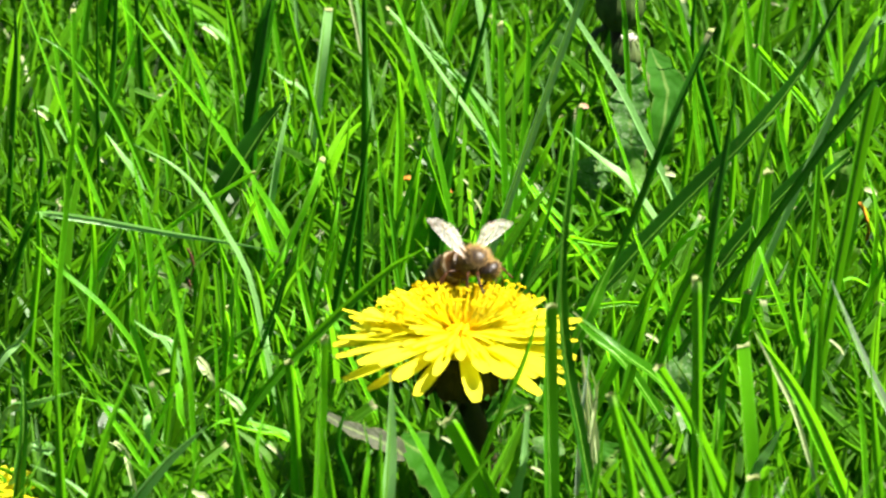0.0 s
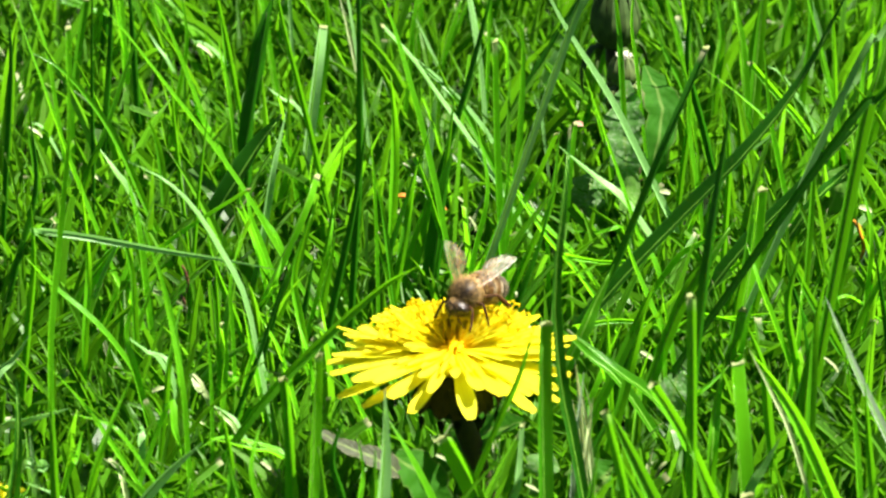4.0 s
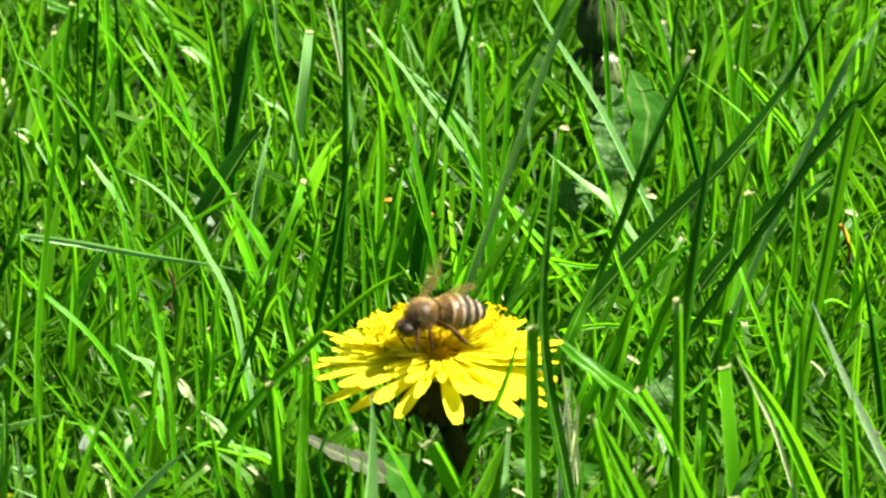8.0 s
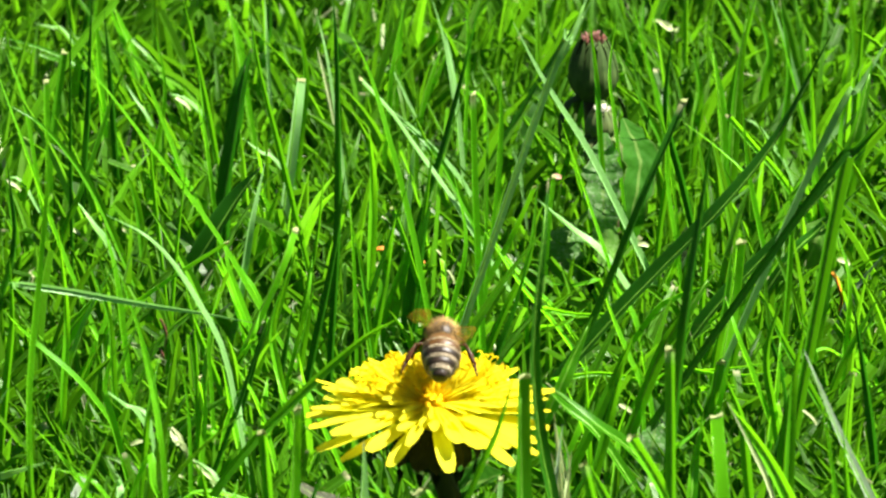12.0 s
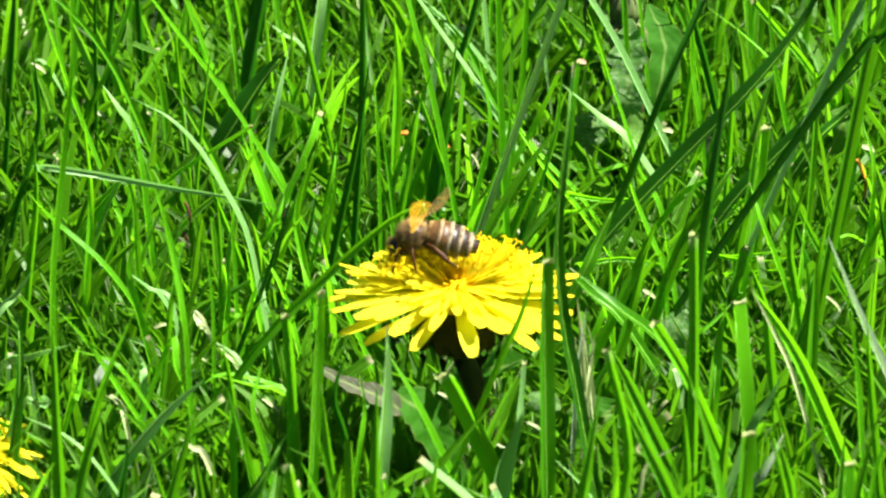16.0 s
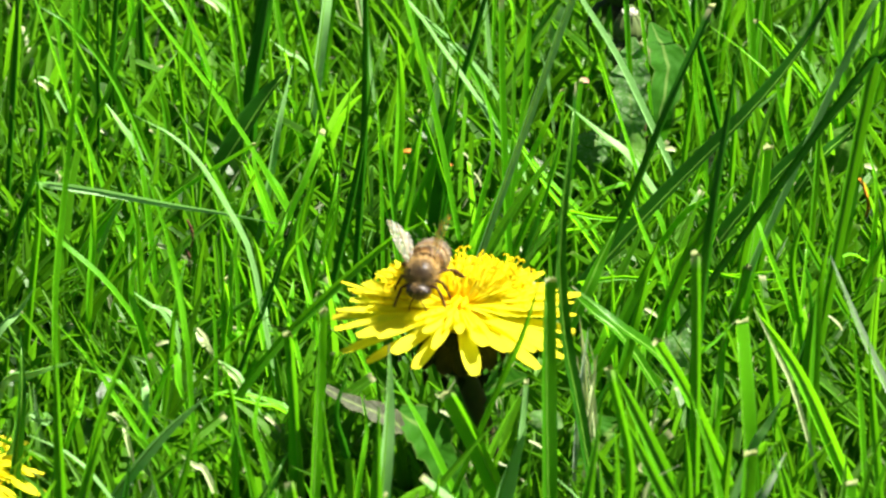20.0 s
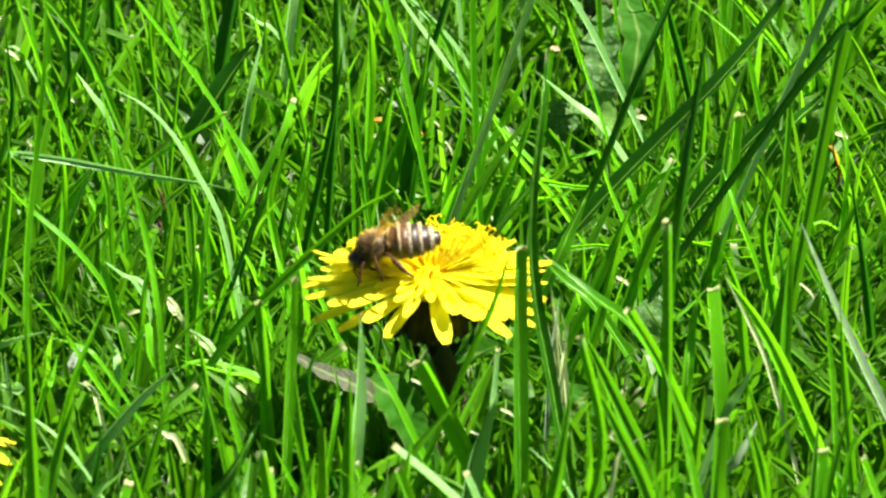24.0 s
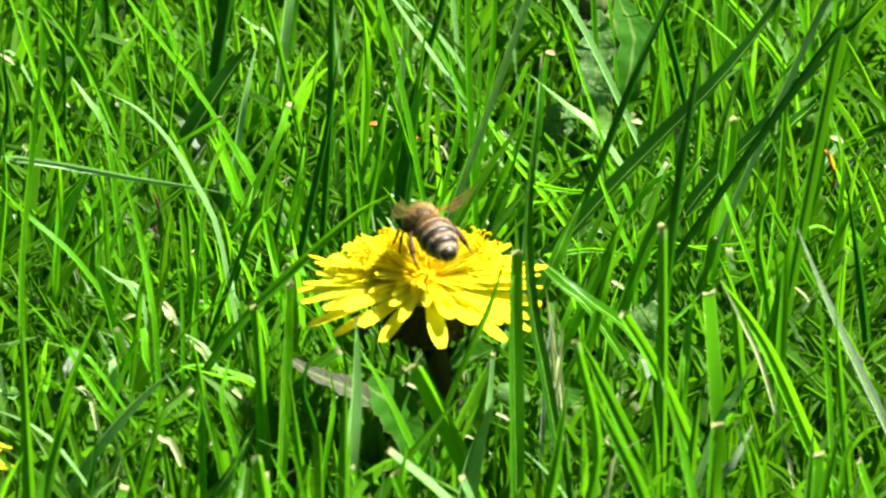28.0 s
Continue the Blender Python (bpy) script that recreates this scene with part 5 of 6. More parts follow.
blade("l", 1.2, 20, False, 29.9, 208.2, -2.0, 33.7, 207.2, 12.0, 35.7, 207.2, 16.2, 36.6, 207.9, 22.4)
blade("g", 2.1, 0, False, -58.9, -49.5, -2.0, -57.1, -51.3, 11.1, -54.1, -48.6, 23.7, -51.2, -48.9, 34.5)
blade("d", 2.1, 10, False, -45.9, -65.5, -2.0, -36.8, -65.8, 18.6, -28.6, -67.2, 30.2, -24.2, -65.4, 38.2)
blade("l", 2.1, 10, True, -20.7, -59.5, -2.0, -22.1, -58.6, 16.0, -22.8, -61.4, 21.4, -23.5, -58.7, 27.2)
blade("w", 1.1, 20, False, -32.2, -16.0, -2.0, -37.3, -15.6, 12.0, -39.2, -15.7, 13.8, -41.3, -15.9, 15.7)
blade("b", 1.3, 30, False, -65.5, 35.5, -2.0, -63.0, 16.1, 7.9, -61.8, 4.4, 12.0, -63.5, 5.5, 11.9, -65.5, 6.4, 11.6)
blade("l", 1.5, 30, False, -62.4, 5.3, -2.0, -58.8, 3.5, 12.0, -57.5, 4.3, 14.3, -56.4, 6.2, 17.6)
blade("w", 0.8, 10, False, -46.9, -2.4, -2.0, -49.7, -3.2, 12.0, -50.7, -1.9, 15.0, -52.8, -3.7, 17.3)
blade("g", 1.7, 0, False, -15.3, -39.5, -2.0, -16.0, -40.1, 6.9, -18.1, -40.7, 21.5, -19.7, -39.8, 35.0)
blade("g", 2.1, 0, False, 15.3, -59.5, -2.0, 17.0, -58.9, 16.4, 18.9, -60.8, 28.9, 20.9, -58.5, 43.1)
blade("g", 1.9, 0, False, 39.5, -65.5, -2.0, 32.3, -66.7, 25.5, 27.6, -67.2, 37.0, 23.0, -66.7, 45.8)
blade("l", 1.9, 10, False, 42.3, -63.5, -2.0, 39.8, -64.5, 18.4, 36.6, -63.7, 34.4, 33.1, -63.8, 47.6)
blade("g", 2.1, 0, False, -11.7, -71.5, -2.0, -11.5, -72.0, 21.6, -11.3, -71.1, 34.0, -11.1, -71.3, 48.0)
blade("w", 0.9, 0, False, 20.7, -3.5, -2.0, 20.0, -4.1, 12.3, 19.2, -3.0, 23.4, 18.2, -2.6, 33.3)
blade("w", 0.8, 10, False, 21.9, -5.5, -2.0, 21.0, -5.2, 13.2, 20.0, -5.3, 23.3, 18.3, -5.9, 33.4)
blade("s", 0.8, 10, False, 17.2, -7.5, -2.0, 17.9, -7.5, 15.8, 18.4, -9.1, 25.1, 19.5, -7.4, 33.4)
blade("g", 1.0, 10, False, -63.3, 230.3, -2.0, -60.9, 212.4, 7.9, -59.7, 201.2, 12.0, -66.9, 201.4, 15.4, -75.1, 201.4, 18.1)
blade("l", 1.3, 5, True, -64.0, 144.5, -2.0, -64.1, 144.9, 12.0, -64.4, 145.4, 21.6, -64.5, 145.5, 30.6)
blade("l", 1.7, 15, False, -31.0, 205.9, -2.0, -33.1, 204.5, 12.0, -34.6, 204.1, 18.1, -35.9, 204.2, 24.5)
blade("l", 1.4, 5, False, -55.7, 176.1, -2.0, -56.2, 175.4, 12.0, -56.9, 176.5, 23.9, -57.4, 175.7, 34.9)
blade("l", 1.8, 20, False, -48.9, 206.9, -2.0, -52.2, 207.2, 12.0, -54.1, 207.8, 17.1, -55.5, 206.4, 22.3)
blade("w", 0.8, 10, False, -15.0, 175.6, -2.0, -16.7, 174.8, 12.0, -18.3, 174.5, 20.0, -19.7, 175.3, 25.6)
blade("b", 1.2, 20, False, 12.2, 144.7, -2.0, 5.3, 144.8, 12.0, -2.0, 145.2, 20.8, -6.9, 144.6, 26.0)
blade("l", 1.8, 10, False, -7.2, 200.3, -2.0, -6.6, 199.5, 12.0, -6.1, 200.5, 19.1, -5.2, 198.5, 26.1)
blade("l", 0.9, 5, False, 6.0, 199.8, -2.0, 5.9, 198.9, 12.0, 5.9, 199.2, 19.3, 5.7, 200.5, 25.0)
blade("l", 1.7, 30, False, -4.7, 181.9, -2.0, -2.3, 181.1, 12.0, -0.4, 181.3, 18.7, 1.6, 182.1, 23.4)
blade("b", 1.7, 20, False, -5.7, 40.5, -2.0, 17.9, 40.1, 71.6, 20.7, 38.7, 77.6, 23.8, 41.0, 84.5)
blade("l", 2.4, 15, False, 49.9, 169.8, -2.0, 48.9, 168.5, 12.0, 48.1, 169.7, 19.7, 46.8, 168.3, 28.3)
blade("b", 1.6, 20, False, 36.9, 50.5, -2.0, 60.9, 50.2, 58.4, 65.4, 49.1, 66.0, 70.2, 50.9, 73.3)
blade("g", 2.1, 10, False, 54.0, 40.5, -2.0, 62.4, 39.2, 52.1, 65.0, 38.8, 63.3, 67.5, 41.3, 73.9)
blade("d", 1.4, 10, False, 21.5, 30.5, -2.0, 58.9, 30.9, 56.5, 64.1, 31.4, 62.0, 69.2, 30.2, 67.9)
blade("w", 1.5, 40, False, 44.4, 250.5, -2.0, 42.8, 232.2, 7.9, 41.9, 220.7, 12.0, 39.9, 222.0, 12.9, 37.9, 220.0, 14.3)
blade("g", 2.1, 10, False, 48.9, 146.0, -2.0, 49.4, 144.5, 12.0, 50.6, 145.6, 30.1, 52.4, 145.1, 45.9)
blade("d", 2.9, 0, False, -35.0, 172.3, -2.0, -33.7, 172.2, 12.0, -32.4, 170.9, 20.2, -30.6, 172.2, 26.5)
blade("l", 1.3, 10, False, -41.2, 37.6, -2.0, -42.4, 36.2, 12.0, -44.3, 37.1, 25.3, -48.7, 37.1, 41.3)
blade("l", 2.0, 25, False, -46.9, 68.1, -2.0, -51.0, 68.1, 12.0, -52.7, 67.1, 15.4, -54.5, 68.0, 18.7)
blade("l", 1.7, 20, False, -64.0, 76.8, -2.0, -58.7, 76.4, 12.0, -55.3, 76.6, 17.4, -51.5, 75.5, 22.9)
blade("b", 1.6, 20, False, -28.0, 35.5, -2.0, -29.4, 36.5, 12.0, -29.9, 33.7, 15.6, -29.8, 36.2, 19.1)
blade("l", 0.9, 30, False, 28.7, 133.1, -2.0, 27.7, 113.3, 7.9, 27.1, 103.5, 12.0, 23.0, 102.5, 11.4, 18.2, 104.7, 11.0)
blade("l", 1.0, 30, False, 38.1, 88.6, -2.0, 36.7, 69.4, 7.9, 35.9, 59.0, 12.0, 29.5, 58.7, 13.2, 23.1, 59.3, 15.0)
blade("l", 0.9, 30, False, 17.8, 111.2, -2.0, 17.2, 90.4, 7.9, 16.8, 82.9, 12.0, 20.9, 80.8, 13.6, 24.6, 82.5, 15.7)
blade("g", 2.1, 10, False, 24.8, 30.5, -2.0, 34.0, 30.4, 26.7, 38.7, 29.3, 36.1, 43.3, 30.3, 43.2)
blade("l", 0.8, 20, False, 32.6, 78.0, -2.0, 40.7, 76.8, 12.0, 47.8, 76.2, 19.3, 53.0, 76.1, 25.7)


# ---- dandelions ----


def floret_mesh(length, width, curl, cup=0.35, material=None):
    """A strap-shaped ray floret from the origin along +x, face up, toothed at the tip."""
    n = 9
    verts, faces, uvs = [], [], []
    for i in range(n + 1):
        s = i / n
        w = width * 0.5 * (0.42 + 0.72 * min(1, s * 1.7)) * (1.0 if s < 0.75 else math.sqrt(1 - 0.8 * ((s - 0.75) / 0.25) ** 2))
        x, z = length * s, length * curl * s * s
        for j, a in enumerate((-1, -0.5, 0, 0.5, 1)):
            tooth = 0.015 * length * (1 if j in (0, 2, 4) else -0.4) if i == n else 0
            verts.append(Vector((x + tooth, a * w, z + cup * w * a * a * (1 - 0.5 * s))))
            uvs.append(((a + 1) / 2, s))
        if i:
            k = (i - 1) * 5
            faces += [(k + j, k + 5 + j, k + 6 + j, k + 1 + j) for j in range(4)]
    return mesh_from("ray_floret", verts, faces, material or PETAL, uvs)


def style_mesh(length, bend):
    """A thin style that forks and curls at its tip."""
    l = length
    stalk = tube([(0, 0, 0), (0, 0.1 * bend * l, l * 0.5), (0, 0.25 * bend * l, l)], [0.00014, 0.00013, 0.00012], 5, 5)
    top = Vector((0, 0.25 * bend * l, l))
    r = 0.00062
    fork = []
    for sgn in (-1, 1):
        pts = [top, top + Vector((sgn * r * 0.5, 0, r * 0.7)), top + Vector((sgn * r * 1.25, 0, r * 0.75)), top + Vector((sgn * r * 1.5, 0, r * 0.1))]
        fork.append(tube(pts, [0.00012, 0.00011, 0.00009], 5, 6))
    return mesh_from("style", *joined([stalk] + fork)[:2], STYLE)


# side, forward and up reach of the tip (mm) and width (mm) of the straps that spread and hang at the front
STRAPS = [(-17.4, -5.5, -4.0, 2.1), (-13.6, -10.5, -3.6, 1.8), (-6.4, -14.6, -2.2, 2.8), (-9.4, -12.6, -0.6, 2.7), (2.5, -15.0, -2.4, 2.8), (3.9, -12.6, 0.6, 2.4), (7.2, -13.4, 0.2, 3.2),
          (12.1, -12.4, -2.9, 2.5), (15.8, -7.6, -3.7, 2.3), (-18.4, -3.4, -0.6, 2.1), (-14.8, -9.0, 0.6, 2.7), (-17.8, -1.0, 1.2, 1.6), (17.4, -4.0, -1.0, 2.3), (15.6, -9.0, -0.6, 2.5),
          (11.2, -13.0, 1.0, 2.2), (-11.6, -11.8, 1.6, 2.2), (-3.2, -14.2, 1.6, 2.0), (9.6, -11.2, 2.2, 1.9), (-4.8, -12.4, 2.6, 1.8), (0.2, -12.0, 3.0, 1.7), (-16.4, -6.4, 1.8, 1.9)]


def dandelion(height, lean, label):
    """A full open dandelion head on its stem: foot at the origin, head up."""
    rng = random.Random(5)
    flower = new("dandelion")
    tagged(flower, label, "dandelion", "dandelion flowers")
    h = height * MM
    foot = Vector((lean[0] * MM, lean[1] * MM, 0))
    part("stem", mesh_from("stem", *tube([foot, foot * 0.6 + Vector((0, 0, h * 0.4)), Vector((0, 0, h - 0.006))], [0.0018, 0.0016, 0.0020], 12, 10)[:2], STEM), flower)
    cup = lathe([(-0.0095, 0.0021), (-0.008, 0.0040), (-0.0055, 0.0053), (-0.0036, 0.0048), (-0.0022, 0.0036), (-0.0016, 0.0016)], 18)
    stand = Matrix.Translation((0, 0, h))
    turn_up = Matrix.Rotation(radians(-90), 4, "Y")
    part("receptacle", mesh_from("receptacle", *cup[:2], BRACT), flower, "green cup under the petals, coloured darker for their shade", stand @ turn_up)
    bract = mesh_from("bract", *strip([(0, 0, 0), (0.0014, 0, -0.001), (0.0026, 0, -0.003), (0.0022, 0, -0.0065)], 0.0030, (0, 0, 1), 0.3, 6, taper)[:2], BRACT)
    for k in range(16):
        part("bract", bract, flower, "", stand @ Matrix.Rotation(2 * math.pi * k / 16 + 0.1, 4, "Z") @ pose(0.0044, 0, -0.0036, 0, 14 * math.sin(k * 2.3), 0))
    mound = lathe([(-0.0020, 0.0034), (0.0002, 0.0034), (0.0010, 0.0029), (0.0018, 0.0021), (0.0024, 0.0012), (0.0026, 0.0004)], 22, 1.0, 0.12)
    part("floret_cushion", mesh_from("floret_cushion", *mound[:2], CORE), flower, "dense orange-yellow heart of the flower head", stand @ turn_up)
    kinds = [floret_mesh(0.018, 0.0027, c, q) for c, q in ((-0.07, 0.25), (-0.13, 0.4), (0.03, 0.45), (-0.03, 0.2), (-0.18, 0.3), (0.08, 0.5))]
    young = [floret_mesh(0.018, 0.0027, c, q, HEART) for c, q in ((-0.10, 1.0), (0.06, 1.3))]
    rolled = [floret_mesh(0.018, 0.0027, c, q) for c, q in ((-0.06, 0.9), (-0.12, 1.2), (0.05, 1.4), (-0.2, 1.0))]

    def along(root, tip, face, width, me, long=18.0):
        """Lay a mesh that runs along +x from root to tip with its face turned one way."""
        x = (tip - root).normalized()
        z = (face - x * face.dot(x)).normalized()
        y = z.cross(x)
        k = (tip - root).length / (long * MM)
        m = Matrix(((x.x, y.x, z.x, root.x), (x.y, y.y, z.y, root.y), (x.z, y.z, z.z, root.z), (0, 0, 0, 1)))
        part("ray_floret", me, flower, "", stand @ m @ Matrix.Diagonal((k, width / 3.0, k, 1)))

    for side, fore, up, width in STRAPS:
        tip = Vector((side, fore, up)) * MM
        root = Vector((side * 0.12, fore * 0.16, 0.2 + 0.12 * up)) * MM
        along(root, tip, Vector((rng.uniform(-0.2, 0.2), -0.3, 0.95)), width * rng.uniform(0.8, 0.98), kinds[rng.choice((0, 1, 3))])
    # florets in a spiral: the outer ones lie flat, the inner ones stand in a dense dome, forked styles rise from among them
    styles = [style_mesh(l * MM, b) for l, b in ((3.0, 0.2), (3.7, -0.3), (4.3, 0.5), (3.3, -0.1))]
    count = 430
    for k in range(count):
        r = math.sqrt((k + 0.5) / count)
        az = k * 2.39996 + rng.uniform(-0.12, 0.12)
        front = -math.sin(az)
        if r > 0.80 and front > 0.30:
            continue
        flat = min(1.0, max(0.0, front) * 1.7) * min(1.0, r / 0.3)
        if flat > 0.6 and (r > 0.66 or k % 3 == 0):
            continue
        lean_out = 8 + 78 * r ** 1.2 + 15 * r * max(0.0, -front)
        lean_out = radians(lean_out + (83 - lean_out) * flat + rng.uniform(-7, 7))
        length = (2.2 + 3.4 * r if r < 0.36 else 3.9 + 12.0 * r ** 1.6) * rng.uniform(0.86, 1.08) * (1 - 0.27 * r * max(0.0, -front)) * (1 - 0.06 * max(0.0, math.cos(az)) ** 2)
        out = Vector((math.cos(az), math.sin(az), 0))
        way = out * math.sin(lean_out) + Vector((0, 0, math.cos(lean_out)))
        face = out * -math.cos(lean_out) + Vector((0, 0, math.sin(lean_out)))
        face = Matrix.Rotation(radians(rng.uniform(-28, 28)), 3, way) @ face
        root = (out * (3.3 * r) + Vector((0, 0, 1.6 - 1.6 * r * r))) * MM
        along(root, root + way * length * MM, face, (0.62 + 1.3 * r ** 2.2) * rng.uniform(0.8, 1.2), rng.choice(kinds if r > 0.72 else rolled if r > 0.30 else young))
        if r < 0.86 and flat < 0.7 and (k % 3 == 0 or r > 0.36):
            turn = Vector((0, 0, 1)).rotation_difference((way + Vector((0, 0, 0.25))).normalized()).to_matrix().to_4x4()
            at = root + way * (length * rng.uniform(0.40, 0.56)) * MM + face * 0.0003
            part("style", rng.choice(styles), flower, "", stand @ Matrix.Translation(at) @ turn @ pose(0, 0, 0, rng.uniform(-12, 12), rng.uniform(-12, 12), rng.uniform(0, 180)))
    return flower


head = dandelion(32.6, (6, 8), "open bright yellow dandelion visited by a bee")
low = dandelion(10.9, (1, 2), "yellow dandelion low among the grass blades")
low.matrix_basis = pose(-0.0734, -0.0040, 0, 0, -6, 100) @ Matrix.Diagonal((0.75, 0.75, 0.75, 1))


def toothed_leaf(points, width, facing, material, label, teeth=6, fold=0.2):
    """A jagged dandelion leaf along the points in mm, widest past its middle."""
    line = smooth_line([Vector(p) * MM for p in points], teeth * 4)
    n = len(line) - 1
    verts, faces, uvs = [], [], []
    for i, q in enumerate(line):
        s = i / n
        t = (line[min(i + 1, n)] - line[max(i - 1, 0)]).normalized()
        side = t.cross(Vector(facing)).normalized()
        up = side.cross(t)
        jag = (1.0, 0.96, 0.86, 0.74)[i % 4] if s < 0.9 else 0.8
        w = width * MM * 0.5 * (0.35 + 0.9 * s) * (1 - max(0, s - 0.72) ** 1.3 * 4.6) * jag
        w = max(w, 0.0002)
        for a in (-1, -0.5, 0, 0.5, 1):
            verts.append(q + side * (a * w) + up * (fold * w * abs(a) + 0.12 * w * math.sin(i * 1.7 + a * 2)))
            uvs.append(((a + 1) / 2, s))
        if i:
            k = (i - 1) * 5
            faces += [(k + j, k + j + 1, k + j + 6, k + j + 5) for j in range(4)]
    ob = new("weed_leaf", mesh_from("weed_leaf", verts, faces, material, uvs))
    return tagged(ob, label, "leaf", "weed leaves")


toothed_leaf([(4.0, -12.0, -1.9), (0.3, -13.0, 7.8), (-2.7, -13.5, 14.5), (-5.2, -13.0, 18.9), (-9.7, -12.5, 22.3)], 8.5, (0.30, -0.65, 0.70), LEAF, "green toothed dandelion leaf below the flower", 5, 0.20)
toothed_leaf([(-19.7, -15.0, 26.4), (-16.4, -15.0, 24.4), (-13.1, -15.5, 23.2), (-9.7, -15.5, 21.4), (-7.3, -14.0, 18.7)], 4.2, (0.1, -0.6, 0.8), DULL_LEAF, "greyish curled edge of a withered dandelion leaf", 4, 0.20)
toothed_leaf([(-4.5, 10.6, 0.0), (-1.1, 10.0, 10.6), (3.2, 8.0, 15.7), (10.5, 4.0, 20.2)], 11.0, (-0.2, -0.3, 0.9), LEAF, "dark green toothed dandelion leaf under the petals", 5, 0.20)
toothed_leaf([(17.0, -2.1, 0.0), (19.5, 2.0, 5.7), (22.1, 4.0, 9.5), (24.7, 6.0, 12.4)], 13.0, (0, -0.8, 0.6), LEAF, "dark broad dandelion leaf in the shade", 4, 0.20)
toothed_leaf([(29.5, 121.1, 0.0), (28.3, 114.0, 15.8), (27.8, 117.0, 23.6), (28.3, 122.0, 30.5)], 7.0, (-0.2, -0.8, 0.6), HAIRY_LEAF, "pale hairy dandelion leaf standing upright", 7, 0.20)
toothed_leaf([(32.5, 131.1, 0.0), (32.6, 121.0, 15.1), (34.0, 125.0, 24.4), (31.3, 130.0, 30.0)], 7.0, (0.3, -0.8, 0.5), LEAF, "dark green dandelion leaf standing upright", 6, 0.20)
toothed_leaf([(21.1, 121.1, 0.0), (21.5, 117.0, 9.6), (22.9, 121.0, 15.0)], 7.0, (0.0, -0.7, 0.7), HAIRY_LEAF, "pale hairy leaf between the blades", 5, 0.20)
toothed_leaf([(58.4, 121.2, 0.0), (61.5, 112.0, 12.7), (64.3, 114.0, 18.8)], 7.0, (-0.2, -0.7, 0.7), CLOVER, "smooth oval weed leaf among the grass", 3, 0.20)
toothed_leaf([(-1.3, 146.2, 0.0), (-2.2, 153.0, 4.4), (-1.3, 159.0, 10.3)], 6.0, (0.1, -0.7, 0.7), CLOVER, "smooth weed leaf among the grass", 3, 0.20)
toothed_leaf([(10.2, 14.9, 0.0), (12.2, 0.0, 12.2), (14.8, 2.0, 16.0)], 6.0, (-0.2, -0.7, 0.7), HAIRY_LEAF, "small pale toothed weed leaf", 4, 0.20)
toothed_leaf([(32.4, 36.8, 0.0), (33.4, 29.0, 11.0), (34.7, 31.0, 17.7)], 6.0, (0.2, -0.7, 0.7), HAIRY_LEAF, "pale net-veined weed leaf in the grass", 4, 0.20)


def closed_head(place, height, bract_material, tuft_material, label, wide=5.5, tall=13, droop=False):
    """A closed or withered dandelion head on a short stem: overlapping bracts and a tuft on top."""
    thing = new("dandelion_bud")
    thing.matrix_basis = pose(place[0] * MM, place[1] * MM, 0)
    tagged(thing, label, "flower bud", "closed dandelion heads")
    h = height * MM
    part("stem", mesh_from("stem", *tube([(0.004, 0.002, 0), (0.001, 0, h * 0.5), (0, 0, h)], [0.0016, 0.0015, 0.0017], 10, 8)[:2], STEM), thing)
    t = tall * MM
    body = lathe([(0, 0.0018), (t * 0.12, wide * 0.00085), (t * 0.35, wide * 0.001), (t * 0.65, wide * 0.00085), (t * 0.88, wide * 0.0006), (t, wide * 0.0004)], 16, 1.0, 0.05)
    up = Matrix.Translation((0, 0, h)) @ Matrix.Rotation(radians(-90), 4, "Y")
    part("bud_body", mesh_from("bud_body", *body[:2], bract_material), thing, "", up)
    w = wide * MM
    leaf = mesh_from("bract", *strip([(w * 0.55, 0, 0), (w * 1.14, 0, t * 0.3), (w * 1.04, 0, t * 0.7), (w * 0.58, 0, t * 1.06)], w * 0.66, (1, 0, 0), -0.3, 8, taper)[:2], bract_material)
    drop = mesh_from("bract", *strip([(w * 0.6, 0, t * 0.1), (w * 1.3, 0, t * 0.0), (w * 1.7, 0, -t * 0.4), (w * 1.5, 0, -t * 0.8)], w * 0.6, (1, 0, 0.4), -0.3, 8, taper)[:2], bract_material)
    for k in range(11):
        part("bract", leaf, thing, "", Matrix.Translation((0, 0, h)) @ Matrix.Rotation(k * 2 * math.pi / 11, 4, "Z"))
    for k in range(7 if droop else 4):
        part("bract", drop, thing, "", Matrix.Translation((0, 0, h)) @ Matrix.Rotation(k * 2 * math.pi / (7 if droop else 4) + 0.4, 4, "Z"))
    rng = random.Random(3)
    hairs = []
    for k in range(90):
        a, r = rng.uniform(0, 6.28), w * 0.42 * math.sqrt(rng.random())
        p = Vector((r * math.cos(a), r * math.sin(a), t * 0.95))
        q = p + Vector((r * 0.5 * math.cos(a), r * 0.5 * math.sin(a), t * rng.uniform(0.06, 0.16)))
        hairs.append(tube([p, (p + q) / 2, q], [0.00020, 0.00018, 0.00010], 4, 3))
    part("tuft", mesh_from("tuft", *joined(hairs)[:2], tuft_material), thing, "", Matrix.Translation((0, 0, h)))
    return thing


closed_head((26.7, 150.0), 25.9, BUD_GREEN, RUSSET, "dark green closed dandelion head with a russet tuft", 3.7, 10.5)
closed_head((28.0, 140.0), 22.9, BUD_YELLOW, PAPPUS, "withered yellow-green dandelion head with white down", 2.4, 5, True)


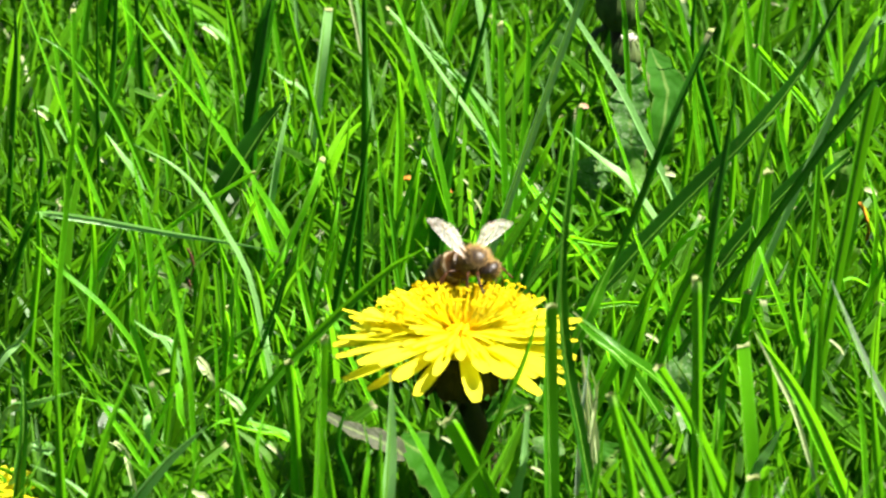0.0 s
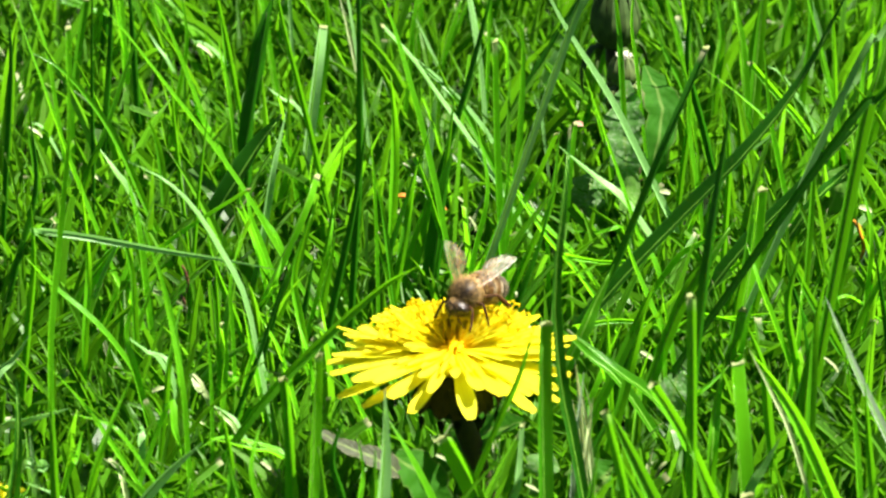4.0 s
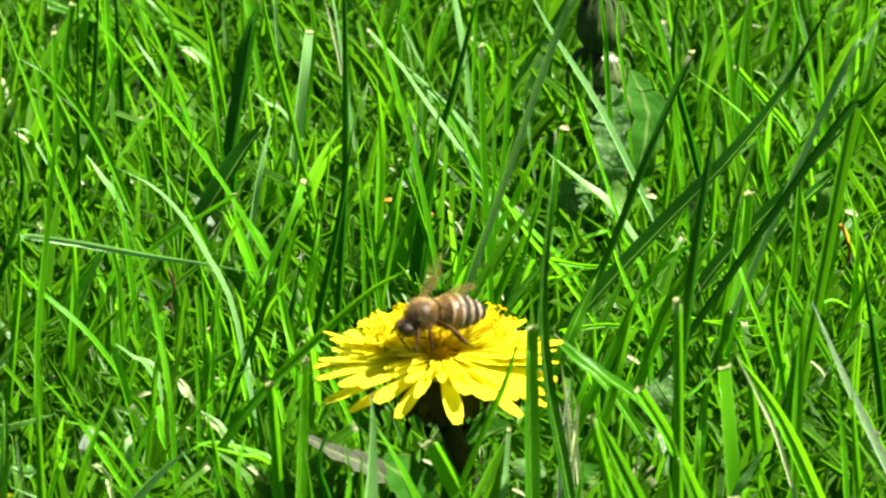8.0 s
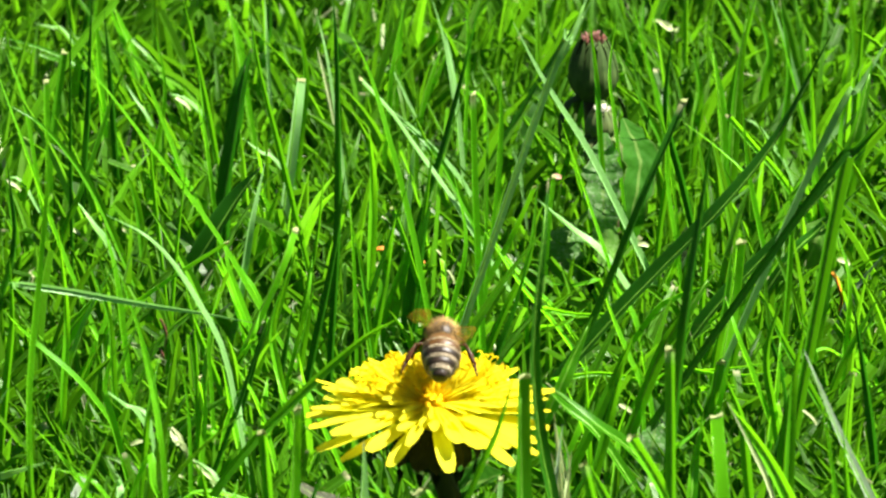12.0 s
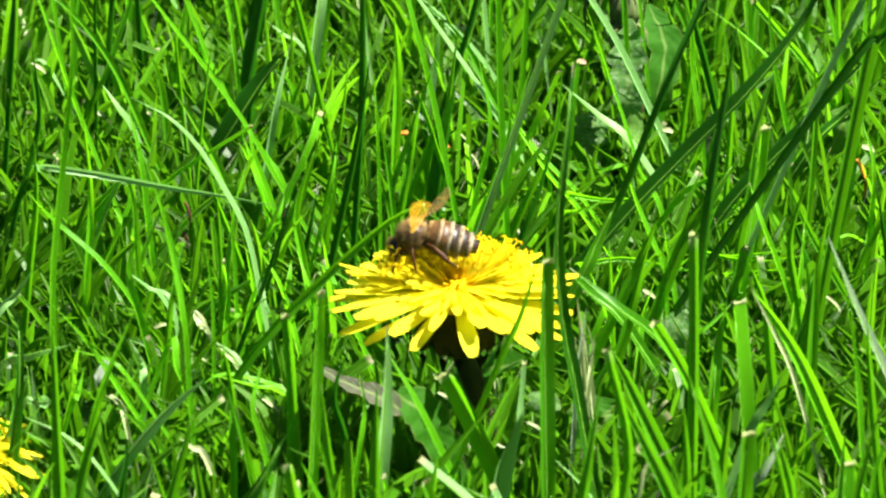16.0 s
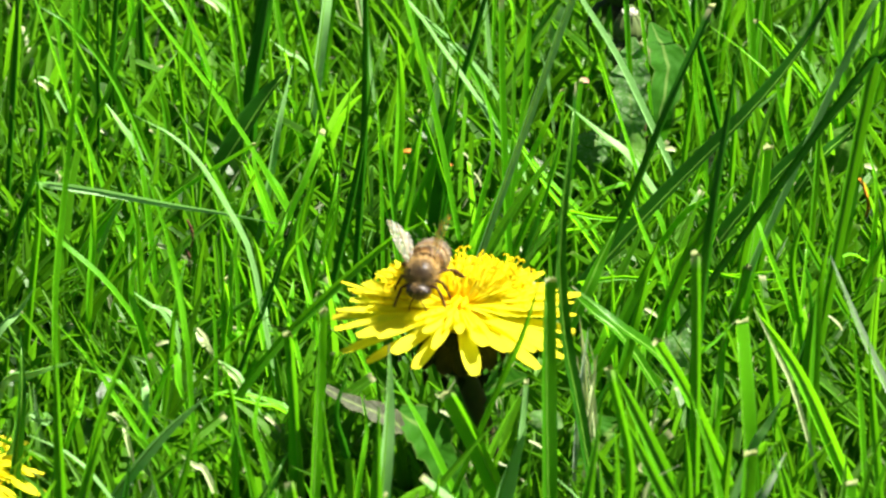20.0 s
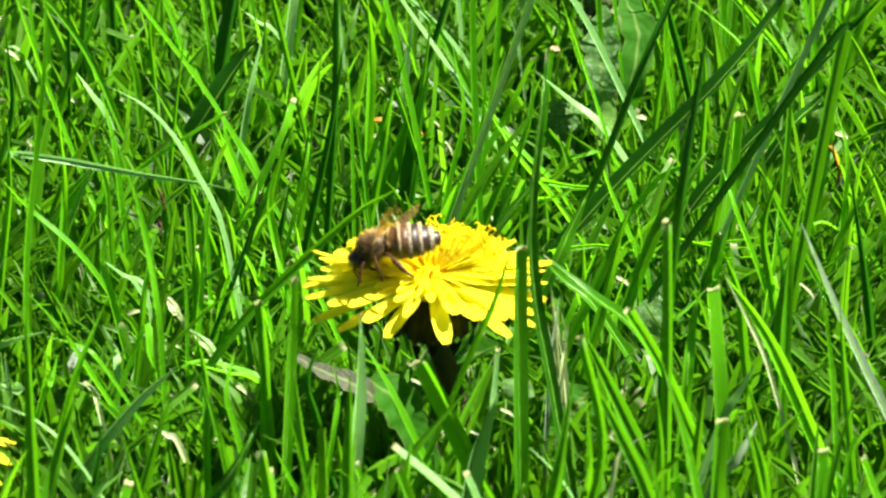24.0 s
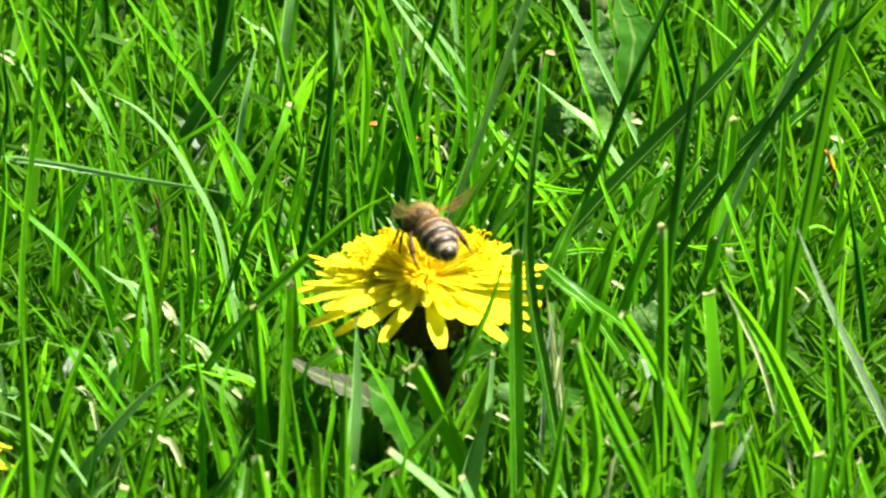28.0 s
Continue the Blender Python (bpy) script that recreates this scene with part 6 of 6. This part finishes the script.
def scrap(place, size, material, name, label, turn=(0, 0, 0)):
    """A small curled flake of dry plant matter; place in mm, size in mm (length, width)."""
    l, w = size[0] * MM, size[1] * MM
    v, f, _ = strip([(-l / 2, 0, 0), (-l * 0.2, 0, l * 0.07), (l * 0.2, 0, l * 0.09), (l / 2, 0, -l * 0.02)], w, (0, 0, 1), 0.35, 8, lambda s: 0.35 + 0.65 * math.sin(math.pi * (0.12 + 0.8 * s)))
    top = [(a + Vector((0, 0, 0.00022))) for a in v]
    n = len(v)
    faces = f + [tuple(i + n for i in reversed(q)) for q in f]
    ob = new(name, mesh_from(name, list(v) + top, faces, material))
    ob.matrix_basis = pose(place[0] * MM, place[1] * MM, place[2] * MM, *turn)
    return tagged(ob, label, "plant scrap", "dry scraps in the grass")


scrap((-8.4, 111.0, 14.2), (2.0, 0.9), ORANGE, "dry_scrap", "small orange dry scrap in the grass", (30, 0, 10))
scrap((-1.9, 106.0, 14.0), (1.7, 0.7), ORANGE, "dry_scrap", "small orange dry scrap in the grass", (30, 0, -10))
scrap((63.2, 60.0, 27.5), (6.4, 1.9), ORANGE, "dry_scrap", "long orange dry leaf scrap standing up", (10, 78, 0))
scrap((-41.2, 18.0, 37.6), (4.6, 1.0), RUSSET, "dry_scrap", "reddish-brown dry strip standing up", (0, 82, 0))
scrap((-41.5, 18.0, 33.9), (2.4, 0.9), RUSSET, "dry_scrap", "reddish-brown dry strip standing up", (0, 76, 0))
scrap((20.1, 113.0, 26.1), (1.7, 1.0), PINK, "dry_scrap", "small pinkish scrap in the grass", (40, 10, 20))
scrap((29.9, 38.0, 16.7), (2.4, 0.7), CHIP, "dry_scrap", "pale bleached plant scrap between blades", (40, 35, 0))
scrap((65.3, 77.0, 25.7), (2.1, 1.0), CHIP, "dry_scrap", "whitish petal-like scrap in grass", (40, 20, 0))
scrap((53.3, 44.0, 16.1), (2.5, 0.4), CHIP, "dry_scrap", "pale bleached plant scrap between blades", (40, 60, 0))
scrap((58.5, 38.0, 15.3), (3.3, 0.5), CHIP, "dry_scrap", "pale bleached plant scrap between blades", (40, 48, 0))
scrap((-1.9, -24.0, 26.3), (1.7, 0.5), CHIP, "dry_scrap", "pale bleached plant scrap between blades", (40, 30, 0))
scrap((11.6, -20.0, 19.7), (2.2, 0.5), CHIP, "dry_scrap", "pale bleached plant scrap between blades", (40, 30, 0))
scrap((-51.2, 4.0, 12.2), (4.1, 0.9), CHIP, "dry_scrap", "curled whitish dry scrap on soil", (40, 55, 0))
scrap((-50.1, 0.0, 10.4), (2.2, 0.7), CHIP, "dry_scrap", "curled whitish dry scrap on soil", (40, 80, 0))
scrap((-27.9, -2.0, 14.8), (3.4, 0.6), CHIP, "dry_scrap", "pale bleached plant scrap between blades", (40, 45, 0))
scrap((-45.7, 33.0, 13.0), (2.0, 0.7), CHIP, "dry_scrap", "pale bleached plant scrap between blades", (40, -20, 0))
scrap((-38.4, 20.0, 12.4), (2.5, 0.5), CHIP, "dry_scrap", "pale bleached plant scrap between blades", (40, 50, 0))
scrap((-39.5, 30.0, 15.7), (3.0, 0.6), CHIP, "dry_scrap", "pale bleached plant scrap between blades", (40, 55, 0))
scrap((-58.5, 116.0, 15.4), (1.8, 0.7), CHIP, "dry_scrap", "pale bleached plant scrap between blades", (40, 30, 0))
scrap((-69.7, 137.0, 15.2), (3.0, 0.7), CHIP, "dry_scrap", "pale bleached plant scrap between blades", (30, 35, 0))
scrap((-42.2, 163.0, 19.9), (3.3, 0.8), CHIP, "dry_scrap", "pale bleached plant scrap between blades", (30, 40, 0))
scrap((31.3, -4.0, 15.8), (3.0, 0.5), CHIP, "dry_scrap", "pale bleached plant scrap between blades", (40, -60, 0))
scrap((7.8, -14.0, 29.3), (2.2, 0.6), CHIP, "dry_scrap", "pale bleached plant scrap between blades", (40, -60, 0))
scrap((34.1, 103.0, 18.2), (1.7, 0.9), CHIP, "dry_scrap", "pale bleached plant scrap between blades", (40, 10, 0))
scrap((1.4, 108.0, 14.2), (3.0, 0.4), CHIP, "dry_scrap", "pale bleached plant scrap between blades", (40, 55, 0))
scrap((2.9, 100.0, 13.9), (2.7, 0.4), CHIP, "dry_scrap", "pale bleached plant scrap between blades", (40, 65, 0))
scrap((-8.6, 108.0, 12.7), (1.5, 0.8), CHIP, "dry_scrap", "pale bleached plant scrap between blades", (40, 0, 0))
scrap((4.5, -22.0, 16.7), (3.8, 0.5), ORANGE, "dry_scrap", "thin orange-brown dry stalk", (10, 80, 0))

# ---- the bee: head along +x, up +z, origin in the middle of the thorax ----


def ball(r, m, sides=16, rings=10):
    prof = [(-r * math.cos(math.pi * (i + 0.15) / (rings + 0.3)), r * math.sin(math.pi * (i + 0.15) / (rings + 0.3))) for i in range(rings + 1)]
    return moved(lathe(prof, sides), m)


def scale_m(x, y, z):
    return Matrix.Diagonal((x, y, z, 1))


def fur(count, seed, surface, length, thick):
    """Short hairs standing off a surface given by a function of two angles."""
    rng = random.Random(seed)
    pieces = []
    for _ in range(count):
        p, nrm = surface(rng)
        tip = p + (nrm + Vector((rng.uniform(-0.4, 0.4), rng.uniform(-0.4, 0.4), rng.uniform(-0.4, 0.4)))).normalized() * length * rng.uniform(0.6, 1.2)
        side = nrm.cross(Vector((rng.uniform(-1, 1), rng.uniform(-1, 1), rng.uniform(-1, 1)))).normalized() * thick
        other = nrm.cross(side).normalized() * thick
        base = p - nrm * 0.0001
        pieces.append(([base + side, base - side * 0.5 + other, base - side * 0.5 - other, tip], [(0, 1, 3), (1, 2, 3), (2, 0, 3)], [(0, 0)] * 4))
    return joined(pieces)


def ellipsoid(cx, cy, cz, rx, ry, rz):
    def surface(rng):
        a, z = rng.uniform(0, 2 * math.pi), rng.uniform(-0.85, 1)
        r = math.sqrt(1 - z * z)
        d = Vector((r * math.cos(a), r * math.sin(a), z))
        return Vector((cx + d.x * rx, cy + d.y * ry, cz + d.z * rz)), Vector((d.x / rx, d.y / ry, d.z / rz)).normalized()
    return surface


def wing_mesh(length, width, name):
    """A membrane along -x from its root, trailing edge at -y."""
    n = 10
    verts, faces, uvs = [], [], []
    for i in range(n + 1):
        s = i / n
        lead = 0.10 * width * math.sin(math.pi * s)
        w = width * (0.16 + 0.84 * math.sin(math.pi * min(1.0, 0.06 + 0.70 * s)) ** 1.7)
        if s > 0.8:
            w *= math.sqrt(max(0.02, 1 - ((s - 0.8) / 0.2) ** 2 * 0.93))
        for j in range(5):
            u = j / 4
            verts.append(Vector((-length * s, lead + 0.06 * width - w * u, 0.035 * length * math.sin(math.pi * s) * (1 - u) + 0.00004 * (j % 2))))
            uvs.append((u, s))
        if i:
            k = (i - 1) * 5
            faces += [(k + j, k + j + 1, k + j + 6, k + j + 5) for j in range(4)]
    return mesh_from(name, verts, faces, WING, uvs)


def honey_bee():
    bee = new("bee")
    bee.scale = (1.06, 1.06, 1.06)
    tagged(bee, "furry brown honey bee with a banded abdomen, foraging on the dandelion", "bee")
    # thorax
    thorax = part("thorax", mesh_from("thorax", *ball(0.0021, scale_m(1.05, 1.0, 0.98))[:2], BEE_DARK), bee)
    part("thorax_fur", mesh_from("thorax_fur", *fur(2600, 1, ellipsoid(0, 0, 0, 0.00215, 0.00205, 0.0020), 0.00092, 0.000024)[:2], BEE_FUZZ), thorax, "dense golden-brown fur")
    # head
    head_m = pose(0.0024, 0, -0.0012, 0, 50, 0)
    head_part = part("head", mesh_from("head", *ball(0.00172, scale_m(0.72, 1.08, 1.0))[:2], BEE_DARK), bee, "", head_m)
    for s in (-1, 1):
        part("eye", mesh_from("eye", *ball(0.00085, Matrix.Translation((0.0001, s * 0.00125, 0.0001)) @ scale_m(0.72, 0.62, 1.35))[:2], BEE_EYE), head_part, "glossy black compound eye")
        feeler = tube([(0.0009, s * 0.0004, 0.0002), (0.0017, s * 0.0008, 0.0005), (0.0022, s * 0.0011, -0.0002), (0.0028, s * 0.0013, -0.0011)], [0.00011, 0.00009, 0.0001, 0.00008], 6, 9)
        part("antenna", mesh_from("antenna", *feeler[:2], BEE_LEG), head_part)
    part("tongue", mesh_from("tongue", *tube([(0.0006, 0, -0.0012), (0.0009, 0, -0.0022), (0.0006, 0, -0.0034)], [0.00028, 0.0002, 0.0001], 6, 6)[:2], BEE_LEG), head_part)
    part("face_fur", mesh_from("face_fur", *fur(520, 2, ellipsoid(0, 0, 0.0002, 0.00118, 0.0012, 0.0016), 0.00055, 0.00004)[:2], BEE_FUZZ), head_part)
    # abdomen: five overlapping rings along -x, drooping
    droop = pose(-0.0017, 0, -0.0001, 0, -14, 0)
    abdomen = part("abdomen", mesh_from("abdomen", *lathe([(-0.0066, 0.0002), (-0.0058, 0.0009), (-0.0044, 0.0020), (-0.0022, 0.0023), (-0.0008, 0.0016), (0.0, 0.0006)], 18, 0.9)[:2], BEE_DARK), bee, "dark brown abdomen with pale hair bands", droop)
    radius = [0.0020, 0.00264, 0.00272, 0.00240, 0.00172]
    start = -0.0004
    for k in range(5):
        r0, r1 = radius[k], radius[min(k + 1, 4)] * (1.0 if k < 4 else 0.30)
        l = 0.00146 if k < 4 else 0.0016
        x = start
        shell = lathe([(x - l * 1.05, r1 * 0.96), (x - l * 0.98, (r0 + r1) * 0.51), (x - l * 0.5, r0 * 0.53 + r1 * 0.485), (x - l * 0.12, r0 * 1.0), (x, r0 * 0.93)], 24, 0.9)
        part("ring", mesh_from("ring", *shell[:2], BEE_AMBER if k < 2 else BEE_DARK), abdomen)
        rb = r0 * 1.012
        wide = 0.22 + 0.05 * k
        band = lathe([(x - l * (wide + 0.08), (r0 * 0.82 + r1 * 0.20) * 1.0), (x - l * wide, (r0 * 0.86 + r1 * 0.16) * 1.012), (x - l * 0.08, rb), (x + 0.00002, r0 * 0.97)], 24, 0.9)
        if k > 0:
            part("hair_band", mesh_from("hair_band", *band[:2], BEE_BAND), abdomen, "pale buff hair band")

        def fringe(rng, x=x, l=l, r0=r0):
            a = rng.uniform(0, 2 * math.pi)
            return Vector((x - l * rng.uniform(0.0, 0.22), r0 * math.cos(a), r0 * 0.9 * math.sin(a))), Vector((-0.9, math.cos(a) * 0.6, math.sin(a) * 0.6)).normalized()
        part("fringe", mesh_from("fringe", *fur(420, 20 + k, fringe, 0.00042, 0.000035)[:2], BEE_BAND if k > 1 else BEE_FUZZ), abdomen)
        start -= l
    part("belly_fur", mesh_from("belly_fur", *fur(900, 9, ellipsoid(-0.0027, 0, -0.0001, 0.0031, 0.0026, 0.00235), 0.0004, 0.00003)[:2], BEE_FUZZ), abdomen, "short golden hairs")
    # wings
    wings = []
    for _ in (1, -1):
        fore = part("forewing", wing_mesh(0.0078, 0.0023, "forewing"), bee)
        part("hindwing", wing_mesh(0.0054, 0.0015, "hindwing"), fore, "", pose(-0.0006, -0.0008, -0.0002, 0, 0, 5))
        wings.append(fore)
    # legs: thigh, shin with pollen brush, foot
    legs = []
    for s in (1, -1):
        for x, fwd, reach in ((0.0012, 0.85, 0.0025), (0.0001, 0.1, 0.0031), (-0.0011, -0.8, 0.0040)):
            knee = Vector((fwd * reach * 0.45, s * reach * 0.62, 0.0002))
            ankle = knee + Vector((fwd * reach * 0.45, s * reach * 0.25, -reach * 0.62))
            toe = ankle + Vector((fwd * reach * 0.35, s * 0.0003, -reach * 0.34))
            leg = part("leg", mesh_from("leg", *tube([(0, 0, 0), knee * 0.5 + Vector((0, 0, 0.0001)), knee], [0.00020, 0.00024, 0.00017], 7, 6)[:2], BEE_LEG), bee, "", pose(x, s * 0.0011, -0.0012))
            wide = 0.00042 if fwd < -0.5 else 0.00022
            part("shin", mesh_from("shin", *tube([knee, (knee + ankle) / 2, ankle], [0.00017, wide, wide * 0.8], 7, 6)[:2], BEE_LEG), leg)
            part("foot", mesh_from("foot", *tube([ankle, (ankle + toe) / 2, toe], [wide * 0.7, 0.00018, 0.00009], 6, 5)[:2], BEE_LEG), leg)
            legs.append((leg, Vector((x, s * 0.0011, -0.0012)), s))
    return bee, wings, legs, head_part, abdomen


bee, bee_wings, bee_legs, bee_head, bee_abdomen = honey_bee()


# ---- what moves ----
# seconds, place in mm, pitch and heading in degrees, degrees by which the abdomen hangs
FORAGE = [
    (0.0, 2.36, 6.25, 42.65, -6, -32, 32),
    (0.5, 3.79, 6.25, 41.66, -6, -28, 28),
    (1.0, 5.17, 6.25, 41.55, -6, -16, 24),
    (1.5, 4.76, 6.25, 41.46, -6, -36, 28),
    (2.0, 3.28, 6.25, 42.09, -10, -60, 32),
    (2.5, 2.26, 0.75, 42.53, -2, -92, 28),
    (3.0, 2.36, 0.75, 42.49, -2, -108, 28),
    (3.5, 2.36, 1.75, 42.48, 6, -124, 28),
    (5.5, -0.83, -3.75, 42.36, 10, -120, 16),
    (6.0, 0.21, -4.75, 42.20, 10, -100, 12),
    (6.5, -0.95, -5.50, 41.92, 6, -112, 4),
    (7.0, -0.90, -5.25, 42.05, 10, -128, 4),
    (7.5, -2.51, -5.50, 41.78, 10, -148, 20),
    (8.0, -2.74, -4.75, 42.04, 10, -156, 20),
    (8.5, -2.58, -3.50, 42.25, 14, -176, 20),
    (9.0, -2.53, -2.25, 42.35, 18, -188, 36),
    (9.5, -2.89, -0.75, 42.49, 22, -196, 48),
    (10.0, -2.65, -1.25, 42.40, 18, -200, 44),
    (10.5, -2.22, -2.75, 44.17, 6, -216, 36),
    (11.0, 2.18, 3.00, 44.13, -2, -260, 40),
    (11.5, 2.01, 1.00, 44.29, 6, -256, 32),
    (12.0, 1.49, 0.75, 44.39, 6, -272, 28),
    (12.5, 2.29, 0.00, 44.26, -2, -276, 32),
    (13.0, 3.02, 0.25, 44.28, -2, -268, 40),
    (13.5, -0.39, -3.00, 44.19, 22, -224, 68),
    (15.5, -4.93, -1.25, 42.08, 22, -188, 36),
    (16.0, -6.55, 0.75, 41.73, 18, -184, 32),
    (16.5, -6.99, 0.25, 41.58, 18, -184, 28),
    (17.0, -7.76, -1.50, 41.27, 22, -168, 28),
    (17.5, -7.85, -3.00, 40.97, 22, -152, 24),
    (18.0, -8.70, -4.00, 40.48, 18, -160, 16),
    (18.5, -5.70, -2.75, 41.82, 10, -132, 24),
    (19.0, -6.34, -1.75, 41.68, 14, -124, 32),
    (19.5, -6.39, -3.25, 41.53, 14, -120, 28),
    (20.0, -5.46, -5.50, 41.19, 22, -104, 24),
    (20.5, -6.94, -5.50, 40.84, 18, -104, 20),
    (21.0, -7.22, -6.75, 40.39, 22, -100, 20),
    (21.5, -7.91, -7.75, 39.68, 22, -112, 12),
    (23.5, -7.41, -6.25, 40.43, 22, -168, 16),
    (24.0, -8.42, -5.25, 40.34, 22, -180, 16),
    (24.5, -8.23, -2.75, 40.89, 18, -188, 32),
    (25.0, -4.22, -3.50, 43.77, -26, -232, 12),
    (25.5, -3.29, -5.00, 43.66, -10, -248, 20),
    (26.0, -0.63, -4.50, 43.94, -6, -284, 32),
    (26.5, -0.16, -5.25, 43.90, -2, -284, 36),
    (27.0, -0.45, -1.50, 44.39, -2, -284, 40),
    (27.5, -0.83, 1.75, 44.33, -6, -280, 40),
    (28.0, -0.49, -2.75, 44.28, 14, -244, 32),
]
# seconds, then spread from the back line, lift and twist in degrees of the left and of the right wing
WINGBEAT = [
    (0.0, 99, 12, -44, 6, 45, -20),
    (0.5, 90, 18, -36, 3, 45, -20),
    (1.0, 93, 12, -36, 0, 54, -28),
    (1.5, 63, 3, -36, 0, 60, -20),
    (2.0, 57, 3, -44, 3, 42, -4),
    (2.5, 30, 21, -36, 33, 39, -4),
    (3.0, 15, 18, -36, 48, 36, -4),
    (3.5, 12, 9, -36, 51, 21, 12),
    (5.5, 33, 30, -4, 15, 45, -36),
    (6.0, 45, 42, 4, 51, 45, 20),
    (6.5, 39, 42, 4, 27, 48, 44),
    (7.0, 33, 33, -4, 21, 33, 68),
    (7.5, 21, 27, -12, 15, 51, 92),
    (8.0, 24, 21, -20, 15, 48, 100),
    (8.5, 24, 39, -44, 51, 18, 84),
    (9.0, 27, 36, -68, 24, 18, 20),
    (9.5, 87, 30, -52, 24, 3, 20),
    (10.0, 69, 30, -28, 27, 15, 20),
    (10.5, 78, 27, -52, 93, 9, 20),
    (11.0, 42, 30, -68, 21, 30, 68),
    (11.5, 36, 30, -52, 15, 18, 76),
    (12.0, 24, 27, -60, 24, 15, 68),
    (12.5, 27, 36, -68, 21, 21, 60),
    (13.0, 18, 30, -60, 27, 27, 76),
    (13.5, 57, 18, -44, 45, 9, 36),
    (15.5, 33, 30, -76, 45, 12, 20),
    (16.0, 39, 39, -92, 45, 15, 12),
    (16.5, 30, 30, -60, 45, 15, 12),
    (17.0, 33, 30, -44, 57, -3, 36),
    (17.5, 24, 30, -20, 42, -6, 36),
    (18.0, 15, 36, -20, 48, 6, 12),
    (18.5, 6, 24, 4, 33, 9, 4),
    (19.0, 3, 18, 12, 45, 12, 20),
    (19.5, 0, 21, 12, 33, 15, 36),
    (20.0, 12, 36, 28, 36, 18, 28),
    (20.5, 27, 33, 20, 24, 15, 36),
    (21.0, 15, 27, 28, 21, 18, 36),
    (21.5, 15, 36, 20, 12, 30, 60),
    (23.5, 18, 33, -28, 12, 24, 12),
    (24.0, 21, 33, -44, 12, 9, 20),
    (24.5, 39, 24, -76, 18, 12, 20),
    (25.0, 72, 45, -68, 0, 57, 68),
    (25.5, 75, 39, -76, 12, 45, 84),
    (26.0, 18, 36, -76, 36, 36, 84),
    (26.5, 24, 39, -68, 42, 21, 68),
    (27.0, 27, 33, -76, 33, 30, 76),
    (27.5, 18, 18, -92, 33, 3, 44),
    (28.0, 45, 9, -84, 36, 27, 52),
]


def wing_pose(s, spread, lift, twist):
    """Root on the thorax; s is +1 on the left side."""
    root = Matrix.Translation((-0.0004, s * 0.0019, 0.0011))
    turn = Matrix.Rotation(radians(-s * spread), 4, "Z") @ Matrix.Rotation(radians(lift), 4, "Y") @ Matrix.Rotation(radians(s * twist), 4, "X")
    return root @ turn @ (Matrix.Rotation(math.pi, 4, "X") if s < 0 else Matrix.Identity(4))


def motions():
    walk(bee, [(t, pose(x * MM, y * MM, z * MM, 0, pitch, heading)) for t, x, y, z, pitch, heading, sag in FORAGE])
    for s, wing in zip((1, -1), bee_wings):
        walk(wing, [(t, wing_pose(s, *(left if s > 0 else right))) for t, *both in WINGBEAT for left, right in [(both[:3], both[3:])]])
    for k, (leg, at, s) in enumerate(bee_legs):
        walk(leg, [(i * 0.5, Matrix.Translation(at) @ Matrix.Rotation(radians(9 * math.sin(i * 2.1 + k * 1.9)), 4, "Z") @ Matrix.Rotation(radians(6 * math.sin(i * 1.3 + k)), 4, "X")) for i in range(57)])
    walk(bee_abdomen, [(t, pose(-0.0017, 0, -0.0001, 0, -sag, 0)) for t, x, y, z, pitch, heading, sag in FORAGE])
    walk(bee_head, [(i * 0.5, pose(0.0024, 0, -0.0012, 0, 50 + 7 * math.sin(i * 1.7), 6 * math.sin(i * 1.1))) for i in range(57)])


motions()
